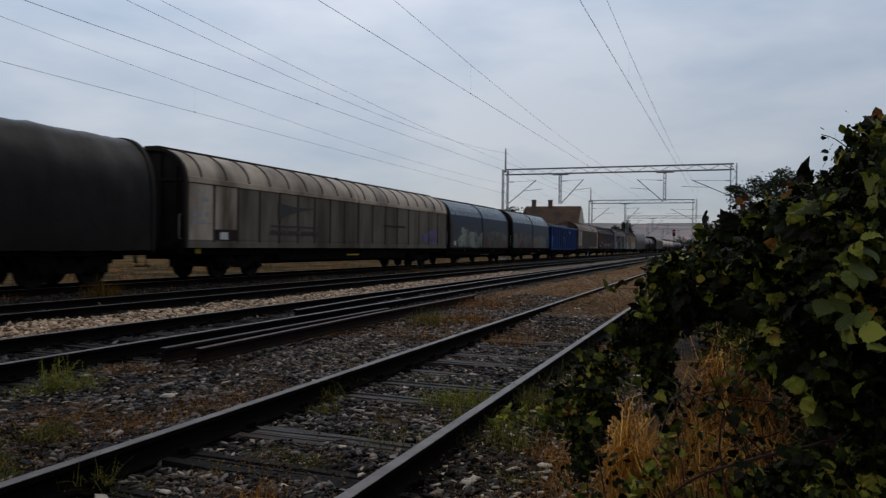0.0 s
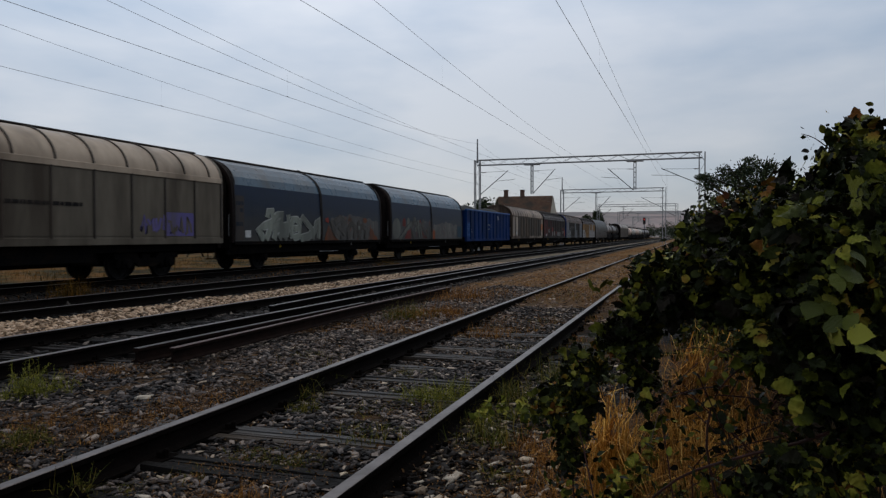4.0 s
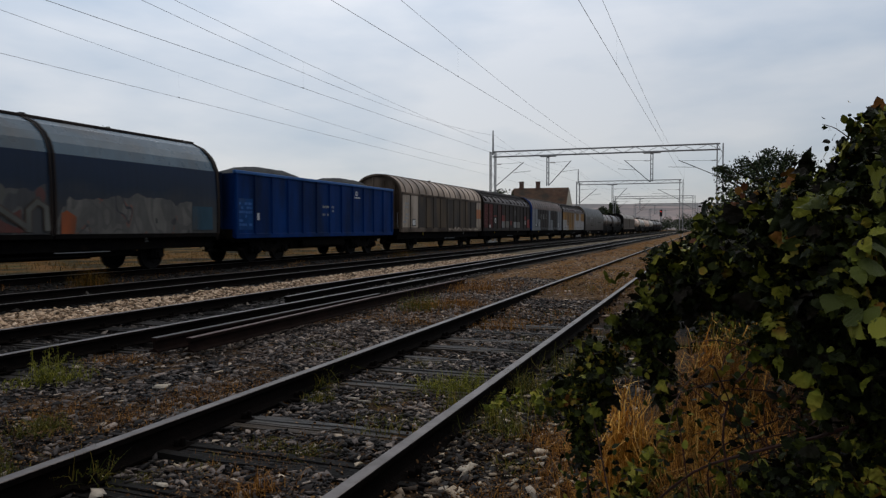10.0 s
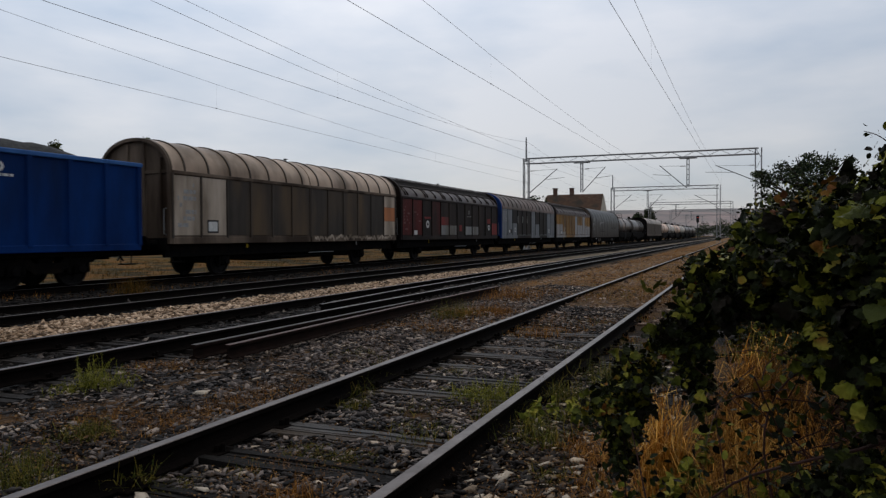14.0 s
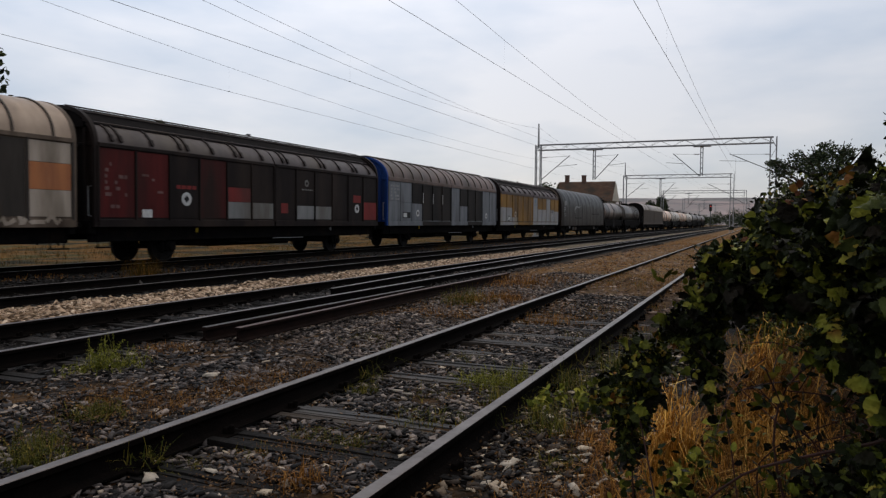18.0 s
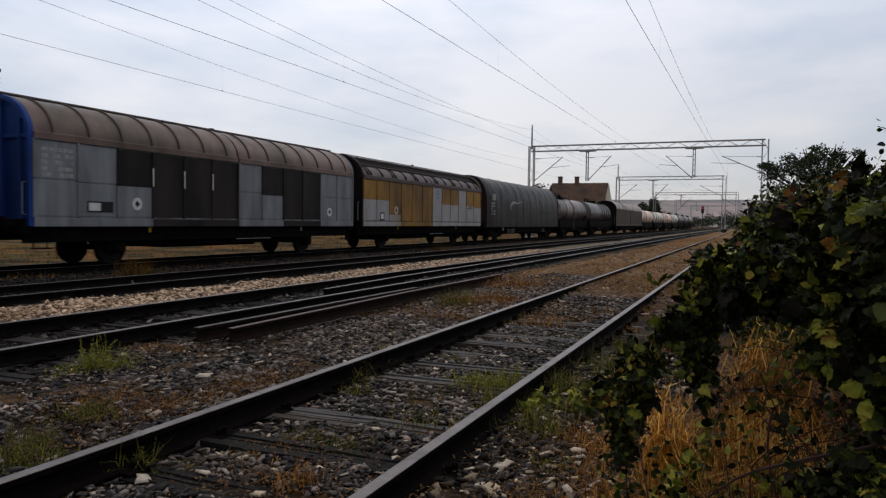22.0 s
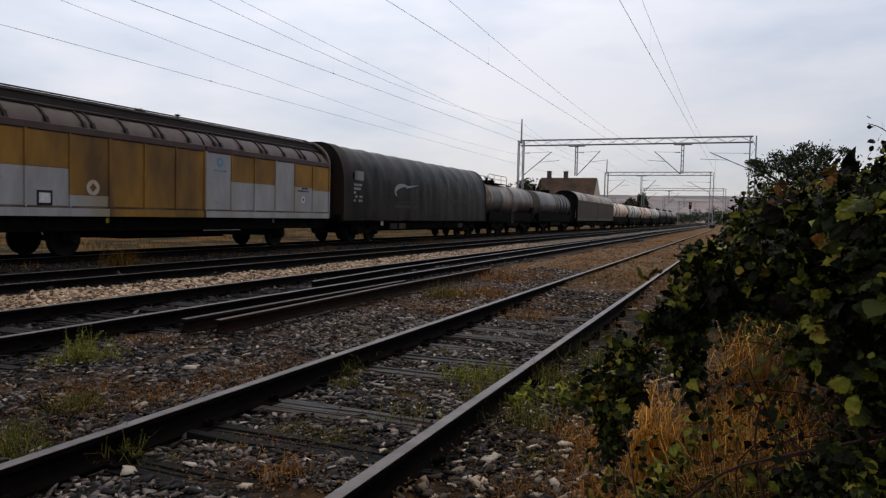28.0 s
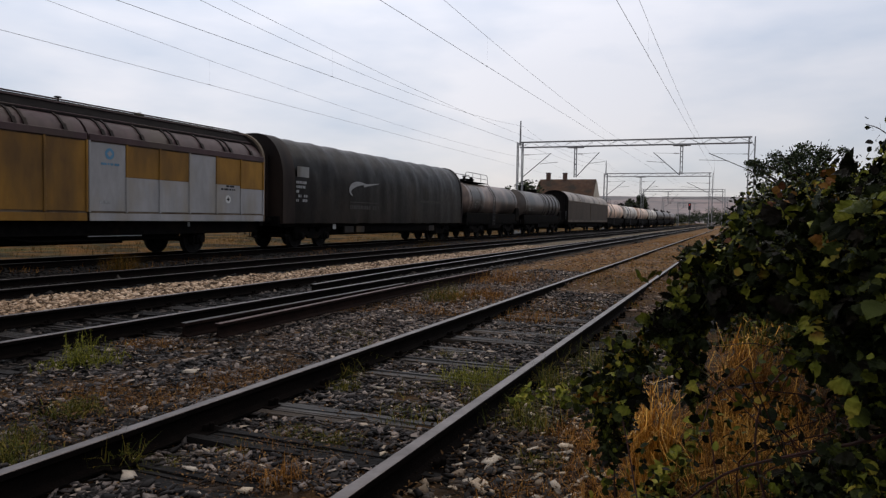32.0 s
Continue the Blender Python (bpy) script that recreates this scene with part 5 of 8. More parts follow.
sprayed_letters(w, -5.0, -0.18, 1.08, 2.36, [
    (0.142, [(0.10, 0.06), (0.02, 0.36), (0.10, 0.46), (0.24, 0.60)]), (0.128, [(0.15, 0.72), (0.16, 0.90), (0.22, 0.94), (0.23, 0.62), (0.17, 0.30), (0.13, 0.06)]),
    (0.128, [(0.21, 0.58), (0.29, 0.80), (0.37, 0.84), (0.36, 0.62), (0.22, 0.42)]), (0.142, [(0.24, 0.06), (0.27, 0.34), (0.36, 0.44), (0.46, 0.50)]),
    (0.114, [(0.46, 0.84), (0.47, 0.60), (0.45, 0.34), (0.40, 0.06)]), (0.142, [(0.31, 0.10), (0.36, 0.24), (0.47, 0.28)]), (0.128, [(0.52, 0.08), (0.51, 0.40), (0.53, 0.70), (0.60, 0.70), (0.66, 0.52)]),
    (0.128, [(0.55, 0.40), (0.66, 0.42), (0.64, 0.18), (0.54, 0.10)]), (0.114, [(0.66, 0.62), (0.69, 0.78), (0.78, 0.56), (0.87, 0.34)]), (0.156, [(0.87, 0.30), (0.80, 0.16), (0.66, 0.08)]),
    (0.128, [(0.86, 0.08), (0.90, 0.36), (0.93, 0.60), (0.985, 0.74), (0.98, 0.40), (0.97, 0.08)])], SPRAY_EDGE, SPRAY_FILL, PXS + 0.003)
SPRAY_B = paint("burnt_orange_spray", (0.150, 0.052, 0.024), (0.095, 0.038, 0.022), dirt=(0.060, 0.045, 0.038), amount=0.45)
GREY_E = paint("dim_brown_spray_outline", (0.048, 0.042, 0.038), (0.034, 0.031, 0.029))
GREY_F = paint("dim_grey_spray_fill", (0.092, 0.086, 0.078), (0.064, 0.060, 0.056), dirt=(0.050, 0.044, 0.040), amount=0.4)
for corners, m in (([(0.02, 0.02), (0.24, 0.02), (0.20, 0.14), (0.15, 0.18), (0.13, 0.34), (0.08, 0.52), (0.05, 0.30)], SPRAY_B), ([(0.82, 0.02), (0.97, 0.02), (0.94, 0.14), (0.89, 0.22), (0.87, 0.40), (0.83, 0.46), (0.80, 0.30)], SPRAY_B),
                   ([(0.04, 0.64), (0.08, 0.60), (0.09, 0.70), (0.07, 0.80), (0.03, 0.74)], SPRAY_R), ([(0.67, 0.68), (0.72, 0.64), (0.76, 0.72), (0.73, 0.84), (0.68, 0.82)], SPRAY_B), ([(0.40, 0.70), (0.45, 0.68), (0.47, 0.80), (0.42, 0.84)], SPRAY_B)):
    sprayed_patch(w, 0.15, 6.2, 1.08, 2.40, corners, m, PXS + 0.003)
sprayed_letters(w, 0.15, 6.2, 1.08, 2.40, [(0.13, [(0.18, 0.62), (0.27, 0.80), (0.36, 0.66), (0.26, 0.42), (0.36, 0.18), (0.28, 0.06)]), (0.12, [(0.42, 0.06), (0.40, 0.40), (0.47, 0.62), (0.54, 0.44), (0.51, 0.10)]),
                                          (0.12, [(0.58, 0.70), (0.62, 0.36), (0.60, 0.06)]), (0.11, [(0.56, 0.34), (0.66, 0.52), (0.74, 0.40), (0.72, 0.08)]), (0.09, [(0.12, 0.70), (0.16, 0.34), (0.22, 0.10)])], GREY_E, GREY_F, PXS + 0.006)
sprayed_disc(w, 3.75, 1.70, 0.10, SPRAY_FILL, PXS + 0.020)
part("plate", MB().box(PXS, PXS + 0.006, -e + 0.70, -e + 1.05, 1.24, 1.50), WHITE_MARK, w, "white plate")
part("grey_panel", MB().box(PXS, PXS + 0.003, -e + 0.10, -e + 0.62, 1.15, 2.75), DULLPANEL, w)
bars(w, -e + 0.15, -e + 0.6, 1.6, 2.6, 4, NAVY, PXS + 0.003, rng, 0.5)

w, e = smooth_wagon("blue-grey smooth-sided covered wagon with grey and red graffiti", -7.45, 5.52,
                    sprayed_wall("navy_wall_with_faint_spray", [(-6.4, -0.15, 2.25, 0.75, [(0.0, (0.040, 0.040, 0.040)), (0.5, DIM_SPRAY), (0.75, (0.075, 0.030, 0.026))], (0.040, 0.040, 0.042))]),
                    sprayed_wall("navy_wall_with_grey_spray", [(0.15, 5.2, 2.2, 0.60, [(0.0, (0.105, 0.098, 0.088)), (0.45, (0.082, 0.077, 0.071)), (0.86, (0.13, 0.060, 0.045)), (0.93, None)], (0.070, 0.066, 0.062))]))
DUST_GREY = paint("dusty_grey_spray", (0.125, 0.127, 0.112), (0.088, 0.089, 0.080), dirt=(0.060, 0.058, 0.054), amount=0.35)
DUST_EDGE = paint("dark_spray_outline", (0.030, 0.031, 0.032), (0.022, 0.022, 0.023))
DULL_RED = paint("dull_red_spray", (0.150, 0.030, 0.026), (0.098, 0.026, 0.022), dirt=(0.060, 0.040, 0.035), amount=0.35)
for corners in ([(0.28, 0.04), (0.46, 0.04), (0.44, 0.46), (0.36, 0.36)], [(0.74, 0.05), (0.90, 0.05), (0.80, 0.22), (0.74, 0.40)], [(0.235, 0.56), (0.30, 0.55), (0.31, 0.78), (0.28, 0.92), (0.24, 0.80)], [(0.82, 0.34), (0.87, 0.26), (0.87, 0.46)], [(0.66, 0.78), (0.70, 0.72), (0.70, 0.90)]):
    sprayed_patch(w, -6.3, -0.1, 1.08, 2.45, corners, DULL_RED, PXS + 0.003)
sprayed_disc(w, -5.72, 1.70, 0.58, DUST_GREY, PXS + 0.005)
for y, z, r in ((-3.98, 2.12, 0.22), (-2.95, 2.18, 0.24), (-1.52, 2.10, 0.21)):
    sprayed_disc(w, y, z, r, DUST_GREY, PXS + 0.005)
sprayed_letters(w, -6.3, -0.1, 1.08, 2.45, [(0.11, [(0.17, 0.04), (0.30, 0.36), (0.46, 0.72)]), (0.09, [(0.44, 0.52), (0.50, 0.70), (0.58, 0.70), (0.61, 0.46)]), (0.09, [(0.45, 0.40), (0.50, 0.20), (0.53, 0.04)]), (0.12, [(0.62, 0.84), (0.64, 0.45), (0.67, 0.04)]),
                                            (0.10, [(0.67, 0.68), (0.70, 0.35), (0.73, 0.04)]), (0.06, [(0.71, 0.66), (0.80, 0.40), (0.91, 0.10)]), (0.07, [(0.90, 0.06), (0.90, 0.44), (0.94, 0.60), (0.98, 0.50), (0.985, 0.08)])], DUST_EDGE, DUST_GREY, PXS + 0.008)
sprayed_disc(w, -2.86, 1.66, 0.13, SPRAY_FILL, PXS + 0.026)
sprayed_disc(w, -2.86, 1.66, 0.05, DUST_EDGE, PXS + 0.029)
sprayed_patch(w, 0.1, 6.1, 1.08, 2.45, [(0.02, 0.02), (0.09, 0.02), (0.10, 0.34), (0.05, 0.46), (0.02, 0.40)], SPRAY_O, PXS + 0.003)
part("blue_patch", MB().box(PXS, PXS + 0.003, e - 1.35, e - 0.35, 1.2, 1.95), BLUE_PATCH, w)

# blue open wagon with a dark load
BLUE = mat("deep_blue_wagon_paint", (0.0020, 0.024, 0.115), (0.0012, 0.013, 0.065), rough=0.6, scale=1.4, bump=0.10, streak=0.3, dirt=(0.004, 0.010, 0.030), dirt_amount=0.4, bump_scale=12, spec=0.05)
BLUE_RIM = mat("pale_blue_rim", (0.030, 0.095, 0.26), (0.02, 0.065, 0.19), rough=0.5, scale=3, bump=0.05, spec=0.1)
BLUE_DIM = mat("worn_blue_board", (0.008, 0.045, 0.150), (0.005, 0.030, 0.105), rough=0.6, scale=3, bump=0.05, dirt=(0.03, 0.05, 0.09), dirt_amount=0.4, spec=0.06)
COAL = mat("dark_scrap_load", (0.050, 0.052, 0.054), (0.022, 0.023, 0.024), rough=0.85, scale=9, bump=0.7, bump_scale=22)


def open_wagon(label, front, back):
    w, e = wagon(label, front, back, "open wagon")
    base, top = 0.93, 3.20
    bogie_gear(w, e, base + 0.1, e - 2.6)
    for s in (-1, 1):
        part("side_wall", MB().box(s * 1.34 - 0.03, s * 1.34 + 0.03, -e, e, base, top, 0.01), BLUE, w)
        part("end_wall", MB().box(-1.32, 1.32, s * e - 0.04, s * e + 0.04, base, top - 0.03, 0.01), BLUE, w)
        part("top_rim", MB().box(s * 1.36 - 0.07, s * 1.36 + 0.07, -e - 0.06, e + 0.06, top - 0.04, top + 0.08, 0.02), BLUE_RIM, w)
        part("bottom_rail", MB().box(s * 1.36 - 0.05, s * 1.36 + 0.05, -e, e, base - 0.04, base + 0.14, 0.015), BLUE, w)
        for x in (-0.8, 0, 0.8):
            part("end_post", MB().box(x - 0.06, x + 0.06, s * e + (0.03 if s > 0 else -0.13), s * e + (0.13 if s > 0 else -0.03), base, top, 0.015), BLUE, w)
        n = 12
        for i in range(n + 1):
            y = -e + 0.05 + (2 * e - 0.1) * i / n
            wd = 0.055
            prof = [(s * 1.36, y - wd - 0.03), (s * 1.43, y - wd), (s * 1.43, y + wd), (s * 1.36, y + wd + 0.03)]
            mb = MB()
            mb.add([(a, b, z) for z in (base + 0.1, top - 0.03) for a, b in prof], [(0, 1, 5, 4), (1, 2, 6, 5), (2, 3, 7, 6), (0, 4, 7, 3), (3, 2, 1, 0), (4, 5, 6, 7)])
            part("side_post", mb, BLUE, w)
    part("floor", MB().box(-1.3, 1.3, -e, e, base - 0.03, base + 0.05), BLUE, w)
    # the load, heaped in two mounds under dark netting
    nx, ny = 14, 60
    v, f = [], []
    for j in range(ny + 1):
        y = -e + 0.1 + (2 * e - 0.2) * j / ny
        u = j / ny
        m = max(math.exp(-(((u - 0.26) / 0.20) ** 4)), math.exp(-(((u - 0.76) / 0.20) ** 4)))
        for i in range(nx + 1):
            x = -1.3 + 2.6 * i / nx
            z = 2.75 + 0.88 * m * (1 - (abs(x) / 1.3) ** 3) + 0.05 * noise.noise(Vector((x * 3, y * 2.2, 1))) + 0.03 * noise.noise(Vector((x * 9, y * 9, 5)))
            v.append((x, y, z))
    f = [(j * (nx + 1) + i, j * (nx + 1) + i + 1, (j + 1) * (nx + 1) + i + 1, (j + 1) * (nx + 1) + i) for j in range(ny) for i in range(nx)]
    part("load", MB().add(v, f), COAL, w, "heaped dark bulk load")
    return w, e


w, e = open_wagon("deep blue open freight wagon heaped with dark load", 6.42, 19.62)
PXB = 1.375
bars(w, 2.2, 2.9, 2.62, 2.72, 1, WHITE_MARK, PXB, rng, 1)
disc(w, 2.55, 2.86, 0.12, PXB, WHITE_MARK, BLUE)
bars(w, -0.6, 0.35, 1.75, 2.25, 3, SPRAY, PXB, rng, 0.65)
part("plate", MB().box(PXB, PXB + 0.006, -e + 1.1, -e + 1.4, 1.55, 1.80), WHITE_MARK, w, "white plate")
part("notice_frame", MB().box(PXB, PXB + 0.004, -e + 0.15, -e + 1.0, 1.2, 2.3), BLUE_DIM, w)
bars(w, -e + 0.2, -e + 0.95, 1.3, 2.2, 6, BLUE_RIM, PXB + 0.004, rng, 0.5)

# black tarpaulin wagons
TARP = mat("black_tarpaulin", (0.0066, 0.0050, 0.0040), (0.0032, 0.0025, 0.0021), rough=0.36, scale=1.6, bump=0.30, dirt=(0.016, 0.012, 0.009), dirt_amount=0.45, bump_scale=5, spec=0.065)


def tarp_wagon(label, front, back, brown=False):
    w, e = wagon(label, front, back, "tarpaulin wagon")
    base, eave, top = 0.98, 2.9, 4.27
    bogie_gear(w, e, base + 0.1, e - 2.6)
    half = [(HALF, base - 0.02), (HALF + 0.01, base + 0.9), (HALF, eave - 0.35)] + [(HALF * math.cos(a) ** 0.8, eave - 0.35 + (top - eave + 0.35) * math.sin(a)) for a in [i * math.pi / 2 / 12 for i in range(1, 12)]] + [(0, top)]
    line = half + [(-x, z) for x, z in half[::-1][1:]]
    m = mat("brown_black_tarpaulin", (0.0095, 0.0070, 0.0062), (0.0050, 0.0040, 0.0036), rough=0.36, scale=1.6, bump=0.32, dirt=(0.017, 0.013, 0.0105), dirt_amount=0.3, bump_scale=5, spec=0.10) if brown else TARP
    hoops = 11
    ny = 88
    v, f = [], []
    L = len(line)
    for j in range(ny + 1):
        y = -e + 0.75 + (2 * e - 0.9) * j / ny
        ph = (y + e) / (2 * e) * hoops
        sag = 0.035 * abs(math.sin(math.pi * ph)) ** 0.7
        for i, (x, z) in enumerate(line):
            up = max(0, min(1, (z - base) / (top - base)))
            d = sag * (0.25 + 0.75 * up) + 0.022 * noise.noise(Vector((x * 1.5, y * 1.8, z * 1.5))) + 0.020 * noise.noise(Vector((x * 4, y * 5, z * 2.5)))
            cx, cz = 0, 2.2
            r = math.hypot(x - cx, z - cz) or 1
            v.append((x - (x - cx) / r * d, y, z - (z - cz) / r * d))
    f = [(j * L + i, j * L + i + 1, (j + 1) * L + i + 1, (j + 1) * L + i) for j in range(ny) for i in range(L - 1)]
    part("tarpaulin", MB().add(v, f), m, w, "wrinkled black tarpaulin stretched over hoops", smooth=True)
    for s in (-1, 1):
        y0, y1 = (-e, -e + 0.78) if s < 0 else (e - 0.16, e)
        hood = MB().strip([(x * 1.012, z + 0.02 * (z > 2)) for x, z in line], y0, y1, -0.05)
        h = part("end_hood", hood, DKBROWN, w, "dark steel end hood")
        y = y0 + 0.03 if s < 0 else y1 - 0.03
        part("end_wall", MB().prism([(x * 0.985, z - 0.02) for x, z in line], y - 0.03, y + 0.03), DKBROWN, h)
        for x in (-0.7, 0, 0.7):
            part("end_post", MB().box(x - 0.06, x + 0.06, y + s * 0.08 - 0.05, y + s * 0.08 + 0.05, base, 3.7 - abs(x) * 0.3, 0.01), DKBROWN, h)
    return w, e


w, e = tarp_wagon("black tarpaulin-covered freight wagon with a pale crescent emblem", 82.62, 101.1)
PXT = HALF + 0.018
part("plate", MB().box(PXT, PXT + 0.006, -e + 0.9, -e + 1.7, 2.72, 3.12), LTGREY, w, "pale grey notice plate")
bars(w, -e + 0.85, -e + 1.6, 1.75, 2.6, 5, GREY_MARK, PXT, rng, 0.65)
cres = MB()
ribbon(cres, [(PXT, -e + 5.2 + 1.05 * math.cos(a) + 0.75, 2.36 + 0.34 * math.sin(a)) for a in [1.25 + i * 0.16 for i in range(17)]], lambda u: 0.02 + 0.10 * math.sin(3.1 * min(u * 1.05, 1)))
part("crescent_emblem", cres, GREY_MARK, w, "pale crescent emblem")
tail = MB()
ribbon(tail, [(PXT + 0.004, -e + 6.1 + 1.5 * u, 2.62 + 0.16 * u) for u in (0, 0.25, 0.5, 0.75, 1.0)], lambda u: 0.055 * (1 - u) + 0.008)
part("emblem_tail", tail, GREY_MARK, w)
part("emblem_line", MB().box(PXT, PXT + 0.004, -e + 4.9, -e + 7.4, 1.86, 1.89), FAINT_MARK, w)
bars(w, -e + 4.9, -e + 7.6, 1.52, 1.80, 1, FAINT_MARK, PXT, rng, 0.95)
bars(w, e - 6.3, e - 2.7, 2.00, 2.2, 1, FAINT_MARK, PXT, rng, 0.95)
part("plate", MB().box(1.15, 1.16, -e + 3.9, -e + 4.15, 0.72, 0.92), WHITE_MARK, w)
for y in (-e + 4.9, -e + 5.9, e - 4.5):
    part("tool_box", MB().box(0.95, 1.17, y, y + 0.75, 0.55, 0.84, 0.02), SLATE_P, w)
w, e = tarp_wagon("brown-black tarpaulin-covered freight wagon", -64.4, -46.1, True)
grime_letters(w, e - 9.2, e - 8.0, 1.2, 2.2, SPRAY_D, PXT, 77)

# tank wagons
def tank_paint(name, c, c2, dirt, amount):
    return mat(name, c, c2, rough=0.40, scale=0.9, bump=0.06, dirt=dirt, dirt_amount=amount, bump_scale=20, spec=0.35)


TANK_G = tank_paint("sooty_grey_tank", (0.27, 0.190, 0.152), (0.105, 0.074, 0.060), dirt=(0.022, 0.016, 0.013), amount=0.65)
TANK_D = tank_paint("dark_sooty_tank", (0.105, 0.082, 0.068), (0.045, 0.036, 0.031), dirt=(0.016, 0.013, 0.012), amount=0.6)
TANK_B = tank_paint("beige_tank", (0.80, 0.56, 0.42), (0.60, 0.41, 0.30), dirt=(0.12, 0.085, 0.065), amount=0.3)
TANK_W = tank_paint("dull_white_tank", (0.75, 0.66, 0.57), (0.50, 0.44, 0.38), dirt=(0.06, 0.05, 0.042), amount=0.42)


def tank_wagon(label, front, back, m, bands=0, walkway=True, turning=True, r=1.18):
    w, e = wagon(label, front, back, "tank wagon")
    bogie_gear(w, e, 1.12, e - 2.4, turning)
    zc = 1.25 + r
    b = MB().lathe([(-e + 0.35, 0.3 * r), (-e + 0.38, 0.6 * r), (-e + 0.48, 0.85 * r), (-e + 0.68, r), (e - 0.68, r), (e - 0.48, 0.85 * r), (e - 0.38, 0.6 * r), (e - 0.35, 0.3 * r)], "y", 32, (0, 0, zc))
    t = part("barrel", b, m, w)
    for s in (-1, 1):
        part("cradle", MB().box(s * 1.12 - 0.06, s * 1.12 + 0.06, -e + 0.2, e - 0.2, 0.95, 1.62, 0.02), UNDER, w)
    part("end_cabinet", MB().box(-1.2, 1.22, e - 1.1, e - 0.25, 1.1, 2.1, 0.04), UNDER, w)
    part("soot_band", MB().lathe([(-0.42, r + 0.002), (-0.40, r + 0.012), (0.40, r + 0.012), (0.42, r + 0.002)], "y", 32, (0, -e + 3.2 if walkway else 0.2, zc)), TANK_D, t, "soot-stained band below the dome")
    for k in range(3):
        y = (-e + 1.2) + (2 * e - 2.4) * k / 2
        part("band", MB().lathe([(-0.07, r + 0.001), (-0.06, r + 0.02), (0.06, r + 0.02), (0.07, r + 0.001)], "y", 32, (0, y, zc)), m, t)
        part("saddle", MB().prism([(-1.1, 1.0), (1.1, 1.0), (0.9, zc - 0.75), (0.4, zc - r + 0.02), (-0.4, zc - r + 0.02), (-0.9, zc - 0.75)], y - 0.2, y + 0.2), UNDER, w)
    for k in range(bands):
        y = 0.5 + (e - 1.6) * k / max(bands - 1, 1)
        part("stiffening_ring", MB().lathe([(-0.05, r), (-0.05, r + 0.06), (0.05, r + 0.06), (0.05, r)], "y", 32, (0, y, zc)), m, t)
    part("dome", MB().lathe([(0, 0.45), (0.22, 0.45), (0.26, 0.5), (0.30, 0.48), (0.34, 0.2)], "z", 18, (0, 0 if not walkway else -e + 3.2, zc + r - 0.06)), UNDER, t)
    valves = MB()
    for dy in (-0.7, 0.6):
        valves.tube([(0.1, -e + 3.2 + dy, zc + r - 0.05), (0.1, -e + 3.2 + dy, zc + r + 0.42)], 0.08, 8).lathe([(0, 0.14), (0.05, 0.14)], "z", 10, (0.1, -e + 3.2 + dy, zc + r + 0.38))
    part("valve", valves, UNDER, t)
    if walkway:
        p = part("walkway", MB().box(-0.65, 0.65, -e + 1.2, -e + 5.6, zc + r + 0.02, zc + r + 0.06), UNDER, w)
        rail = MB()
        for x in (-0.65, 0.65):
            rail.tube([(x, -e + 1.2, zc + r), (x, -e + 1.2, zc + r + 0.5), (x, -e + 1.5, zc + r + 0.62), (x, -e + 5.3, zc + r + 0.62), (x, -e + 5.6, zc + r + 0.5), (x, -e + 5.6, zc + r)], 0.022, 5)
            for y in (-e + 2.6, -e + 4.2):
                rail.tube([(x, y, zc + r), (x, y, zc + r + 0.62)], 0.018, 5)
            rail.tube([(x, -e + 1.2, zc + r + 0.32), (x, -e + 5.6, zc + r + 0.32)], 0.015, 5)
        part("guard_rail", rail, DARKSTEEL, p)
        lad = MB()
        for dy in (-0.2, 0.2):
            lad.tube([(1.25, -e + 5.4 + dy, 0.8), (1.25, -e + 5.4 + dy, zc + 0.3), (0.66, -e + 5.4 + dy, zc + r + 0.05)], 0.02, 5)
        for k in range(9):
            lad.tube([(1.25, -e + 5.2, 0.9 + 0.24 * k), (1.25, -e + 5.6, 0.9 + 0.24 * k)], 0.014, 4)
        part("ladder", lad, DARKSTEEL, w)
    bars(w, -e + 1.6, -e + 3.2, 1.9, 2.4, 3, LTGREY, r + 0.02, random.Random(int(front)), 0.6)
    return w, e


tank_wagon("sooty grey tank wagon with a railed top walkway", 102.3, 114.2, TANK_G)
tank_wagon("dark sooty tank wagon with stiffening rings", 115.4, 128.6, TANK_D, bands=5, walkway=False)
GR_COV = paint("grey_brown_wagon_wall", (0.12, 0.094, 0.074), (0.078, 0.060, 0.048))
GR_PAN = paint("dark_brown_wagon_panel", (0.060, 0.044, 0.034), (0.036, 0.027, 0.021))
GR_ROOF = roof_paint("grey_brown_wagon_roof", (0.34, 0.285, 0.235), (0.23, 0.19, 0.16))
sliding_wall_wagon("grey-brown covered bogie wagon with dark panels and a smooth roof", 130.6, 153.9, [[FULL(GR_PAN)] * 1, [FULL(GR_PAN)] * 1], GR_ROOF, GR_COV, TOPROOF, ribs=1, bogies=True)
tank_wagon("beige tank wagon with sooty ends", 155.1, 170.2, TANK_B)
tank_wagon("dull white tank wagon with sooty streaks", 171.5, 186.5, TANK_W, turning=False)
tank_wagon("beige tank wagon with a walkway", 187.8, 202.8, TANK_B, turning=False)
tank_wagon("dull white tank wagon with a walkway", 204.1, 219.0, TANK_W, turning=False)
tank_wagon("dark sooty plain tank wagon", 220.3, 235.3, TANK_D, turning=False, walkway=False)
tank_wagon("dark sooty plain tank wagon", 236.6, 251.6, TANK_D, turning=False, walkway=False)
tank_wagon("sooty grey plain tank wagon", 252.9, 267.5, TANK_G, turning=False, walkway=False)

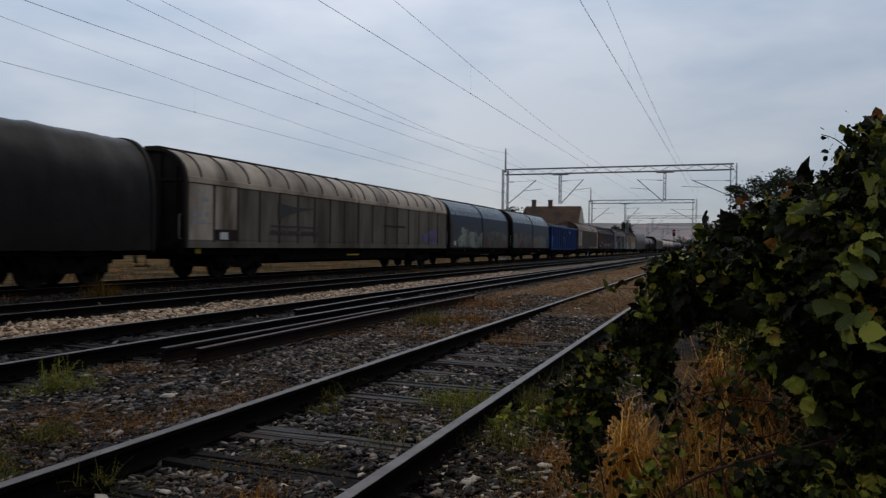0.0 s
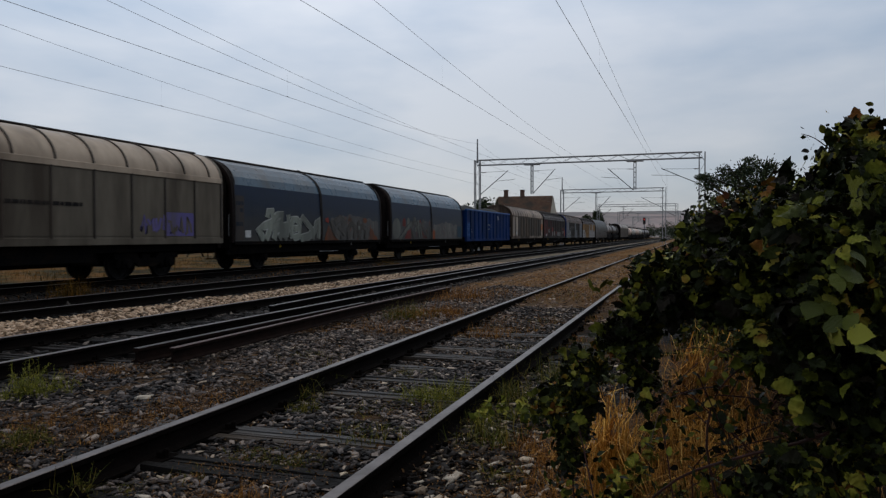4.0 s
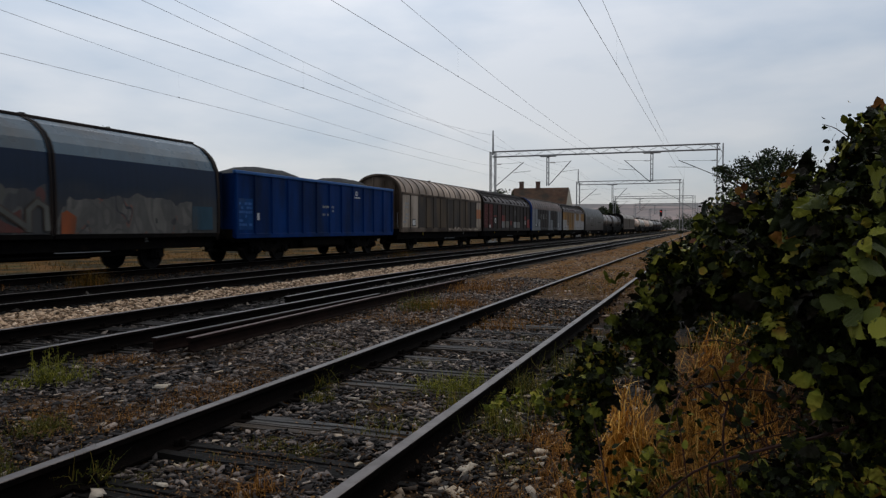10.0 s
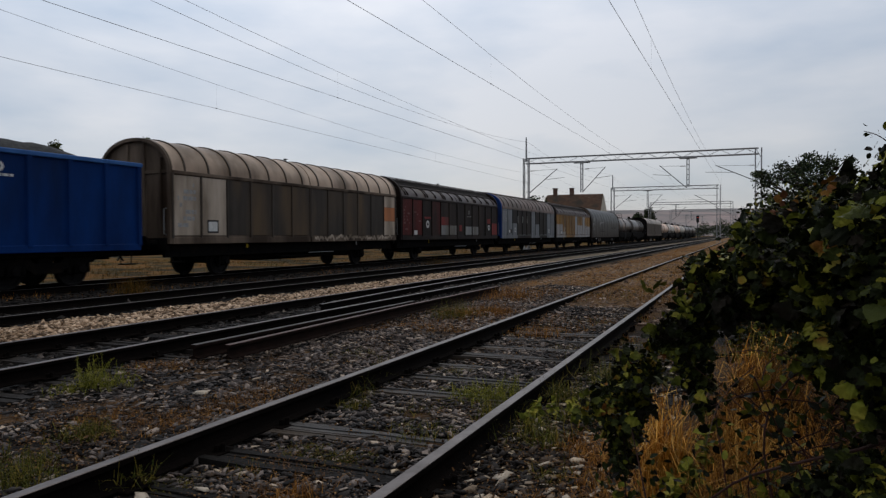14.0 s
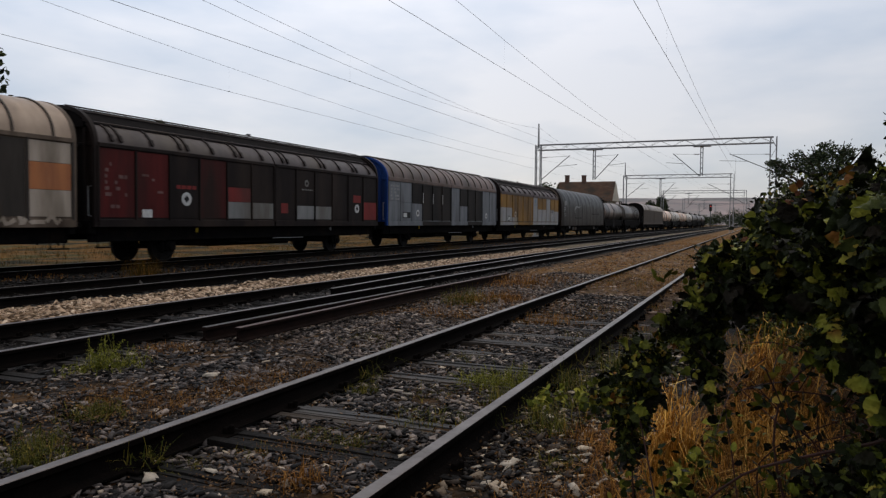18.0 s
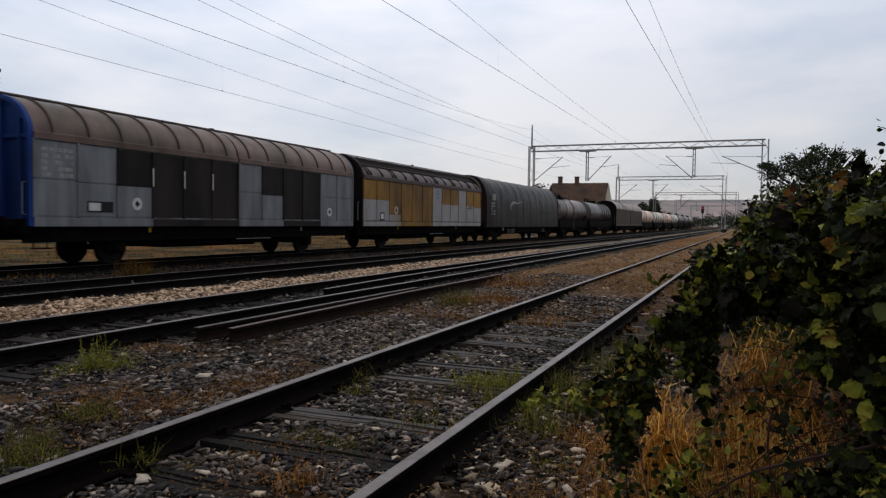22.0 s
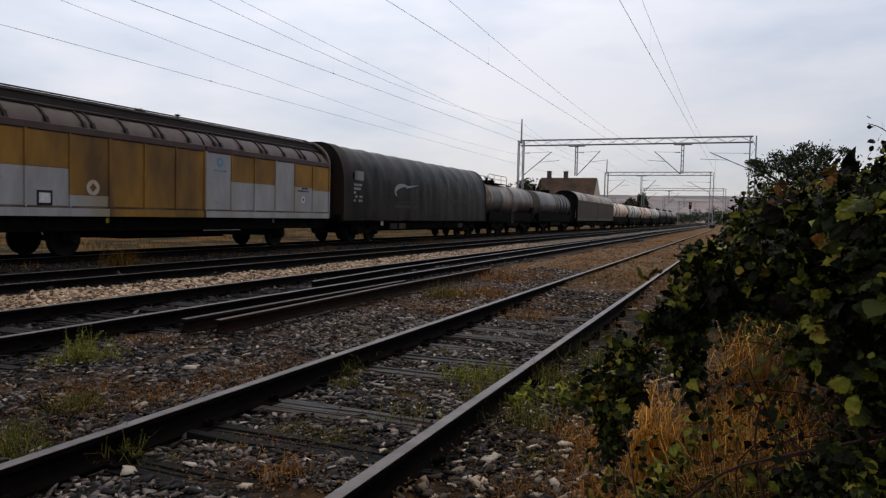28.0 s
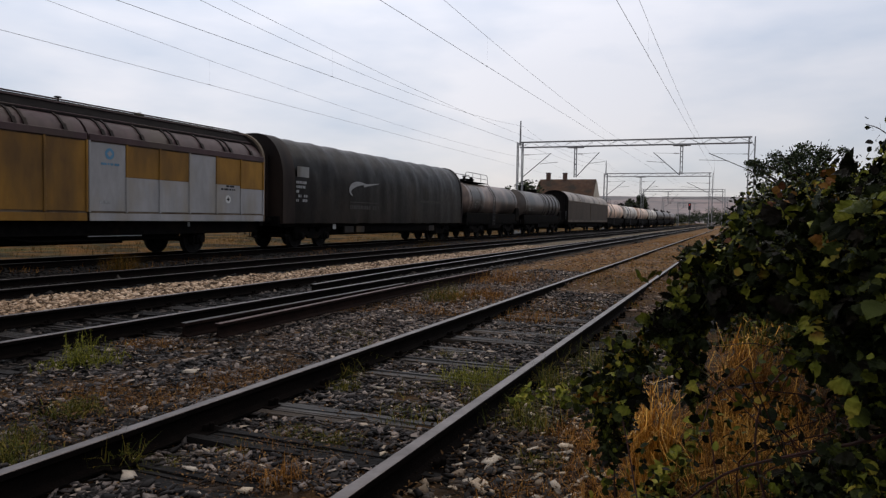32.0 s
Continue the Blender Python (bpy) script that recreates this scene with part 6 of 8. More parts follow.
# ---- distance: hills, house, trees ----
def hill_height(x, y):
    return 55 * max(0, math.sin(min(max((y - 700) / 900, 0), 1) * 1.57)) * (0.78 + 0.35 * noise.noise(Vector((x / 420, y / 900, 2))) + 0.06 * noise.noise(Vector((x / 90, y / 120, 7))))


# distance haze is mixed into the hill's colours, which are paled and greyed
HILL = mat("hazy_hill_fields", (0.33, 0.25, 0.235), (0.13, 0.135, 0.135), rough=0.95, scale=0.011, bump=0, dirt=(0.20, 0.19, 0.185), dirt_amount=0.5, stretch=(1, 1, 3.5))
mb = MB()
hx = [-2600 + 80 * i for i in range(61)]
hy = [700 + 60 * i for i in range(20)]
mb.add([(x, y, hill_height(x, y) - 1.2) for y in hy for x in hx], [(j * 61 + i, j * 61 + i + 1, (j + 1) * 61 + i + 1, (j + 1) * 61 + i) for j in range(19) for i in range(60)])
solid("hill", mb, HILL, "low hazy hills with pale fields on the horizon", "hill", kind="structure")

ROOF_T = mat("brown_roof_tiles", (0.140, 0.083, 0.056), (0.088, 0.053, 0.037), rough=0.85, scale=1.2, bump=0.4, dirt=(0.06, 0.05, 0.04), bump_scale=5)
PLASTER = mat("cream_house_plaster", (0.42, 0.38, 0.31), (0.33, 0.30, 0.25), rough=0.9, scale=0.8, bump=0.1)
BRICK = mat("dark_chimney_brick", (0.11, 0.065, 0.05), (0.07, 0.045, 0.035), rough=0.9, scale=6, bump=0.3)
GLASS = mat("dark_window_glass", (0.02, 0.022, 0.025), rough=0.12, scale=2, bump=0)


def house():
    h = thing("house", "cream plastered house with brown tiled roof and two chimneys", "house", at=(-30.6, 139, 0), turn=1)
    part("wall", MB().box(-5.6, 5.0, -4.0, 4.0, -0.4, 5.5, 0.02), PLASTER, h)
    roof = MB()
    roof.add([(-6.0, -4.6, 5.2), (5.6, -4.6, 5.2), (5.6, 4.6, 5.2), (-6.0, 4.6, 5.2), (-5.5, 0, 9.05), (5.45, 0, 9.05)], [(0, 1, 5, 4), (1, 2, 5), (2, 3, 4, 5), (3, 0, 4), (3, 2, 1, 0)])
    r = part("roof", roof, ROOF_T, h, smooth=False)
    for x in (-5.78, 5.52):
        part("gable", MB().add([(x - 0.06, -4.0, 5.2), (x - 0.06, 4.0, 5.2), (x - 0.06, 0, 8.75), (x + 0.1, -4.0, 5.2), (x + 0.1, 4.0, 5.2), (x + 0.1, 0, 8.75)], [(0, 1, 2), (5, 4, 3), (0, 2, 5, 3), (1, 4, 5, 2), (0, 3, 4, 1)]), PLASTER, h)
    for k in range(17):
        z = 5.3 + 3.6 * k / 17
        u = (z - 5.2) / 3.85
        part("tile_course", MB().box(-6.0 + 0.5 * u, 5.6 - 0.15 * u, -4.66 + 4.6 * u, -4.56 + 4.6 * u, z - 0.02, z + 0.05), ROOF_T, r)
    for x, t in ((-3.9, 10.2), (-0.6, 10.15)):
        c = part("chimney", MB().box(x - 0.38, x + 0.38, -0.4, 0.4, 8.2, t, 0.02), BRICK, r)
        part("chimney_cap", MB().box(x - 0.46, x + 0.46, -0.48, 0.48, t, t + 0.14, 0.02), BRICK, c)
    for x in (-3.6, -0.4, 2.8):
        w = part("window", MB().box(x - 0.6, x + 0.6, -4.05, -3.98, 2.9, 4.3), PLASTER, h)
        part("pane", MB().box(x - 0.5, x + 0.5, -4.07, -4.04, 3.0, 4.2), GLASS, w)


house()


def ramp_leaf(name, stops, source="island", rough=0.5, spec=0.06, relief=0.3, drift=0.0):
    """Foliage whose leaves differ in tone from one to the next; drift: how far the tone also drifts from branch to branch."""
    m = bpy.data.materials.new(name)
    m.use_nodes = True
    nt = m.node_tree
    b = nt.nodes["Principled BSDF"]
    b.inputs["Roughness"].default_value = rough
    b.inputs["Specular IOR Level"].default_value = spec
    info = nt.nodes.new("ShaderNodeNewGeometry" if source == "island" else "ShaderNodeObjectInfo")
    r = nt.nodes.new("ShaderNodeValToRGB")
    r.color_ramp.elements[0].position, r.color_ramp.elements[0].color = stops[0][0], (*stops[0][1], 1)
    r.color_ramp.elements[1].position, r.color_ramp.elements[1].color = stops[-1][0], (*stops[-1][1], 1)
    for p, c in stops[1:-1]:
        r.color_ramp.elements.new(p).color = (*c, 1)
    tc = nt.nodes.new("ShaderNodeTexCoord")
    tone = info.outputs["Random Per Island" if source == "island" else "Random"]
    if drift:
        slow = nt.nodes.new("ShaderNodeTexNoise")
        slow.inputs["Scale"].default_value, slow.inputs["Detail"].default_value = 5.5, 2
        nt.links.new(tc.outputs["Object"], slow.inputs["Vector"])
        span = nt.nodes.new("ShaderNodeMapRange")
        span.inputs["From Min"].default_value, span.inputs["From Max"].default_value = 0.32, 0.68
        span.inputs["To Max"].default_value = drift
        nt.links.new(slow.outputs["Fac"], span.inputs[0])
        sum_up = nt.nodes.new("ShaderNodeMath")
        sum_up.operation, sum_up.inputs[1].default_value = "MULTIPLY_ADD", 1 - drift
        nt.links.new(tone, sum_up.inputs[0])
        nt.links.new(span.outputs[0], sum_up.inputs[2])
        tone = sum_up.outputs[0]
    nt.links.new(tone, r.inputs[0])
    n = nt.nodes.new("ShaderNodeTexNoise")
    n.inputs["Scale"].default_value, n.inputs["Detail"].default_value = 85, 5
    nt.links.new(tc.outputs["Object"], n.inputs["Vector"])
    v = nt.nodes.new("ShaderNodeMapRange")
    v.inputs["To Min"].default_value, v.inputs["To Max"].default_value = 0.35, 1.65
    nt.links.new(n.outputs["Fac"], v.inputs[0])
    hsv = nt.nodes.new("ShaderNodeHueSaturation")
    nt.links.new(v.outputs[0], hsv.inputs["Value"])
    nt.links.new(r.outputs[0], hsv.inputs["Color"])
    nt.links.new(hsv.outputs[0], b.inputs["Base Color"])
    bp = nt.nodes.new("ShaderNodeBump")
    bp.inputs["Strength"].default_value, bp.inputs["Distance"].default_value = relief, 0.004
    nt.links.new(n.outputs["Fac"], bp.inputs["Height"])
    nt.links.new(bp.outputs[0], b.inputs["Normal"])
    return m


BRAMBLE_STOPS = ((0.0, (0.0040, 0.0040, 0.0022)), (0.20, (0.010, 0.0075, 0.0048)), (0.34, (0.0075, 0.0095, 0.0034)), (0.54, (0.015, 0.0195, 0.0055)), (0.67, (0.040, 0.047, 0.0085)), (0.76, (0.115, 0.122, 0.014)), (0.84, (0.21, 0.185, 0.026)), (0.92, (0.17, 0.075, 0.015)), (1.0, (0.10, 0.026, 0.010)))
YELLOW_STOPS = ((0.0, (0.040, 0.050, 0.007)), (0.4, (0.105, 0.120, 0.012)), (0.75, (0.20, 0.20, 0.020)), (1.0, (0.29, 0.26, 0.042)))
BRAMBLE = ramp_leaf("bramble_leaf", BRAMBLE_STOPS, rough=0.45, spec=0.05, relief=1.0, drift=0.36)
YELLOW_ONE = ramp_leaf("yellow_green_bramble_leaf", YELLOW_STOPS, "object", 0.42, 0.2, 0.5)
TURNED = ramp_leaf("turned_bramble_leaf", ((0.0, (0.05, 0.016, 0.006)), (0.5, (0.12, 0.045, 0.012)), (1.0, (0.20, 0.10, 0.02))), "object")
TREELEAF = ramp_leaf("dark_tree_leaf", ((0.0, (0.014, 0.022, 0.013)), (0.6, (0.034, 0.046, 0.022)), (1.0, (0.075, 0.088, 0.034))))
POPLAR = ramp_leaf("poplar_leaf", ((0.0, (0.025, 0.035, 0.016)), (0.6, (0.05, 0.062, 0.024)), (1.0, (0.10, 0.10, 0.035))))
STRAW = ramp_leaf("dry_straw", ((0.0, (0.20, 0.080, 0.010)), (0.35, (0.46, 0.205, 0.028)), (0.75, (0.66, 0.34, 0.060)), (1.0, (0.78, 0.52, 0.17))), rough=0.8, spec=0.08)
RUSSET = ramp_leaf("russet_dry_grass", ((0.0, (0.062, 0.025, 0.007)), (0.5, (0.20, 0.082, 0.018)), (1.0, (0.36, 0.18, 0.045))), rough=0.8, spec=0.05)
FIELD = ramp_leaf("ochre_field_grass", ((0.0, (0.014, 0.013, 0.003)), (0.5, (0.060, 0.038, 0.006)), (1.0, (0.170, 0.075, 0.011))), rough=0.8)
GREEN = ramp_leaf("fresh_grass", ((0.0, (0.055, 0.066, 0.008)), (0.5, (0.145, 0.150, 0.018)), (1.0, (0.29, 0.25, 0.040))), rough=0.6)
DULLGREEN = ramp_leaf("dull_weed", ((0.0, (0.026, 0.036, 0.006)), (0.6, (0.080, 0.078, 0.012)), (1.0, (0.19, 0.135, 0.026))), rough=0.65)
BARK = mat("dark_bark", (0.045, 0.034, 0.026), (0.022, 0.017, 0.014), rough=0.9, scale=8, bump=0.5)
CANE = mat("red_brown_bramble_cane", (0.060, 0.022, 0.018), (0.030, 0.016, 0.012), rough=0.6, scale=10, bump=0.2)


def turns(n, rs, up=0.6):
    """n random turns as 3x3 arrays, whose third axis leans upward by up (0: any way, 1: straight up)."""
    nrm = rs.normal(size=(n, 3)) * (1 - up)
    nrm[:, 2] += up
    nrm /= np.linalg.norm(nrm, axis=1, keepdims=True)
    a = rs.normal(size=(n, 3))
    a -= (a * nrm).sum(1, keepdims=True) * nrm
    a /= np.linalg.norm(a, axis=1, keepdims=True)
    return np.stack([a, np.cross(nrm, a), nrm], 2)


def leaf_shape(serrate=True, skip=1, wide=1.0):
    """An ovate leaflet one long, folded along its midrib and drooping, as corners and triangles."""
    out = [(0.0, 0.04), (0.10, 0.21), (0.15, 0.18), (0.27, 0.33), (0.33, 0.29), (0.48, 0.36), (0.54, 0.30), (0.68, 0.28), (0.74, 0.21), (0.86, 0.15), (0.90, 0.09)] if serrate else [(0.0, 0.03), (0.35, 0.30), (0.75, 0.2)]
    out = [(x, w * wide) for x, w in out[::skip]]
    mid = [(x, 0, -0.26 * x * x) for x, _ in out] + [(1.0, 0, -0.3)]
    v = list(mid)
    f = []
    m = len(mid)
    for s in (-1, 1):
        o = len(v)
        v += [(x, s * w, 0.34 * w - 0.75 * w * w - 0.26 * x * x) for x, w in out]
        for i in range(len(out) - 1):
            a, b, c, d = i, i + 1, o + i + 1, o + i
            f += [(a, b, c), (a, c, d)] if s < 0 else [(c, b, a), (d, c, a)]
        f.append((len(out) - 1, m - 1, o + len(out) - 1) if s < 0 else (o + len(out) - 1, m - 1, len(out) - 1))
    return np.array(v), np.array(f)


def scatter(shape, places, mats3, sizes):
    """One mesh's arrays of many turned and sized copies of a shape."""
    v, f = shape
    n = len(places)
    verts = np.einsum("nij,kj->nki", mats3, v) * sizes[:, None, None] + places[:, None, :]
    faces = f[None] + (np.arange(n) * len(v))[:, None, None]
    return verts.reshape(-1, 3), faces.reshape(-1, 3)


def blob_points(blobs, n, rs, shell=0.55):
    """n points in the outer parts of ellipsoids (x, y, z, rx, ry, rz, share)."""
    w = np.array([b[6] for b in blobs], float)
    pick = rs.choice(len(blobs), n, p=w / w.sum())
    d = rs.normal(size=(n, 3))
    d /= np.linalg.norm(d, axis=1, keepdims=True)
    r = shell + (1 - shell) * rs.random((n, 1)) ** 0.6
    r *= 1 + 0.22 * rs.normal(size=(n, 1)).clip(-1.5, 0.9)
    b = np.array(blobs)[pick]
    return b[:, :3] + d * r * b[:, 3:6], d


def blades(places, lengths, rs, width=0.005, lean=0.5, curl=0.5, facing=None):
    """Curved grass blades: four-cornered strips, three to a blade, as arrays."""
    n = len(places)
    az = rs.random(n) * 6.28318
    ln = np.abs(rs.normal(size=n)) * lean
    out = np.stack([np.cos(az), np.sin(az), np.zeros(n)], 1)
    side = np.stack([-np.sin(az), np.cos(az), np.zeros(n)], 1)
    rows = []
    for k in range(4):
        u = k / 3
        th = ln + curl * u * u * rs.random(n)
        p = places + out * (np.sin(th) * lengths * u)[:, None] + np.array([0, 0, 1]) * (np.cos(th) * lengths * u)[:, None]
        w = width * (1 - 0.85 * u)
        rows += [p - side * w / 2, p + side * w / 2]
    verts = np.stack(rows, 1)
    f = np.array([(0, 1, 3, 2), (2, 3, 5, 4), (4, 5, 7, 6)])
    faces = f[None] + (np.arange(n) * 8)[:, None, None]
    return verts.reshape(-1, 3), faces.reshape(-1, 4)


def ground_z(pts):
    return np.array([ground_height(x, y) for x, y in pts])


LEAF, SIMPLE = leaf_shape(), leaf_shape(False)
MID = leaf_shape(True, 1, 1.10)


def tree(name, label, at, blobs, trunk_h, n, size, m, seed, category="tree", limbs=9, trunk_r=0.12):
    """A tapered trunk with limbs, and a crown of many small leaves in uneven clumps."""
    rs = np.random.RandomState(seed)
    t = thing(name, label, category, at=at)
    tr = MB().tube([(0, 0, -0.2), (0.03, 0.02, trunk_h * 0.5), (-0.02, 0.05, trunk_h)], trunk_r, 8, trunk_r * 0.5)
    trunk = part("trunk", tr, BARK, t)
    for k in range(limbs):
        b = blobs[k % len(blobs)]
        tip = Vector(b[:3]) + Vector(rs.normal(size=3) * 0.5 * np.array(b[3:6]))
        base = Vector((0, 0, trunk_h * (0.5 + 0.45 * rs.random())))
        part("limb", MB().tube([base, base.lerp(tip, 0.5) + Vector((0, 0, 0.08)), tip], trunk_r * 0.35, 5, trunk_r * 0.08), BARK, trunk)
    p, d = blob_points(blobs, n, rs, 0.35)
    clump = np.array([noise.noise(Vector(q * 2.2 / max(b[3] for b in blobs))) for q in p])
    p = p[clump > -0.12]
    v, f = scatter(SIMPLE, p, turns(len(p), rs, 0.35), size * (0.6 + 0.8 * rs.random(len(p))))
    tagged(part("crown", from_arrays("crown", v, f, m), m, t), kind="stuff")
    return t


tree("tree", "dark small-leaved tree rising above the bramble hedge", (1.75, 22, 0),
     [(-0.2, 0, 2.72, 0.85, 0.7, 0.45, 3), (-1.0, 0.1, 2.66, 0.50, 0.5, 0.28, 1.3), (0.55, 0, 2.85, 0.50, 0.5, 0.30, 1.4), (0.05, 0, 3.13, 0.60, 0.5, 0.24, 1.6), (-0.55, 0, 3.0, 0.5, 0.5, 0.22, 1.2), (-0.3, 0, 2.2, 1.1, 0.7, 0.4, 2), (0.75, 0.1, 3.15, 0.30, 0.3, 0.12, 0.5), (-1.35, 0, 2.85, 0.25, 0.3, 0.10, 0.35), (-0.35, 0, 3.30, 0.3, 0.3, 0.09, 0.35), (0.25, 0, 3.38, 0.3, 0.3, 0.09, 0.35)],
     2.4, 13000, 0.060, TREELEAF, 3, limbs=26)
for k, (x, y, h) in enumerate(((-75.2, 60, 12.7), (-77.8, 60.5, 12.2), (-60.9, 60, 12.2), (-62.2, 60.4, 11.7), (-59.4, 60.6, 10.2))):
    tree("poplar_tree", "narrow upright poplar tree with thin foliage", (x, y, 0), [(0, 0, h * 0.60, 1.0, 1.0, h * 0.33, 2), (0.1, 0, h * 0.83, 0.75, 0.75, h * 0.15, 3), (-0.4, 0.1, h * 0.76, 0.5, 0.5, h * 0.14, 1.2)],
         h * 0.85, 3000, 0.36, POPLAR, 20 + k, limbs=6, trunk_r=0.2)
tree("tree", "broad dark green tree behind the train", (-61.6, 40, 0), [(0, 0, 12, 2.6, 2.6, 3.2, 3), (0.8, 0, 15.0, 1.6, 1.6, 1.8, 1), (-1.4, 0, 9.5, 2.0, 2, 2, 1)], 11, 2400, 0.55, TREELEAF, 30, trunk_r=0.3)
for k, (x, y, h, r) in enumerate(((-34.2, 123, 7.9, 2.4), (-38.2, 125, 6.8, 2.2), (-22.5, 190, 8.0, 1.3), (-25.5, 191, 6.8, 1.3), (-64.6, 70, 10.6, 1.2))):
    tree("tree", "dark green leafy tree beyond the tracks", (x, y, 0), [(0, 0, h * 0.62, r, r, h * 0.36, 3), (r * 0.5, 0, h * 0.5, r * 0.7, r * 0.7, h * 0.25, 1), (-r * 0.5, 0, h * 0.75, r * 0.5, r * 0.5, h * 0.2, 1)], h * 0.7, 5200, 0.42, TREELEAF, 40 + k, trunk_r=0.2)
for k, (x, y, h, r) in enumerate(((-9.5, 330, 7.5, 3.6), (-3.5, 300, 6.0, 4.0), (6.0, 240, 4.5, 4.5), (-17.0, 345, 6.5, 3.0), (-24.0, 360, 5.0, 4.0), (3.0, 150, 3.6, 3.0), (2.6, 100, 3.2, 2.0), (2.2, 60, 2.7, 1.3))):
    tree("shrub", "dense green shrub beside the tracks", (x, y, 0), [(0, 0, h * 0.5, r, r, h * 0.5, 3), (r * 0.6, 0, h * 0.4, r * 0.7, r, h * 0.4, 1), (-r * 0.6, 0, h * 0.35, r * 0.7, r, h * 0.35, 1)], h * 0.5, 5200, 0.08 * r + 0.07, TREELEAF if y > 200 else DULLGREEN, 60 + k, "shrub", trunk_r=0.08)

# catenary mast pair behind the train, and a light signal down the line
mb = MB()
lattice(mb, (-59.7, 70, -0.3), (-59.7, 70, 11.7), (0.55, 0, 0), 1.2, 0.07)
mb.tube([(-59.7, 70, 10.1), (-61.0, 70, 10.1)], 0.05, 5)
solid("lattice_mast", mb, STEEL, "slim grey lattice mast rising behind the train", "mast")
sig = thing("light_signal", "dark railway light signal showing a red light", "signal", at=(-11.35, 200, 0))
part("post", MB().tube([(0, 0, -0.3), (0, 0, 5.2)], 0.10, 8), DARKSTEEL, sig)
part("signal_head", MB().box(-0.35, 0.35, -0.15, 0.15, 4.3, 6.1, 0.05), BLACK, sig)
part("sign_plate", MB().box(-0.22, 0.22, -0.05, 0.03, 3.4, 4.1, 0.01), WHITE_MARK, sig)
lamp = bpy.data.materials.new("red_signal_light")
lamp.use_nodes = True
lamp.node_tree.nodes["Principled BSDF"].inputs["Base Color"].default_value = (0.5, 0.02, 0.02, 1)
lamp.node_tree.nodes["Principled BSDF"].inputs["Emission Color"].default_value = (1, 0.06, 0.05, 1)
lamp.node_tree.nodes["Principled BSDF"].inputs["Emission Strength"].default_value = 1.2
part("red_lens", MB().lathe([(-0.02, 0.13), (0.02, 0.13)], "y", 14, (0, -0.18, 5.6)), lamp, sig)


# ---- the bramble hedge ----
def bank_height(x, y):
    """The grassy bank that the brambles grow on."""
    s = 0.48 * smooth_step((x + 0.62) / 0.6) + 0.14 * min(max(x, 0), 1)
    z = -0.16 + s * (0.78 * smooth_step((y - 1.7) / 0.9) + 0.5 * smooth_step((y - 2.9) / 0.9)) * (1 - 0.8 * smooth_step((y - 4.2) / 1.2))
    z -= 0.9 * smooth_step((x - 1.5) / 1.2) + 0.25 * smooth_step((y - 5.0) / 1.0)
    return z + 0.03 * noise.noise(Vector((x * 4, y * 4, 9))) + 0.012 * noise.noise(Vector((x * 15, y * 15, 3)))


THATCH = mat("matted_dead_grass", (0.070, 0.037, 0.012), (0.020, 0.012, 0.006), rough=0.95, scale=14, bump=0.8, dirt=(0.012, 0.009, 0.006), dirt_amount=0.7, bump_scale=60)
bx = [-0.75 + 0.06 * i for i in range(60)]
by = [1.5 + 0.07 * i for i in range(68)]
mb = MB()
mb.add([(x, y, bank_height(x, y)) for y in by for x in bx], [(j * 60 + i, j * 60 + i + 1, (j + 1) * 60 + i + 1, (j + 1) * 60 + i) for j in range(67) for i in range(59)])
solid("grass_bank", mb, THATCH, "low bank of matted dead grass and soil", "bank", kind="structure")


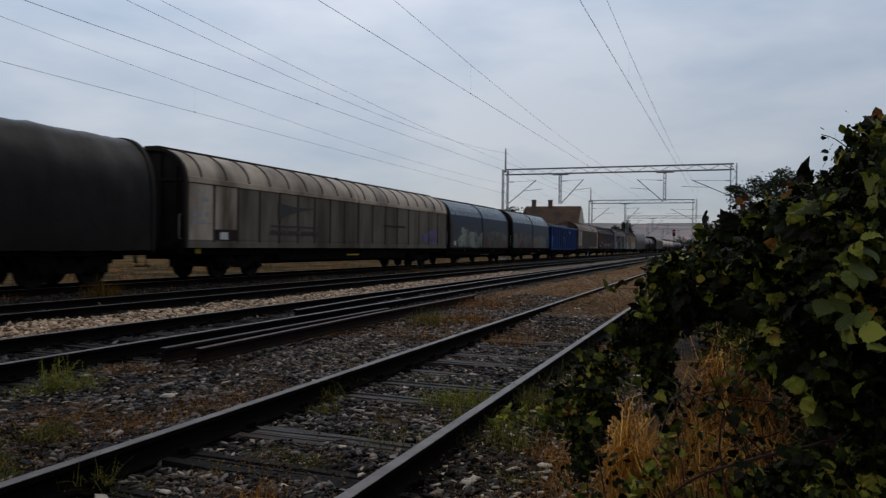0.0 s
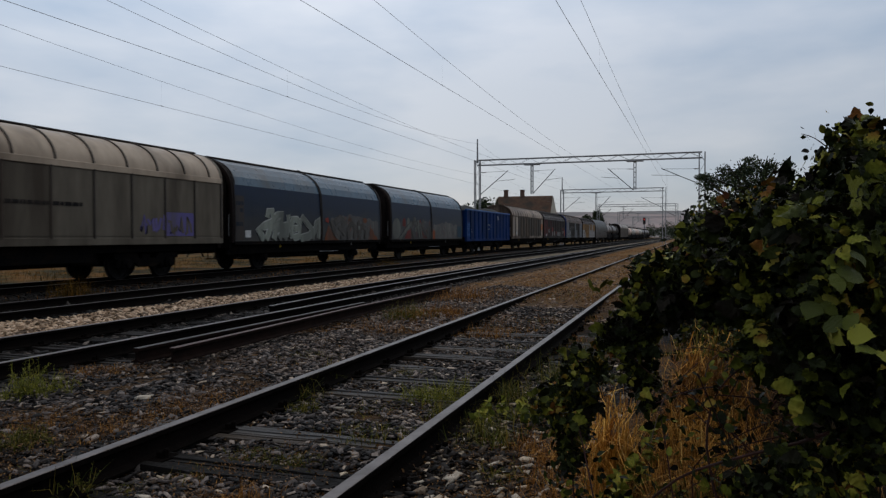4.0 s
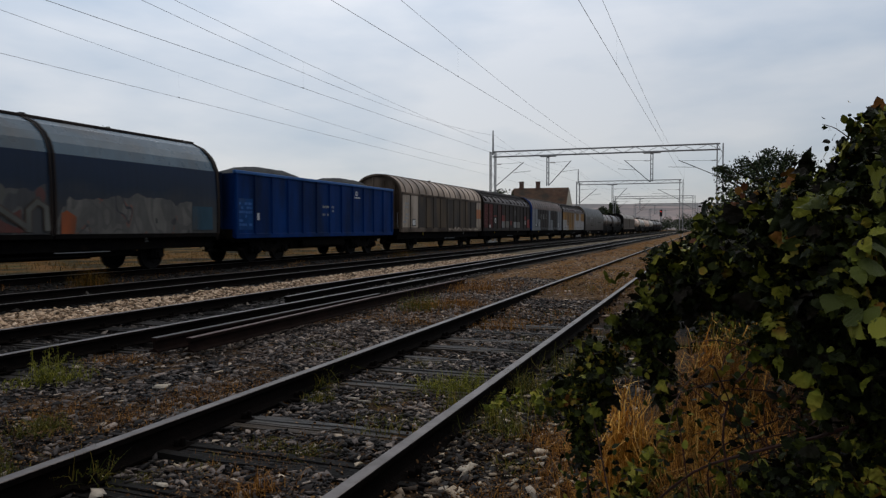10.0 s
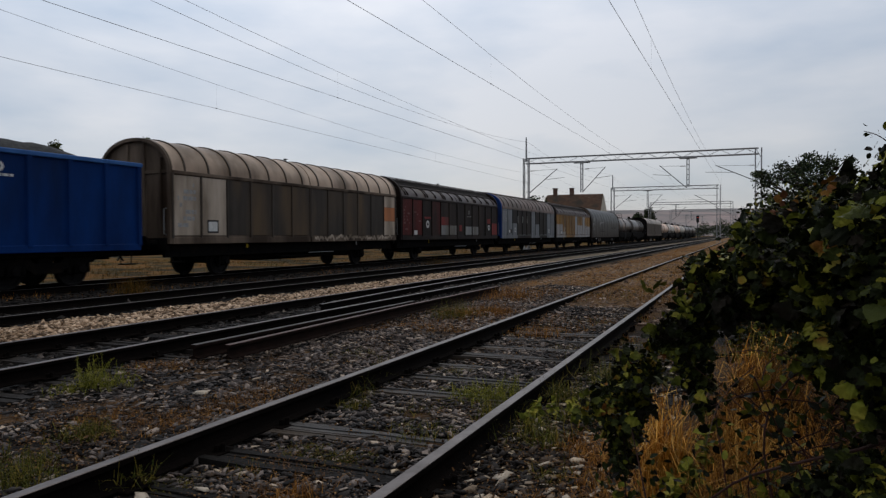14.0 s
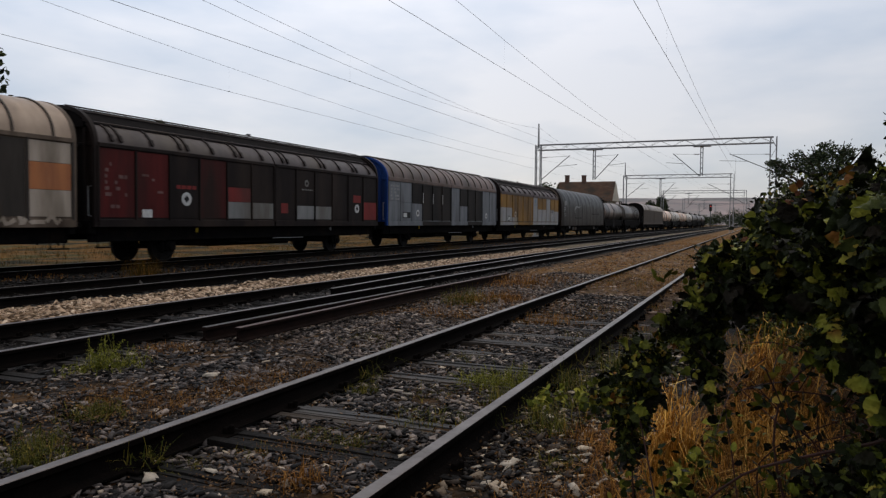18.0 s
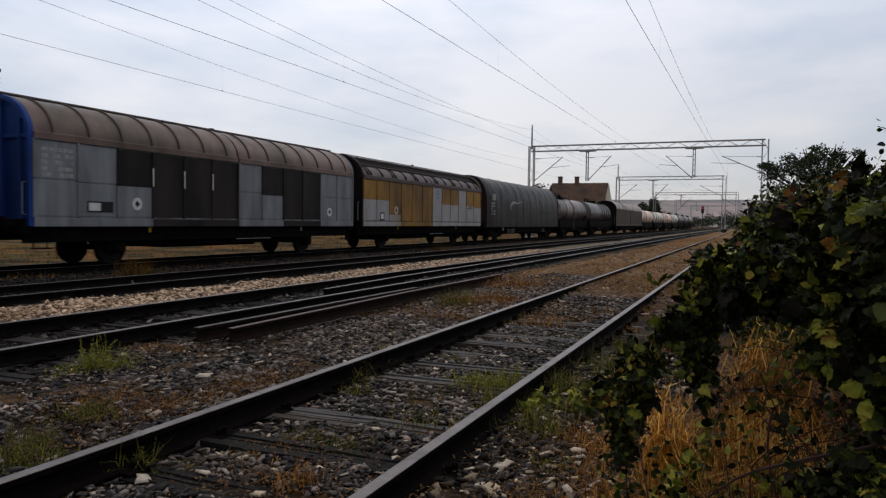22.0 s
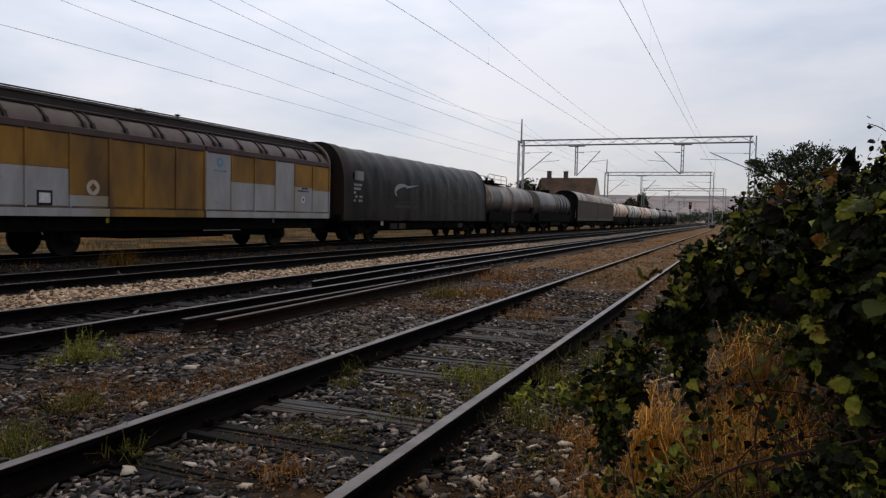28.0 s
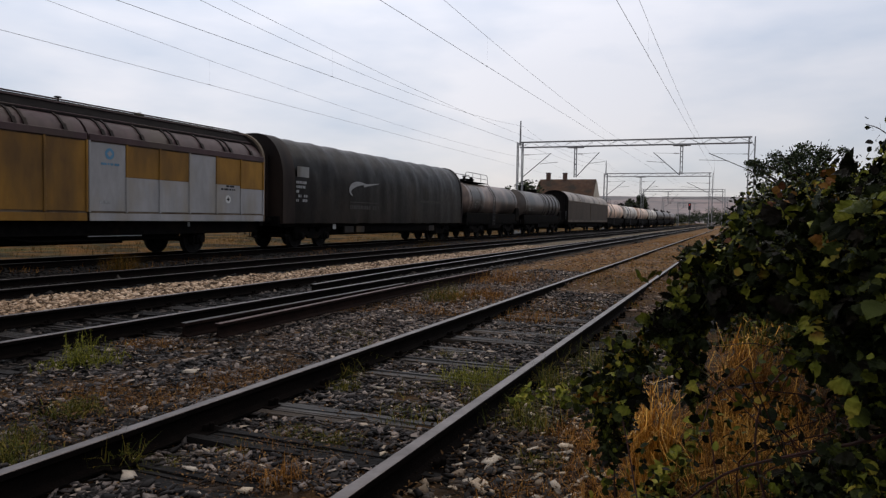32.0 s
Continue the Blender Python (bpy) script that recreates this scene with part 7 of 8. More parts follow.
def bramble():
    rs = np.random.RandomState(11)
    b = thing("bramble_bush", "tangled bramble hedge with dark and yellow-green leaves", "bush", at=(0.25, 2.2, 0.1))
    o = np.array([0.25, 2.2, 0.1])
    # x, y, z and radii of the leafy masses, and their share of leaves
    masses = [(-0.07, 2.30, 0.99, 0.06, 0.22, 0.06, 0.9), (-0.21, 2.30, 0.85, 0.05, 0.22, 0.05, 0.6), (-0.16, 2.25, 0.90, 0.05, 0.22, 0.06, 0.8), (-0.08, 2.20, 0.98, 0.10, 0.22, 0.10, 1.9),
              (-0.15, 2.20, 0.86, 0.08, 0.22, 0.05, 0.8), (-0.05, 2.20, 1.03, 0.10, 0.22, 0.09, 2.0), (0.02, 2.30, 1.07, 0.10, 0.22, 0.08, 1.8), (0.08, 2.00, 1.08, 0.12, 0.22, 0.10, 2.2),
              (0.10, 2.30, 1.12, 0.10, 0.22, 0.09, 1.8), (0.15, 2.10, 1.15, 0.10, 0.22, 0.07, 2.0), (0.21, 2.00, 1.18, 0.08, 0.22, 0.07, 2.0), (0.26, 1.90, 1.20, 0.06, 0.22, 0.08, 2.0),
              (0.17, 1.80, 1.11, 0.10, 0.22, 0.10, 2.2), (0.23, 1.60, 1.12, 0.08, 0.22, 0.11, 2.0), (0.00, 2.10, 0.99, 0.10, 0.22, 0.06, 1.3), (0.15, 1.80, 1.02, 0.07, 0.22, 0.06, 1.2),
              (0.19, 1.70, 0.96, 0.07, 0.22, 0.10, 1.4), (0.24, 1.60, 0.95, 0.07, 0.22, 0.11, 1.4), (0.17, 1.80, 0.87, 0.04, 0.22, 0.04, 0.25), (0.24, 1.70, 0.82, 0.06, 0.22, 0.06, 0.35),
              (-0.35, 2.40, 0.69, 0.05, 0.2, 0.09, 0.6), (-0.40, 2.40, 0.59, 0.08, 0.22, 0.08, 0.7), (-0.33, 2.40, 0.60, 0.04, 0.22, 0.08, 0.4), (-0.36, 2.40, 0.46, 0.04, 0.22, 0.07, 0.4),
              (-0.48, 2.50, 0.56, 0.04, 0.22, 0.06, 0.15), (-0.13, 2.30, 0.75, 0.05, 0.22, 0.07, 0.4), (-0.11, 2.30, 0.67, 0.03, 0.22, 0.07, 0.2), (-0.28, 2.4, 0.72, 0.05, 0.2, 0.05, 0.3),
              (0.34, 1.93, 1.33, 0.035, 0.12, 0.045, 0.35), (0.39, 1.88, 1.38, 0.035, 0.10, 0.04, 0.30), (0.32, 1.65, 1.16, 0.10, 0.22, 0.14, 2.0), (0.33, 1.60, 0.97, 0.09, 0.22, 0.14, 2.0), (0.38, 1.80, 1.29, 0.08, 0.22, 0.12, 1.6), (0.34, 1.60, 0.77, 0.09, 0.22, 0.10, 1.2),
              # the mass at 0.75, 1.2 is out of view, added to shade the lower right
              (0.16, 1.70, 0.60, 0.11, 0.22, 0.04, 0.4), (0.25, 1.60, 0.67, 0.08, 0.22, 0.05, 0.5), (0.55, 1.8, 1.0, 0.15, 0.4, 0.35, 2.5), (0.75, 1.2, 0.9, 0.15, 0.5, 0.5, 1.5),
              (0.24, 3.2, 1.0, 0.22, 0.3, 0.12, 1.4), (0.6, 2.9, 0.95, 0.25, 0.5, 0.35, 1.6), (0.06, 4.2, 0.92, 0.25, 0.5, 0.18, 1.2), (0.55, 4.6, 0.92, 0.4, 0.6, 0.36, 1.2)]
    p, d = blob_points(masses, 9000, rs, 0.25)
    # leaflets stand in threes on short stalks
    p = np.repeat(p, 3, 0)
    m3 = np.repeat(turns(len(p) // 3, rs, 0.33), 3, 0)
    ang = np.tile([-1.2, 0, 1.2], len(p) // 3) + 0.25 * rs.normal(size=len(p))
    c, s = np.cos(ang), np.sin(ang)
    z = np.zeros_like(c)
    spin = np.stack([np.stack([c, -s, z], 1), np.stack([s, c, z], 1), np.stack([z, z, z + 1], 1)], 1)
    m3 = np.einsum("nij,njk->nik", m3, spin)
    sizes = np.repeat(0.016 + 0.029 * rs.random(len(p) // 3) ** 1.6, 3) * np.tile([0.82, 1.0, 0.82], len(p) // 3) * (1 + 0.25 * rs.normal(size=len(p))).clip(0.5, 1.5)
    q = p + m3[:, :, 0] * (sizes * 0.25)[:, None]
    # five crumpled shapes, some rolled in at the edges
    kinds = rs.randint(5, size=len(q))
    vs, fs, done = [], [], 0
    for k in range(5):
        r2 = np.random.RandomState(60 + k)
        lv = MID[0] * np.array([1, 0.82 + 0.12 * k, 0.4 + 0.55 * k]) + np.array([0.02, 0.03, 0.055]) * r2.normal(size=MID[0].shape)
        v, f = scatter((lv, MID[1]), (q - o)[kinds == k], m3[kinds == k], sizes[kinds == k])
        vs.append(v)
        fs.append(f + done)
        done += len(v)
    tagged(part("leaves", from_arrays("leaves", np.concatenate(vs), np.concatenate(fs), BRAMBLE), BRAMBLE, b, "dense dark bramble foliage"), kind="stuff")
    # the depth of the thicket away from the tracks
    deep = [(0.9, 2.2, 0.75, 0.35, 0.6, 0.45, 2), (1.3, 2.8, 0.7, 0.4, 0.8, 0.45, 2), (0.9, 3.6, 0.75, 0.4, 0.7, 0.4, 2), (1.2, 1.5, 0.55, 0.4, 0.5, 0.45, 1.5), (1.0, 4.6, 0.7, 0.5, 0.6, 0.45, 1.5), (1.7, 2.2, 0.5, 0.4, 1.2, 0.45, 1.5), (1.7, 3.8, 0.45, 0.4, 1.2, 0.45, 1.5)]
    p, d = blob_points(deep, 9000, rs, 0.5)
    v, f = scatter(SIMPLE, p - o, turns(len(p), rs, 0.5), 0.035 + 0.04 * rs.random(len(p)))
    tagged(part("leaves", from_arrays("leaves", v, f, BRAMBLE), BRAMBLE, b), kind="stuff")
    # lighter yellow-green leaves, the outermost ones' lit look put in, and a few turned ones, one by one
    shapes = {}
    for mt in (YELLOW_ONE, TURNED):
        shapes[mt] = []
        for k in range(5):
            r2 = np.random.RandomState(k)
            lv, lf = leaf_shape(wide=1.2)
            lv = lv * np.array([1, 0.9 + 0.35 * r2.random(), 0.7 + 0.9 * r2.random()]) + 0.010 * r2.normal(size=lv.shape)
            shapes[mt].append(from_arrays("leaf", lv, lf, mt, True))

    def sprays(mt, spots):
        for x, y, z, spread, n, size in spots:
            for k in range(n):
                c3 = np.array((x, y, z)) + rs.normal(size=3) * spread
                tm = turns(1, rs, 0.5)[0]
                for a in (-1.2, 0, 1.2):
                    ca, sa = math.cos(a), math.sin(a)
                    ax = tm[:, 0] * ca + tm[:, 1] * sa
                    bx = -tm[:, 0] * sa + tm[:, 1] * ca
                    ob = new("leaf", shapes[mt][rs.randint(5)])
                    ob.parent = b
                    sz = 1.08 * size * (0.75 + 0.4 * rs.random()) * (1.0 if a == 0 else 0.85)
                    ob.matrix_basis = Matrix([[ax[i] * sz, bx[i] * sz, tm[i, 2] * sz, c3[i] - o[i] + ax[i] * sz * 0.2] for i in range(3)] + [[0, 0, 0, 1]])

    sprays(YELLOW_ONE, [(0.076, 2.45, 1.15, 0.02, 2, 0.034), (0.088, 2.1, 1.11, 0.03, 6, 0.034), (0.16, 1.95, 1.11, 0.03, 6, 0.036), (0.14, 1.85, 1.06, 0.035, 7, 0.036), (0.02, 2.05, 1.07, 0.03, 4, 0.030), (0.10, 1.9, 1.03, 0.03, 5, 0.034), (0.27, 1.85, 1.24, 0.02, 2, 0.042), (0.30, 1.75, 1.23, 0.025, 2, 0.044),
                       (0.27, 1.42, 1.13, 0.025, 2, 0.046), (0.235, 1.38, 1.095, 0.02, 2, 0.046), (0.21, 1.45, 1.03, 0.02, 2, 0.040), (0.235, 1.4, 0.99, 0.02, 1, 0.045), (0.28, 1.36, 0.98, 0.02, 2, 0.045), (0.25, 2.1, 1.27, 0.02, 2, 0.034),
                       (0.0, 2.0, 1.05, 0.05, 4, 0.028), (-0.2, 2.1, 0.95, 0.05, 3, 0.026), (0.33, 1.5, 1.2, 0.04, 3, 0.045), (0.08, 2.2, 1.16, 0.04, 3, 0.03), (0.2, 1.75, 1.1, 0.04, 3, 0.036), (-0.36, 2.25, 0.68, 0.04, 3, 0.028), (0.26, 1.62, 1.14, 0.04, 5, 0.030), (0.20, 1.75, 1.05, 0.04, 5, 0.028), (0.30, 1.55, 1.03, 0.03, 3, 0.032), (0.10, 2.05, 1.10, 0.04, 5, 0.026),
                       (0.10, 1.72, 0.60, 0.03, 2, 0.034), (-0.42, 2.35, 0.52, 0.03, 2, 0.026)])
    sprays(TURNED, [(0.16, 2.2, 1.235, 0.03, 6, 0.028), (0.20, 2.2, 1.24, 0.03, 5, 0.028), (0.11, 2.3, 1.21, 0.03, 4, 0.026), (-0.07, 2.35, 1.08, 0.02, 2, 0.024), (0.02, 2.1, 1.16, 0.04, 2, 0.028), (-0.12, 2.25, 0.78, 0.03, 2, 0.024)])

    # canes arching through the mass, and dead twigs
    def cane(pts, r, thorny=True):
        path = []
        for i in range(len(pts) - 1):
            for u in (0, 0.33, 0.66):
                a0, a1, a2, a3 = (Vector(pts[min(max(i + k, 0), len(pts) - 1)]) for k in (-1, 0, 1, 2))
                path.append(0.5 * ((2 * a1) + (a2 - a0) * u + (2 * a0 - 5 * a1 + 4 * a2 - a3) * u * u + (3 * a1 - a0 - 3 * a2 + a3) * u**3) - Vector(o))
        path.append(Vector(pts[-1]) - Vector(o))
        c = part("cane" if thorny else "twig", MB().tube(path, r, 6, r * 0.5), CANE, b)
        if thorny:
            th = MB()
            for i in range(1, len(path) - 1):
                dv = Vector(rs.normal(size=3)).normalized()
                th.tube([path[i], path[i] + dv * 0.012], 0.0020, 4, 0.0003)
            tagged(part("thorns", th, CANE, c), kind="stuff")

    cane([(0.60, 1.55, 0.80), (0.34, 1.6, 0.78), (0.22, 1.65, 0.72), (0.10, 1.7, 0.66), (-0.02, 1.8, 0.57), (-0.14, 1.9, 0.42)], 0.0050)
    cane([(0.08, 1.75, 0.50), (0.045, 1.78, 0.66), (0.07, 1.8, 0.79), (0.15, 1.85, 0.86)], 0.0032)
    cane([(0.17, 1.7, 0.45), (0.12, 1.74, 0.62), (0.07, 1.8, 0.76)], 0.0026, False)
    cane([(-0.02, 2.0, 0.35), (-0.05, 2.05, 0.55), (-0.07, 2.1, 0.66), (-0.06, 2.15, 0.72)], 0.0022, False)
    cane([(-0.22, 2.0, 0.30), (-0.27, 2.1, 0.46), (-0.32, 2.2, 0.60)], 0.0030)
    cane([(-0.34, 2.4, 0.0), (-0.36, 2.4, 0.3), (-0.37, 2.4, 0.7)], 0.0040)
    cane([(0.30, 1.95, 1.15), (0.325, 2.0, 1.32), (0.335, 2.0, 1.39), (0.32, 2.0, 1.43)], 0.0024, False)
    cane([(0.335, 2.0, 1.37), (0.30, 2.0, 1.40), (0.27, 2.0, 1.412)], 0.0016, False)
    for k in range(16):
        x, y = 0.02 + 0.45 * rs.random(), 2.0 + 0.8 * rs.random()
        z = bank_height(x, y)
        cane([(x, y, z - 0.05), (x + 0.06 * rs.normal(), y, z + 0.15), (x + 0.10 * rs.normal(), y - 0.05, z + 0.32), (x + 0.15 * rs.normal(), y - 0.1, z + 0.35 + 0.2 * rs.random())], 0.0022 + 0.0015 * rs.random())
    for k in range(34):
        x, y, z = 0.02 + 0.38 * rs.random(), 1.55 + 0.6 * rs.random(), 0.55 + 0.35 * rs.random()
        d = rs.normal(size=3) * 0.09
        cane([(x, y, z), (x + d[0], y + d[1], z + d[2]), (x + 2 * d[0] + 0.03 * rs.normal(), y + 2 * d[1], z + 1.8 * d[2] - 0.02)], 0.0012 + 0.0010 * rs.random(), False)
    # small dark leaves on the sprig that stands out against the sky and along the lower canes
    shoots = [(0.325, 2.0, 1.365, 0.018, 9, 0.017), (0.335, 2.0, 1.405, 0.014, 8, 0.014), (0.285, 2.0, 1.405, 0.012, 6, 0.012), (0.30, 2.0, 1.35, 0.02, 8, 0.02), (0.07, 1.8, 0.80, 0.025, 9, 0.026), (0.08, 1.78, 0.745, 0.02, 7, 0.026), (0.12, 1.8, 0.84, 0.02, 7, 0.024), (0.03, 1.82, 0.74, 0.02, 5, 0.024), (0.10, 1.72, 0.70, 0.03, 5, 0.022),
              (-0.03, 2.0, 0.6, 0.06, 10, 0.024), (0.2, 1.7, 0.72, 0.06, 22, 0.024), (0.28, 1.6, 0.74, 0.07, 30, 0.026), (0.05, 1.75, 0.6, 0.07, 16, 0.022), (-0.2, 2.1, 0.5, 0.05, 12, 0.022), (-0.3, 2.2, 0.42, 0.05, 14, 0.022), (0.36, 1.85, 1.38, 0.03, 14, 0.020), (0.40, 1.9, 1.42, 0.02, 8, 0.018), (0.10, 2.6, 0.62, 0.10, 60, 0.03), (0.28, 2.5, 0.66, 0.10, 80, 0.03), (-0.03, 2.7, 0.52, 0.08, 40, 0.028), (0.30, 2.2, 0.62, 0.10, 90, 0.028), (0.10, 2.1, 0.50, 0.10, 50, 0.026), (0.18, 3.1, 0.72, 0.05, 30, 0.03), (-0.12, 3.0, 0.55, 0.04, 40, 0.03), (-0.34, 2.55, 0.22, 0.07, 70, 0.028), (-0.22, 2.5, 0.20, 0.07, 60, 0.028), (-0.42, 2.6, 0.3, 0.05, 40, 0.026), (-0.1, 2.4, 0.28, 0.08, 60, 0.028)]
    pts, szs = [], []
    for x, y, z, sp, n, size in shoots:
        pts.append(np.array((x, y, z)) + rs.normal(size=(n, 3)) * sp)
        szs.append(size * (0.7 + 0.6 * rs.random(n)))
    pts, szs = np.concatenate(pts), np.concatenate(szs)
    v, f = scatter(LEAF, pts - o, turns(len(pts), rs, 0.35), szs)
    tagged(part("leaves", from_arrays("leaves", v, f, BRAMBLE, True), BRAMBLE, b, "small dark leaves on thin shoots"), kind="stuff")


bramble()


def hedge(label, at, blobs, n, size, seed):
    rs = np.random.RandomState(seed)
    h = thing("hedge_bush", label, "bush", "hedge along the siding", at=at)
    p, d = blob_points(blobs, n, rs, 0.6)
    v, f = scatter(SIMPLE, p, turns(n, rs, 0.4), size * (0.6 + 0.8 * rs.random(n)))
    tagged(part("leaves", from_arrays("leaves", v, f, BRAMBLE), BRAMBLE, h), kind="stuff")
    for k in range(8):
        x, y = rs.normal(size=2).clip(-1, 1) * 0.14
        part("stem", MB().tube([(x, y, -0.15), (x * 1.5, y * 1.4, 0.5), (x * 2 + 0.1 * rs.normal(), y * 2, 1.0)], 0.012, 5, 0.005), CANE, h)


hedge("dense bramble bush beside the siding", (0.45, 6.6, 0), [(0, 0, 0.7, 0.62, 0.8, 0.72, 3), (-0.35, -0.2, 0.6, 0.3, 0.5, 0.55, 1), (0.5, 0.4, 0.9, 0.6, 0.6, 0.65, 2)], 5200, 0.055, 81)
hedge("dense dark bush beside the siding", (0.75, 9.5, 0), [(0, 0, 0.85, 0.85, 0.9, 0.78, 3), (-0.6, 0, 0.75, 0.35, 0.6, 0.6, 1), (0.6, 0.2, 1.1, 0.6, 0.6, 0.7, 2)], 5200, 0.07, 82)
hedge("tall dark bush beside the siding", (0.85, 14, 0), [(0, 0, 1.0, 0.95, 1.2, 0.95, 3), (-0.7, 0, 0.9, 0.4, 0.8, 0.7, 1), (0.8, 0.2, 1.3, 0.8, 0.8, 0.9, 2)], 4200, 0.09, 83)
hedge("tall dark bush below the tree", (1.3, 20, 0), [(0, 0, 1.2, 1.2, 1.5, 1.1, 3), (-0.9, 0, 0.9, 0.5, 1.0, 0.8, 1), (1.2, 0, 1.5, 1.2, 1.0, 1.2, 2)], 4000, 0.11, 84)
hedge("dark bushes further along the siding", (1.2, 34, 0), [(0, 0, 1.0, 1.4, 4, 1.0, 3), (1.5, 0, 1.4, 1.5, 4, 1.3, 2)], 3500, 0.16, 85)


# ---- dry grass, weeds and litter ----
def grass(name, label, material, centres, seed, count, length, width=0.005, lean=0.35, curl=0.8, category="grass", kind="stuff"):
    """Blades round centres of (x, y, spread)."""
    rs = np.random.RandomState(seed)
    c = np.array(centres)[rs.randint(len(centres), size=count)]
    xy = c[:, :2] + rs.normal(size=(count, 2)) * c[:, 2:3]
    p = np.column_stack([xy, ground_z(xy) - 0.01])
    v, f = blades(p, length * (0.35 + 0.9 * rs.random(count)), rs, width, lean, curl)
    return tagged(new(name, from_arrays(name, v, f, material)), label, category, kind=kind)


def straw(label, material, spots, seed, length, width, lean, curl, down=False, name="dry_grass", category="grass", dense=1.0):
    """Stalks on the bank round spots of (x, y, spread x, spread y, height over the bank, depth of the layer, count)."""
    rs = np.random.RandomState(seed)
    ps = []
    for x, y, sx, sy, h, dh, n in spots:
        n = int(n * dense)
        q = np.column_stack([x + sx * rs.normal(size=n), y + sy * rs.normal(size=n)])
        ps.append(np.column_stack([q, np.array([bank_height(a, b) for a, b in q]) + h + dh * rs.random(n)]))
    p = np.concatenate(ps)
    v, f = blades(np.zeros_like(p), length * (0.35 + 0.9 * rs.random(len(p))), rs, width, lean, curl)
    if down:
        v[:, 2] *= -1
    v = v.reshape(len(p), -1, 3) + p[:, None, :]
    return tagged(new(name, from_arrays(name, v.reshape(-1, 3), f, material)), label, category, kind="stuff")


straw("upright golden straw standing in the brambles", STRAW, [(-0.37, 3.1, 0.02, 0.04, -0.05, 0.1, 130), (-0.31, 3.1, 0.025, 0.04, -0.05, 0.12, 150), (-0.25, 3.1, 0.02, 0.04, -0.05, 0.04, 90)], 91, 0.38, 0.0065, 0.20, 0.8)
straw("broken straw drooping from the brambles", STRAW, [(-0.33, 3.05, 0.04, 0.04, 0.2, 0.25, 90), (0.02, 3.4, 0.02, 0.05, 0.16, 0.12, 70), (0.07, 3.4, 0.03, 0.05, 0.20, 0.14, 60), (0.18, 3.35, 0.05, 0.05, 0.22, 0.14, 50)], 94, 0.24, 0.005, 0.8, 1.5, True)
straw("matted golden dry grass under the bramble hedge", STRAW, [(-0.02, 3.15, 0.05, 0.10, 0.0, 0.06, 150), (0.06, 3.2, 0.07, 0.12, 0.0, 0.10, 230), (0.16, 3.05, 0.08, 0.12, 0.0, 0.05, 120), (0.05, 2.75, 0.12, 0.12, 0.0, 0.04, 110), (-0.30, 2.98, 0.06, 0.06, 0.0, 0.04, 110), (0.28, 2.7, 0.10, 0.15, 0.0, 0.04, 70)], 92, 0.22, 0.0032, 1.3, 1.8, dense=1.7)
straw("broken brown stalks in the dry grass", RUSSET, [(0.05, 3.35, 0.06, 0.06, 0.02, 0.25, 380), (0.16, 3.3, 0.07, 0.06, 0.0, 0.25, 380), (-0.02, 3.2, 0.06, 0.06, 0.0, 0.15, 260), (-0.30, 3.15, 0.06, 0.04, 0.0, 0.2, 200)], 98, 0.17, 0.0032, 1.4, 1.8, True, dense=1.3)
straw("matted russet grass on the bank", RUSSET, [(0.0, 2.9, 0.15, 0.2, 0.0, 0.05, 500), (0.2, 2.6, 0.15, 0.2, 0.0, 0.05, 600), (0.35, 2.4, 0.15, 0.2, 0.0, 0.06, 450), (-0.25, 2.85, 0.10, 0.12, 0.0, 0.04, 220), (0.05, 2.3, 0.2, 0.2, 0.0, 0.04, 200), (0.1, 3.3, 0.15, 0.15, 0.0, 0.12, 500)], 93, 0.15, 0.0032, 1.3, 2.0, dense=1.7)
straw("dull green weeds among the dry grass", DULLGREEN, [(0.2, 2.8, 0.1, 0.15, 0.0, 0.05, 130), (0.3, 2.5, 0.1, 0.12, 0.0, 0.05, 130), (0.2, 3.35, 0.08, 0.05, 0.2, 0.15, 150), (0.0, 2.5, 0.1, 0.1, 0, 0.05, 120)], 97, 0.13, 0.009, 0.9, 0.9, name="weed_clump", category="weed")
grass("dry_grass", "low russet dry grass at the foot of the hedge", RUSSET, [(-0.62, 3.6, 0.10), (-0.55, 3.2, 0.08), (-0.4, 4.4, 0.2), (-0.3, 4.8, 0.2), (0, 5.4, 0.3), (-0.7, 4.0, 0.08)], 96, 1500, 0.20, 0.006, 0.9, 1.6)


def nettles():
    """Small upright weeds with pairs of bright leaves."""
    rs = np.random.RandomState(95)
    for x, y, h, n in ((-0.20, 2.9, 0.16, 9), (-0.25, 2.8, 0.13, 8), (-0.23, 2.7, 0.12, 8), (-0.17, 2.85, 0.12, 7), (-0.29, 2.66, 0.10, 6), (-0.14, 2.95, 0.20, 8), (-0.5, 2.9, 0.14, 7), (-1.30, 4.72, 0.16, 9), (-1.22, 4.86, 0.14, 8), (-1.12, 4.98, 0.16, 9), (-1.02, 4.70, 0.17, 9), (-0.92, 4.86, 0.15, 8), (-1.34, 4.60, 0.12, 7)):
        z = bank_height(x, y) if x > -0.75 else ground_height(x, y)
        t = thing("weed", "bright green leafy weed before the dry grass" if x > -0.75 else "green leafy weed beside the siding's rail", "weed", "weeds on the bank", at=(x, y, z))
        part("stem", MB().tube([(0, 0, -0.02), (0.01, 0, h * 0.5), (0.0, 0.01, h)], 0.003, 5, 0.0015), GREEN, t)
        p = np.column_stack([0.012 * rs.normal(size=(n * 3, 2)), h * (0.3 + 0.75 * rs.random(n * 3))])
        v, f = scatter(LEAF, p, turns(n * 3, rs, 0.6), 0.034 + 0.026 * rs.random(n * 3))
        tagged(part("leaves", from_arrays("leaves", v, f, GREEN, True), GREEN, t), kind="stuff")


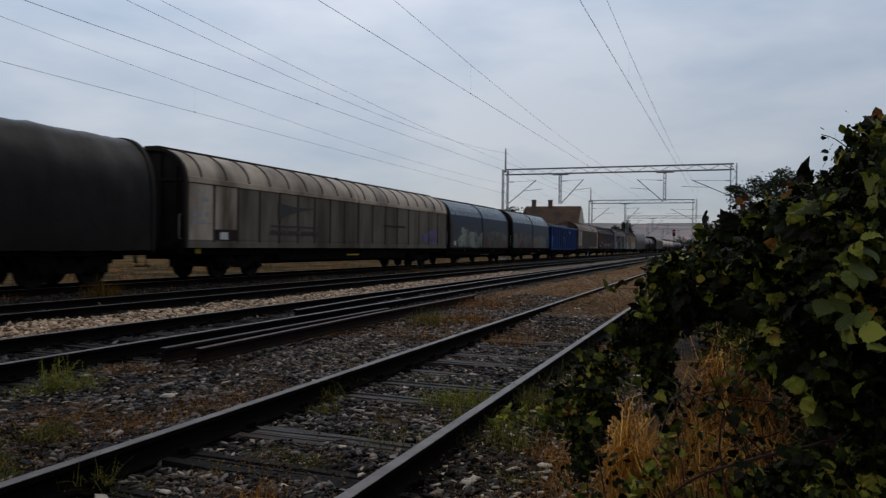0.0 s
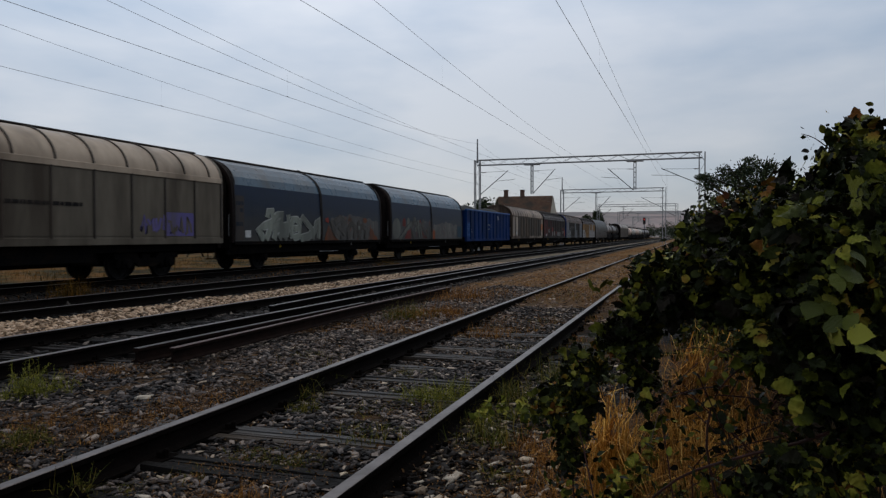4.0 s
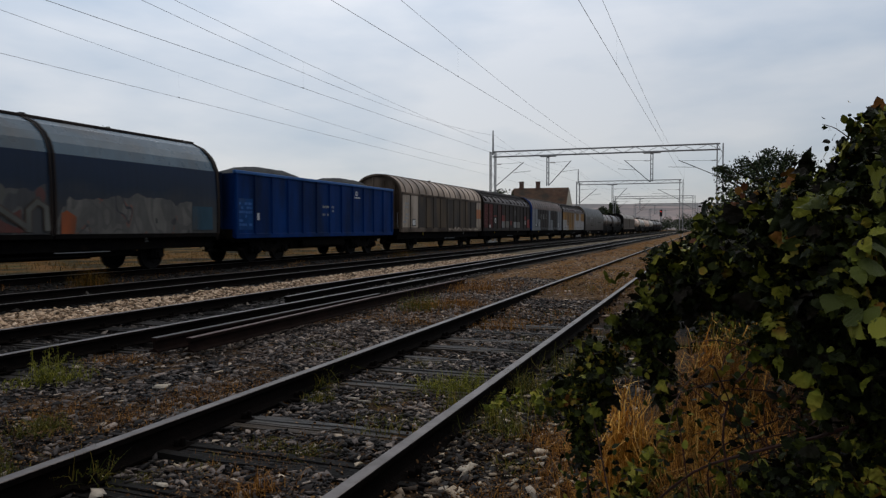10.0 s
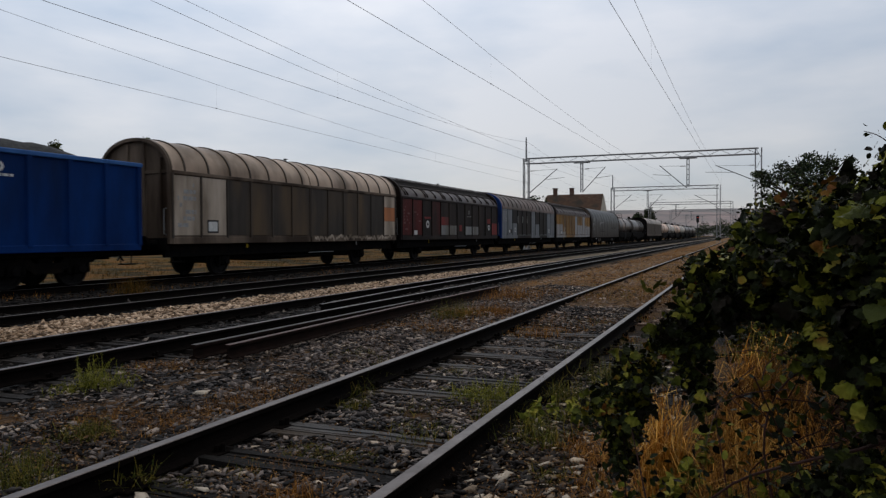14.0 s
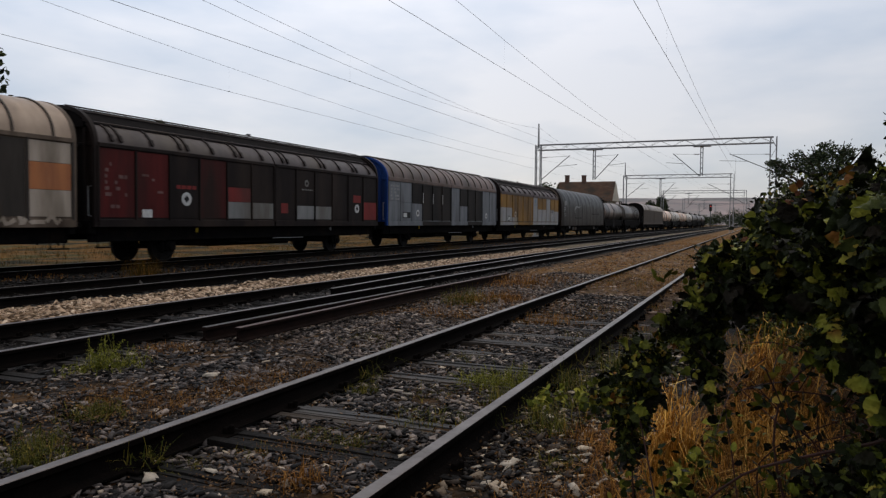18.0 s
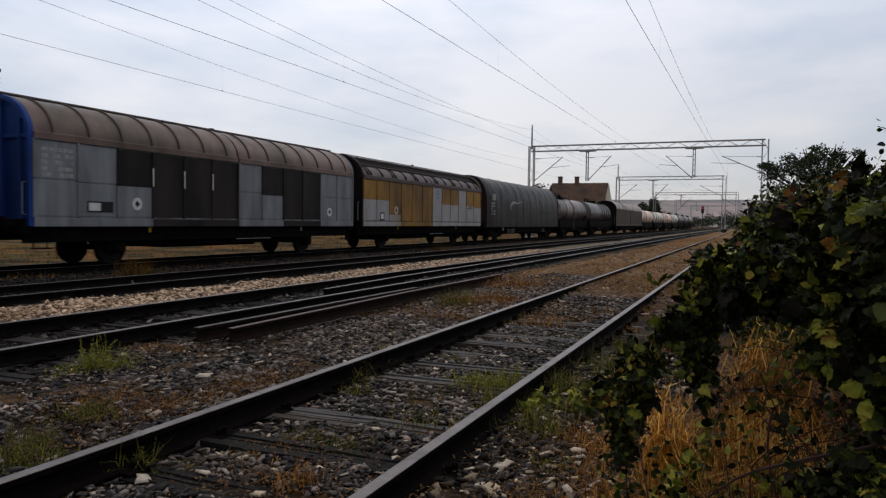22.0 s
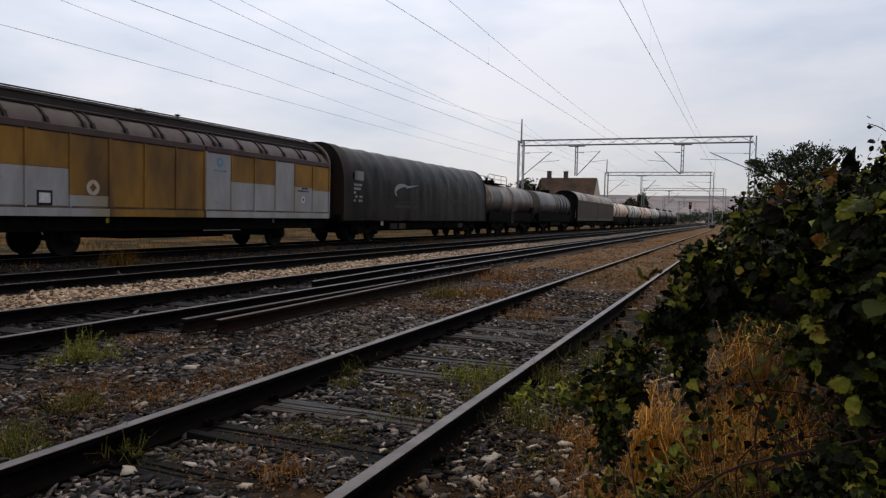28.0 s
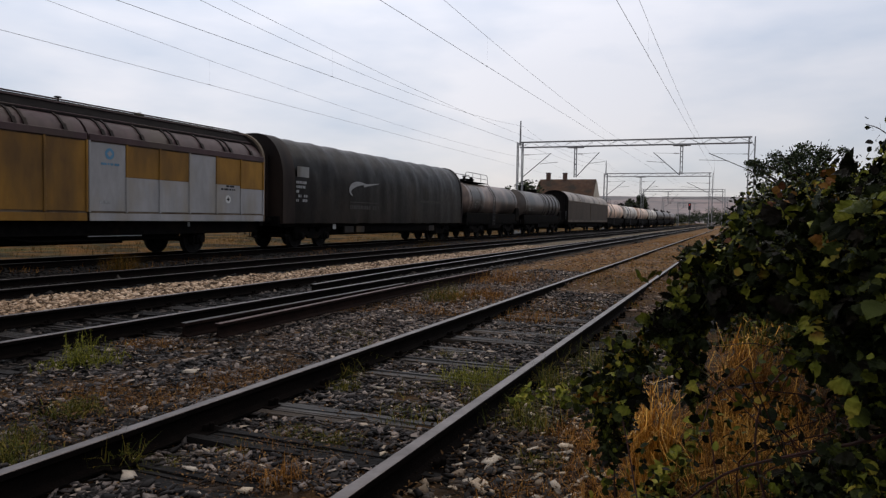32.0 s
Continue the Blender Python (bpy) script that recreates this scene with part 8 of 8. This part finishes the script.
nettles()
def feathery(label, material, x, y, spread, h, stems, seed):
    """A weed of many thin stems, set all along with fine drooping leaflets."""
    rs = np.random.RandomState(seed)
    xy = np.column_stack([x + spread * rs.normal(size=stems), y + spread * rs.normal(size=stems)])
    base = np.column_stack([xy, ground_z(xy) - 0.01])
    az = rs.random(stems) * 6.28318
    out = np.stack([np.cos(az), np.sin(az), np.zeros(stems)], 1)
    side = np.stack([-np.sin(az), np.cos(az), np.zeros(stems)], 1)
    lean, ln = np.abs(rs.normal(size=stems)) * 0.45, h * (0.35 + 0.7 * rs.random(stems))
    rows, tips, lens = [], [], []
    for k in range(15):
        u = k / 14
        th = lean * (0.5 + 0.8 * u)
        p = base + out * (np.sin(th) * ln * u)[:, None] + np.array([0, 0, 1]) * (np.cos(th) * ln * u)[:, None]
        rows += [p - side * 0.002 * (1.1 - u), p + side * 0.002 * (1.1 - u)]
        if k > 1:
            for _ in range(3):
                tips.append(p)
                lens.append(h * (0.20 - 0.13 * u) * (0.6 + 0.7 * rs.random(stems)))
    v1 = np.stack(rows, 1)
    f1 = np.array([(2 * k, 2 * k + 1, 2 * k + 3, 2 * k + 2) for k in range(14)])[None] + (np.arange(stems) * 30)[:, None, None]
    v2, f2 = blades(np.concatenate(tips), np.concatenate(lens), rs, 0.005, 0.9, 0.7)
    v = np.concatenate([v1.reshape(-1, 3), v2])
    f = np.concatenate([f1.reshape(-1, 4), f2 + v1.shape[0] * 30])
    return tagged(new("weed_plant", from_arrays("weed_plant", v, f, material)), label, "weed", kind="stuff")


for k, (x, y, sp, h, n, m) in enumerate(((-5.42, 4.66, 0.07, 0.34, 34, GREEN), (-5.30, 4.78, 0.10, 0.22, 40, GREEN), (-5.48, 4.50, 0.10, 0.15, 40, GREEN), (-1.95, 5.35, 0.13, 0.16, 70, GREEN), (-1.74, 5.50, 0.08, 0.20, 40, GREEN), (-2.15, 5.18, 0.10, 0.09, 40, DULLGREEN),
                                         (-3.90, 3.34, 0.07, 0.14, 50, DULLGREEN), (-3.78, 2.80, 0.08, 0.12, 50, DULLGREEN), (-3.50, 2.55, 0.08, 0.13, 50, DULLGREEN), (-2.95, 2.78, 0.05, 0.17, 16, DULLGREEN), (-3.07, 5.60, 0.04, 0.20, 14, DULLGREEN),
                                         (-2.40, 3.62, 0.09, 0.08, 50, DULLGREEN), (-2.10, 3.55, 0.08, 0.07, 40, DULLGREEN), (-2.72, 4.78, 0.06, 0.12, 26, DULLGREEN), (-4.25, 10.4, 0.18, 0.30, 40, DULLGREEN), (-3.7, 11.0, 0.2, 0.26, 40, RUSSET), (-2.2, 4.4, 0.10, 0.06, 40, DULLGREEN))):
    feathery("feathery green weed growing in the ballast" if m == GREEN else "low dull weed growing among the stones", m, x, y, sp, h, n, 300 + k)
for k, (x, y, sp, n, ln) in enumerate(((-1.98, 5.45, 0.12, 200, 0.12), (-1.36, 4.68, 0.08, 90, 0.12), (-3.06, 5.76, 0.04, 50, 0.16))):
    grass("grass_clump", "fresh green grass clump growing in the ballast", GREEN, [(x, y, sp)], 100 + k, n, ln, 0.007, 0.5, 0.9)
for k, (x, y, sp, n, ln) in enumerate(((-3.97, 3.32, 0.09, 300, 0.10), (-3.61, 2.63, 0.10, 320, 0.11), (-3.40, 2.62, 0.08, 200, 0.09), (-2.57, 3.24, 0.06, 200, 0.07), (-2.38, 3.61, 0.09, 260, 0.06), (-2.16, 3.55, 0.08, 240, 0.06), (-2.26, 4.92, 0.10, 220, 0.06), (-2.78, 4.73, 0.06, 160, 0.09), (-2.79, 2.91, 0.08, 220, 0.06), (-1.7, 4.3, 0.08, 160, 0.06), (-4.0, 7.0, 0.15, 160, 0.10), (-2.6, 6.4, 0.12, 160, 0.08), (-1.15, 4.9, 0.12, 260, 0.10), (-0.95, 3.7, 0.08, 160, 0.08), (-2.94, 5.12, 0.05, 90, 0.22), (-3.17, 6.05, 0.05, 90, 0.2), (-1.62, 4.94, 0.10, 240, 0.18), (-1.30, 5.5, 0.14, 320, 0.2),
                                       (-2.98, 2.75, 0.05, 60, 0.20), (-4.3, 10.7, 0.2, 260, 0.3), (-1.2, 4.3, 0.12, 260, 0.18), (-1.05, 6.4, 0.2, 320, 0.25), (-1.95, 4.2, 0.1, 150, 0.1))):
    grass("weed_clump", "dull green weed clump among the stones", DULLGREEN, [(x, y, sp)], 120 + k, n, ln, 0.008, 0.6, 0.9, "weed")
for k, (x, y, sp, n, ln) in enumerate(((-13.9, 13.2, 0.22, 420, 0.5), (-12.6, 29.5, 0.3, 420, 0.45), (-4.3, 13.5, 0.3, 420, 0.30), (-2.05, 2.93, 0.06, 160, 0.12), (-2.5, 3.3, 0.12, 160, 0.07), (-5.57, 5.59, 0.16, 420, 0.07), (-3.62, 4.41, 0.18, 600, 0.06), (-3.65, 4.9, 0.20, 560, 0.06), (-3.66, 3.85, 0.18, 560, 0.06), (-4.35, 3.7, 0.2, 420, 0.05), (-0.92, 4.22, 0.08, 160, 0.10), (-0.95, 3.2, 0.10, 180, 0.08), (-4.17, 10.64, 0.18, 260, 0.20), (-3.82, 11.2, 0.2, 260, 0.18), (-2.5, 9.2, 0.2, 300, 0.16))):
    grass("dry_grass_tuft", "russet tuft of dry grass between the rails", FIELD if k < 2 else RUSSET, [(x, y, sp)], 140 + k, n, ln, 0.008, 0.4, 0.8, "grass")


def far_grass():
    rs = np.random.RandomState(7)
    for nm, lab, m, x0, x1, y0, y1, n, ln, w in (("dry_meadow", "low russet grass growing over the siding", RUSSET, -5.6, 0.6, 9, 75, 60000, 0.10, 0.007), ("dry_meadow", "pale green and dry grass along the siding", DULLGREEN, -3.3, 0.4, 8.0, 60, 12000, 0.10, 0.008),
                                                 ("dry_meadow", "ochre dry grass beyond the train", FIELD, -32, -19.6, 6, 80, 26000, 0.22, 0.014), ("dry_meadow", "sparse dry grass between the main tracks", RUSSET, -15.7, -12.4, 8, 60, 3500, 0.15, 0.012)):
        y = y0 + (y1 - y0) * rs.random(n) ** 1.5
        x = x0 + (x1 - x0) * rs.random(n)
        keep = np.array([noise.noise(Vector((a * 0.7, b * 0.45, 4))) for a, b in zip(x, y)]) > (-0.1 if m == FIELD else -0.05)
        xy = np.column_stack([x, y])[keep]
        p = np.column_stack([xy, ground_z(xy) - 0.01])
        v, f = blades(p, ln * (0.4 + 0.9 * rs.random(len(p))), rs, w, 0.6, 0.9)
        tagged(new(nm, from_arrays(nm, v, f, m)), lab, "grass", kind="stuff")


far_grass()


# ---- ballast stones ----
def stone_material(name, stops, source):
    m = ramp_leaf(name, stops, source, rough=0.6, spec=0.10)
    return m


DARK_STOPS = ((0.0, (0.003, 0.0026, 0.0024)), (0.30, (0.0100, 0.0085, 0.0080)), (0.54, (0.037, 0.0315, 0.0295)), (0.80, (0.128, 0.106, 0.097)), (0.96, (0.25, 0.200, 0.168)), (1.0, (0.48, 0.38, 0.285)))
BLACKISH_STOPS = ((0.0, (0.0028, 0.0025, 0.0024)), (0.75, (0.0085, 0.0072, 0.0066)), (1.0, (0.034, 0.028, 0.024)))
PALE_STOPS = ((0.0, (0.026, 0.016, 0.010)), (0.30, (0.16, 0.102, 0.060)), (0.70, (0.45, 0.308, 0.198)), (1.0, (0.66, 0.50, 0.36)))
MIX_STOPS = ((0.0, (0.006, 0.005, 0.0045)), (0.55, (0.020, 0.016, 0.014)), (0.80, (0.065, 0.046, 0.032)), (0.90, (0.24, 0.18, 0.125)), (1.0, (0.55, 0.44, 0.32)))
LITTER_STOPS = ((0.0, (0.026, 0.012, 0.005)), (0.6, (0.085, 0.040, 0.014)), (1.0, (0.21, 0.115, 0.042)))


def rock_shape(seed):
    """A broken stone: an uneven wedge with a chipped corner."""
    r = np.random.RandomState(seed)
    v = np.array([(a, b, c) for c in (-1, 1) for b in (-1, 1) for a in (-1, 1)], float)
    v *= 1 + 0.38 * r.normal(size=(8, 3)).clip(-1.4, 1.2)
    v[4:, :2] *= 0.82
    v[r.randint(4, 8)] *= 0.45
    v = v * np.array([1.20, 0.62, 0.20])
    f = np.array([(0, 2, 3), (0, 3, 1), (4, 5, 7), (4, 7, 6), (0, 1, 5), (0, 5, 4), (1, 3, 7), (1, 7, 5), (3, 2, 6), (3, 6, 7), (2, 0, 4), (2, 4, 6)])
    return v, f


ROCKS = [rock_shape(k) for k in range(9)]


def stones(name, label, material, x0, x1, y0, y1, count, size, seed, power=1.0, lift=0.0, patch=0.0, skip=None):
    rs = np.random.RandomState(seed)
    y = y0 + (y1 - y0) * rs.random(count) ** power
    x = x0 + (x1 - x0) * rs.random(count)
    keep = np.ones(count, bool)
    if patch:
        keep = np.array([noise.noise(Vector((a * 0.9, b * 0.9, 9))) for a, b in zip(x, y)]) < patch
        keep |= rs.random(count) < 0.3
    if skip:
        keep &= ~np.array([skip(a, b) for a, b in zip(x, y)])
    x, y = x[keep], y[keep]
    z = ground_z(np.column_stack([x, y])) + lift + 0.012 * rs.normal(size=len(x))
    p = np.column_stack([x, y, z])
    s = size * (0.5 + 0.75 * rs.random(len(x)) ** 1.6)
    kinds = rs.randint(len(ROCKS), size=len(x))
    m3 = turns(len(x), rs, 0.80)
    vs, fs, o = [], [], 0
    for k in range(len(ROCKS)):
        i = kinds == k
        v, f = scatter(ROCKS[k], p[i], m3[i], s[i])
        vs.append(v)
        fs.append(f + o)
        o += len(v)
    return tagged(new(name, from_arrays(name, np.concatenate(vs), np.concatenate(fs), material)), label, "gravel", kind="stuff")


def on_sleeper(x, y):
    k = (y - 4.06) / 0.655
    bare = 0.8 if round(k) == 0 else 0.45 if round(k) in (-2, -1, 2, 3, 5, 6, 8) else -0.10
    return abs(k - round(k)) * 0.655 < 0.125 and noise.noise(Vector((x * 3, y * 3, 1))) < bare


DARK = stone_material("dark_ballast_stone", DARK_STOPS, "island")
PALEST = stone_material("pale_limestone", PALE_STOPS, "island")
MIXST = stone_material("mixed_pale_and_dark_stone", MIX_STOPS, "island")
LITTER = stone_material("brown_leaf_litter", LITTER_STOPS, "island")
stones("ballast", "dark angular crushed stone between the tracks", DARK, -5.75, -3.08, 1.2, 17, 36000, 0.029, 201, 1.6, 0.004, 0.12)
BROWN_STOPS = ((0.0, (0.032, 0.021, 0.0155)), (0.5, (0.130, 0.084, 0.062)), (0.88, (0.235, 0.165, 0.125)), (1.0, (0.40, 0.31, 0.24)))
BROWNST = stone_material("dusty_brown_stone", BROWN_STOPS, "island")
stones("ballast", "dusty brown stones further along the siding", BROWNST, -5.7, -0.6, 10.5, 44, 9000, 0.036, 207, 1.7, 0.0, 0.05)
# far stones coloured paler for the lit tops that show at a low angle
LIT_TOP_STOPS = ((0.0, (0.016, 0.012, 0.0105)), (0.4, (0.075, 0.056, 0.048)), (0.85, (0.165, 0.126, 0.105)), (1.0, (0.36, 0.29, 0.23)))
LIT_TOPST = stone_material("lit_top_grey_stone", LIT_TOP_STOPS, "island")
stones("ballast", "grey crushed stone further along the siding, paler for its lit tops", LIT_TOPST, -5.65, -3.1, 5.8, 15, 9000, 0.031, 210, 1.2, 0.010, 0.2)
stones("ballast", "dark crushed stone between the siding's rails", DARK, -2.94, -1.56, 1.6, 12.5, 20000, 0.026, 202, 1.5, 0.008, 0.0, on_sleeper)
stones("ballast", "pale and dark stones beside the siding", MIXST, -1.42, -0.35, 1.8, 7.5, 8500, 0.027, 203, 1.3, 0.004, 0.25)
stones("ballast", "pale limestone ballast between the main tracks", PALEST, -10.15, -7.85, 5, 36, 24000, 0.042, 204, 1.5, 0.012)
BLACKISHST = stone_material("near_black_stone", BLACKISH_STOPS, "island")
GRIMY_STOPS = ((0.0, (0.004, 0.0035, 0.0032)), (0.5, (0.020, 0.0165, 0.0150)), (0.9, (0.066, 0.054, 0.047)), (1.0, (0.16, 0.13, 0.11)))
GRIMYST = stone_material("grimy_dark_stone", GRIMY_STOPS, "island")
stones("ballast", "grimy dark crushed stone in the second track", GRIMYST, -8.0, -5.75, 4.0, 22, 7000, 0.042, 205, 1.4, -0.005)
stones("ballast", "near-black crushed stone round the main tracks", BLACKISHST, -15.6, -10.3, 7.5, 34, 8500, 0.055, 206, 1.3, 0.0)

stones("ballast", "dark crushed stone around the siding", DARK, -6.0, -0.9, -9, 1.7, 12000, 0.040, 208, 1.0, 0.0)
stones("ballast", "pale limestone ballast between the main tracks", PALEST, -10.15, -7.85, -9, 5, 4500, 0.05, 209, 1.0, 0.012)


def litter():
    rs = np.random.RandomState(55)
    n = 22000
    y = 1.4 + 22 * rs.random(n) ** 1.7
    x = -5.7 + 5.3 * rs.random(n)
    keep = np.array([noise.noise(Vector((a * 0.9, b * 0.9, 9))) for a, b in zip(x, y)]) > 0.08
    keep |= (x > -1.5) & (rs.random(n) < 0.7)
    keep |= rs.random(n) < 0.12
    xy = np.column_stack([x, y])[keep]
    p = np.column_stack([xy, ground_z(xy) + 0.022 + 0.02 * rs.random(len(xy))])
    v, f = scatter(SIMPLE, p, turns(len(p), rs, 0.6), 0.010 + 0.018 * rs.random(len(p)))
    tagged(new("leaf_litter", from_arrays("leaf_litter", v, f, LITTER)), "brown dead leaves and straw bits among the stones", "litter", kind="stuff")


litter()


def litter_patches():
    """Drifts of brown needles and straw lying between the stones."""
    rs = np.random.RandomState(56)
    ps = []
    for x, y, sx, sy, n in ((-3.62, 4.41, 0.22, 0.35, 1500), (-3.70, 4.95, 0.22, 0.35, 1200), (-3.66, 3.85, 0.25, 0.3, 1300), (-4.42, 3.78, 0.25, 0.25, 900), (-3.9, 3.3, 0.3, 0.25, 900), (-3.7, 2.8, 0.3, 0.25, 900), (-5.5, 5.6, 0.18, 0.3, 900), (-2.4, 3.4, 0.25, 0.25, 1100), (-2.2, 2.95, 0.25, 0.2, 900),
                           (-2.1, 4.9, 0.25, 0.2, 700), (-1.0, 4.2, 0.2, 0.3, 1100), (-0.95, 3.3, 0.2, 0.4, 1000), (-4.0, 7.5, 0.4, 0.8, 1500), (-2.3, 8.0, 0.4, 1.0, 1200), (-9.4, 7.4, 0.35, 0.4, 900), (-9.3, 6.6, 0.5, 0.7, 3500)):
        ps.append(np.column_stack([x + sx * rs.normal(size=n), y + sy * rs.normal(size=n)]))
    xy = np.concatenate(ps)
    xy = xy[(np.abs(xy[:, 0] + 3.0025) > 0.08) & (np.abs(xy[:, 0] + 1.4975) > 0.08)]
    p = np.column_stack([xy, ground_z(xy) + 0.026 + 0.014 * rs.random(len(xy))])
    v, f = scatter(SIMPLE, p, turns(len(p), rs, 0.7), 0.008 + 0.014 * rs.random(len(p)) ** 2)
    tagged(new("leaf_litter", from_arrays("leaf_litter", v, f, LITTER)), "drifts of russet dead grass and leaves on the stones", "litter", kind="stuff")


litter_patches()

# single stones that lie nearest, and a few pale ones
ONE = stone_material("loose_stone", MIX_STOPS, "object")
WHITE_ONE = mat("white_loose_stone", (0.55, 0.47, 0.38), (0.38, 0.32, 0.25), rough=0.7, scale=30, bump=0.3)
ROCK_MESH = [from_arrays("stone", *ROCKS[k], ONE) for k in range(9)]
WHITE_MESH = [from_arrays("stone", *ROCKS[k], WHITE_ONE) for k in range(9)]
bed = thing("ballast_bed", "loose pale and dark stones beside the siding's rail", "gravel", kind="structure")
rs = np.random.RandomState(77)
for k in range(230):
    x, y = (-1.35 + 0.85 * rs.random(), 2.2 + 2.6 * rs.random()) if k % 3 else (-2.95 + 1.35 * rs.random(), 2.2 + 2.2 * rs.random())
    ob = new("stone", (WHITE_MESH if rs.random() < (0.34 if k % 3 else 0.03) else ROCK_MESH)[rs.randint(9)])
    ob.parent = bed
    s = 0.016 + 0.018 * rs.random() ** 1.5
    ob.matrix_basis = pose(x, y, ground_height(x, y) + 0.02, 360 * rs.random() * 0.1, 20 * rs.normal(), 360 * rs.random()) @ Matrix.Scale(s, 4)
for x, y, s in ((-2.81, 2.69, 0.05), (-2.58, 2.88, 0.032), (-2.52, 4.85, 0.035), (-2.40, 4.8, 0.032), (-1.18, 3.55, 0.05), (-4.4, 2.9, 0.05), (-4.9, 2.3, 0.07), (-4.1, 4.6, 0.045)):
    ob = new("stone", WHITE_MESH[int(y * 10) % 9])
    ob.parent = bed
    ob.matrix_basis = pose(x, y, ground_height(x, y) + 0.03, 10, 5, 77 * x) @ Matrix.Scale(s, 4)


# ---- the train rolls towards the camera, brakes and comes almost to a stand ----
def train_place(t):
    """Cubic between the known places, with matched speeds."""
    ts = [a for a, _ in TRAIN]
    k = min(max(next((i for i, a in enumerate(ts) if a > t), len(ts)) - 1, 0), len(ts) - 2)

    def slope(i):
        lo, hi = max(i - 1, 0), min(i + 1, len(ts) - 1)
        return (TRAIN[hi][1] - TRAIN[lo][1]) / (ts[hi] - ts[lo])

    (t0, a), (t1, b) = TRAIN[k], TRAIN[k + 1]
    d, u = t1 - t0, (t - t0) / (t1 - t0)
    m0, m1 = slope(k) * d, slope(k + 1) * d
    return (2 * u**3 - 3 * u**2 + 1) * a + (u**3 - 2 * u**2 + u) * m0 + (-2 * u**3 + 3 * u**2) * b + (u**3 - u**2) * m1


def motions():
    steps = [0.5 * i for i in range(65)]
    for w, mid in CARS:
        walk(w, [(t, pose(T4, mid + train_place(t), Z4)) for t in steps])
    fine = [0.1 * i for i in range(321)]
    start = train_place(0)
    turn = [(t, math.degrees((start - train_place(t)) / WHEEL_R)) for t in fine]
    # a row whenever the wheels have turned on by an eighth or so
    rows, last = [], None
    for t, a in turn:
        if last is None or a - last > 38 or t == fine[-1]:
            rows.append((t, a))
            last = a
    for w, y, z in SPIN:
        walk(w, [(t, pose(0, y, z, a, 0, 0)) for t, a in rows])


motions()
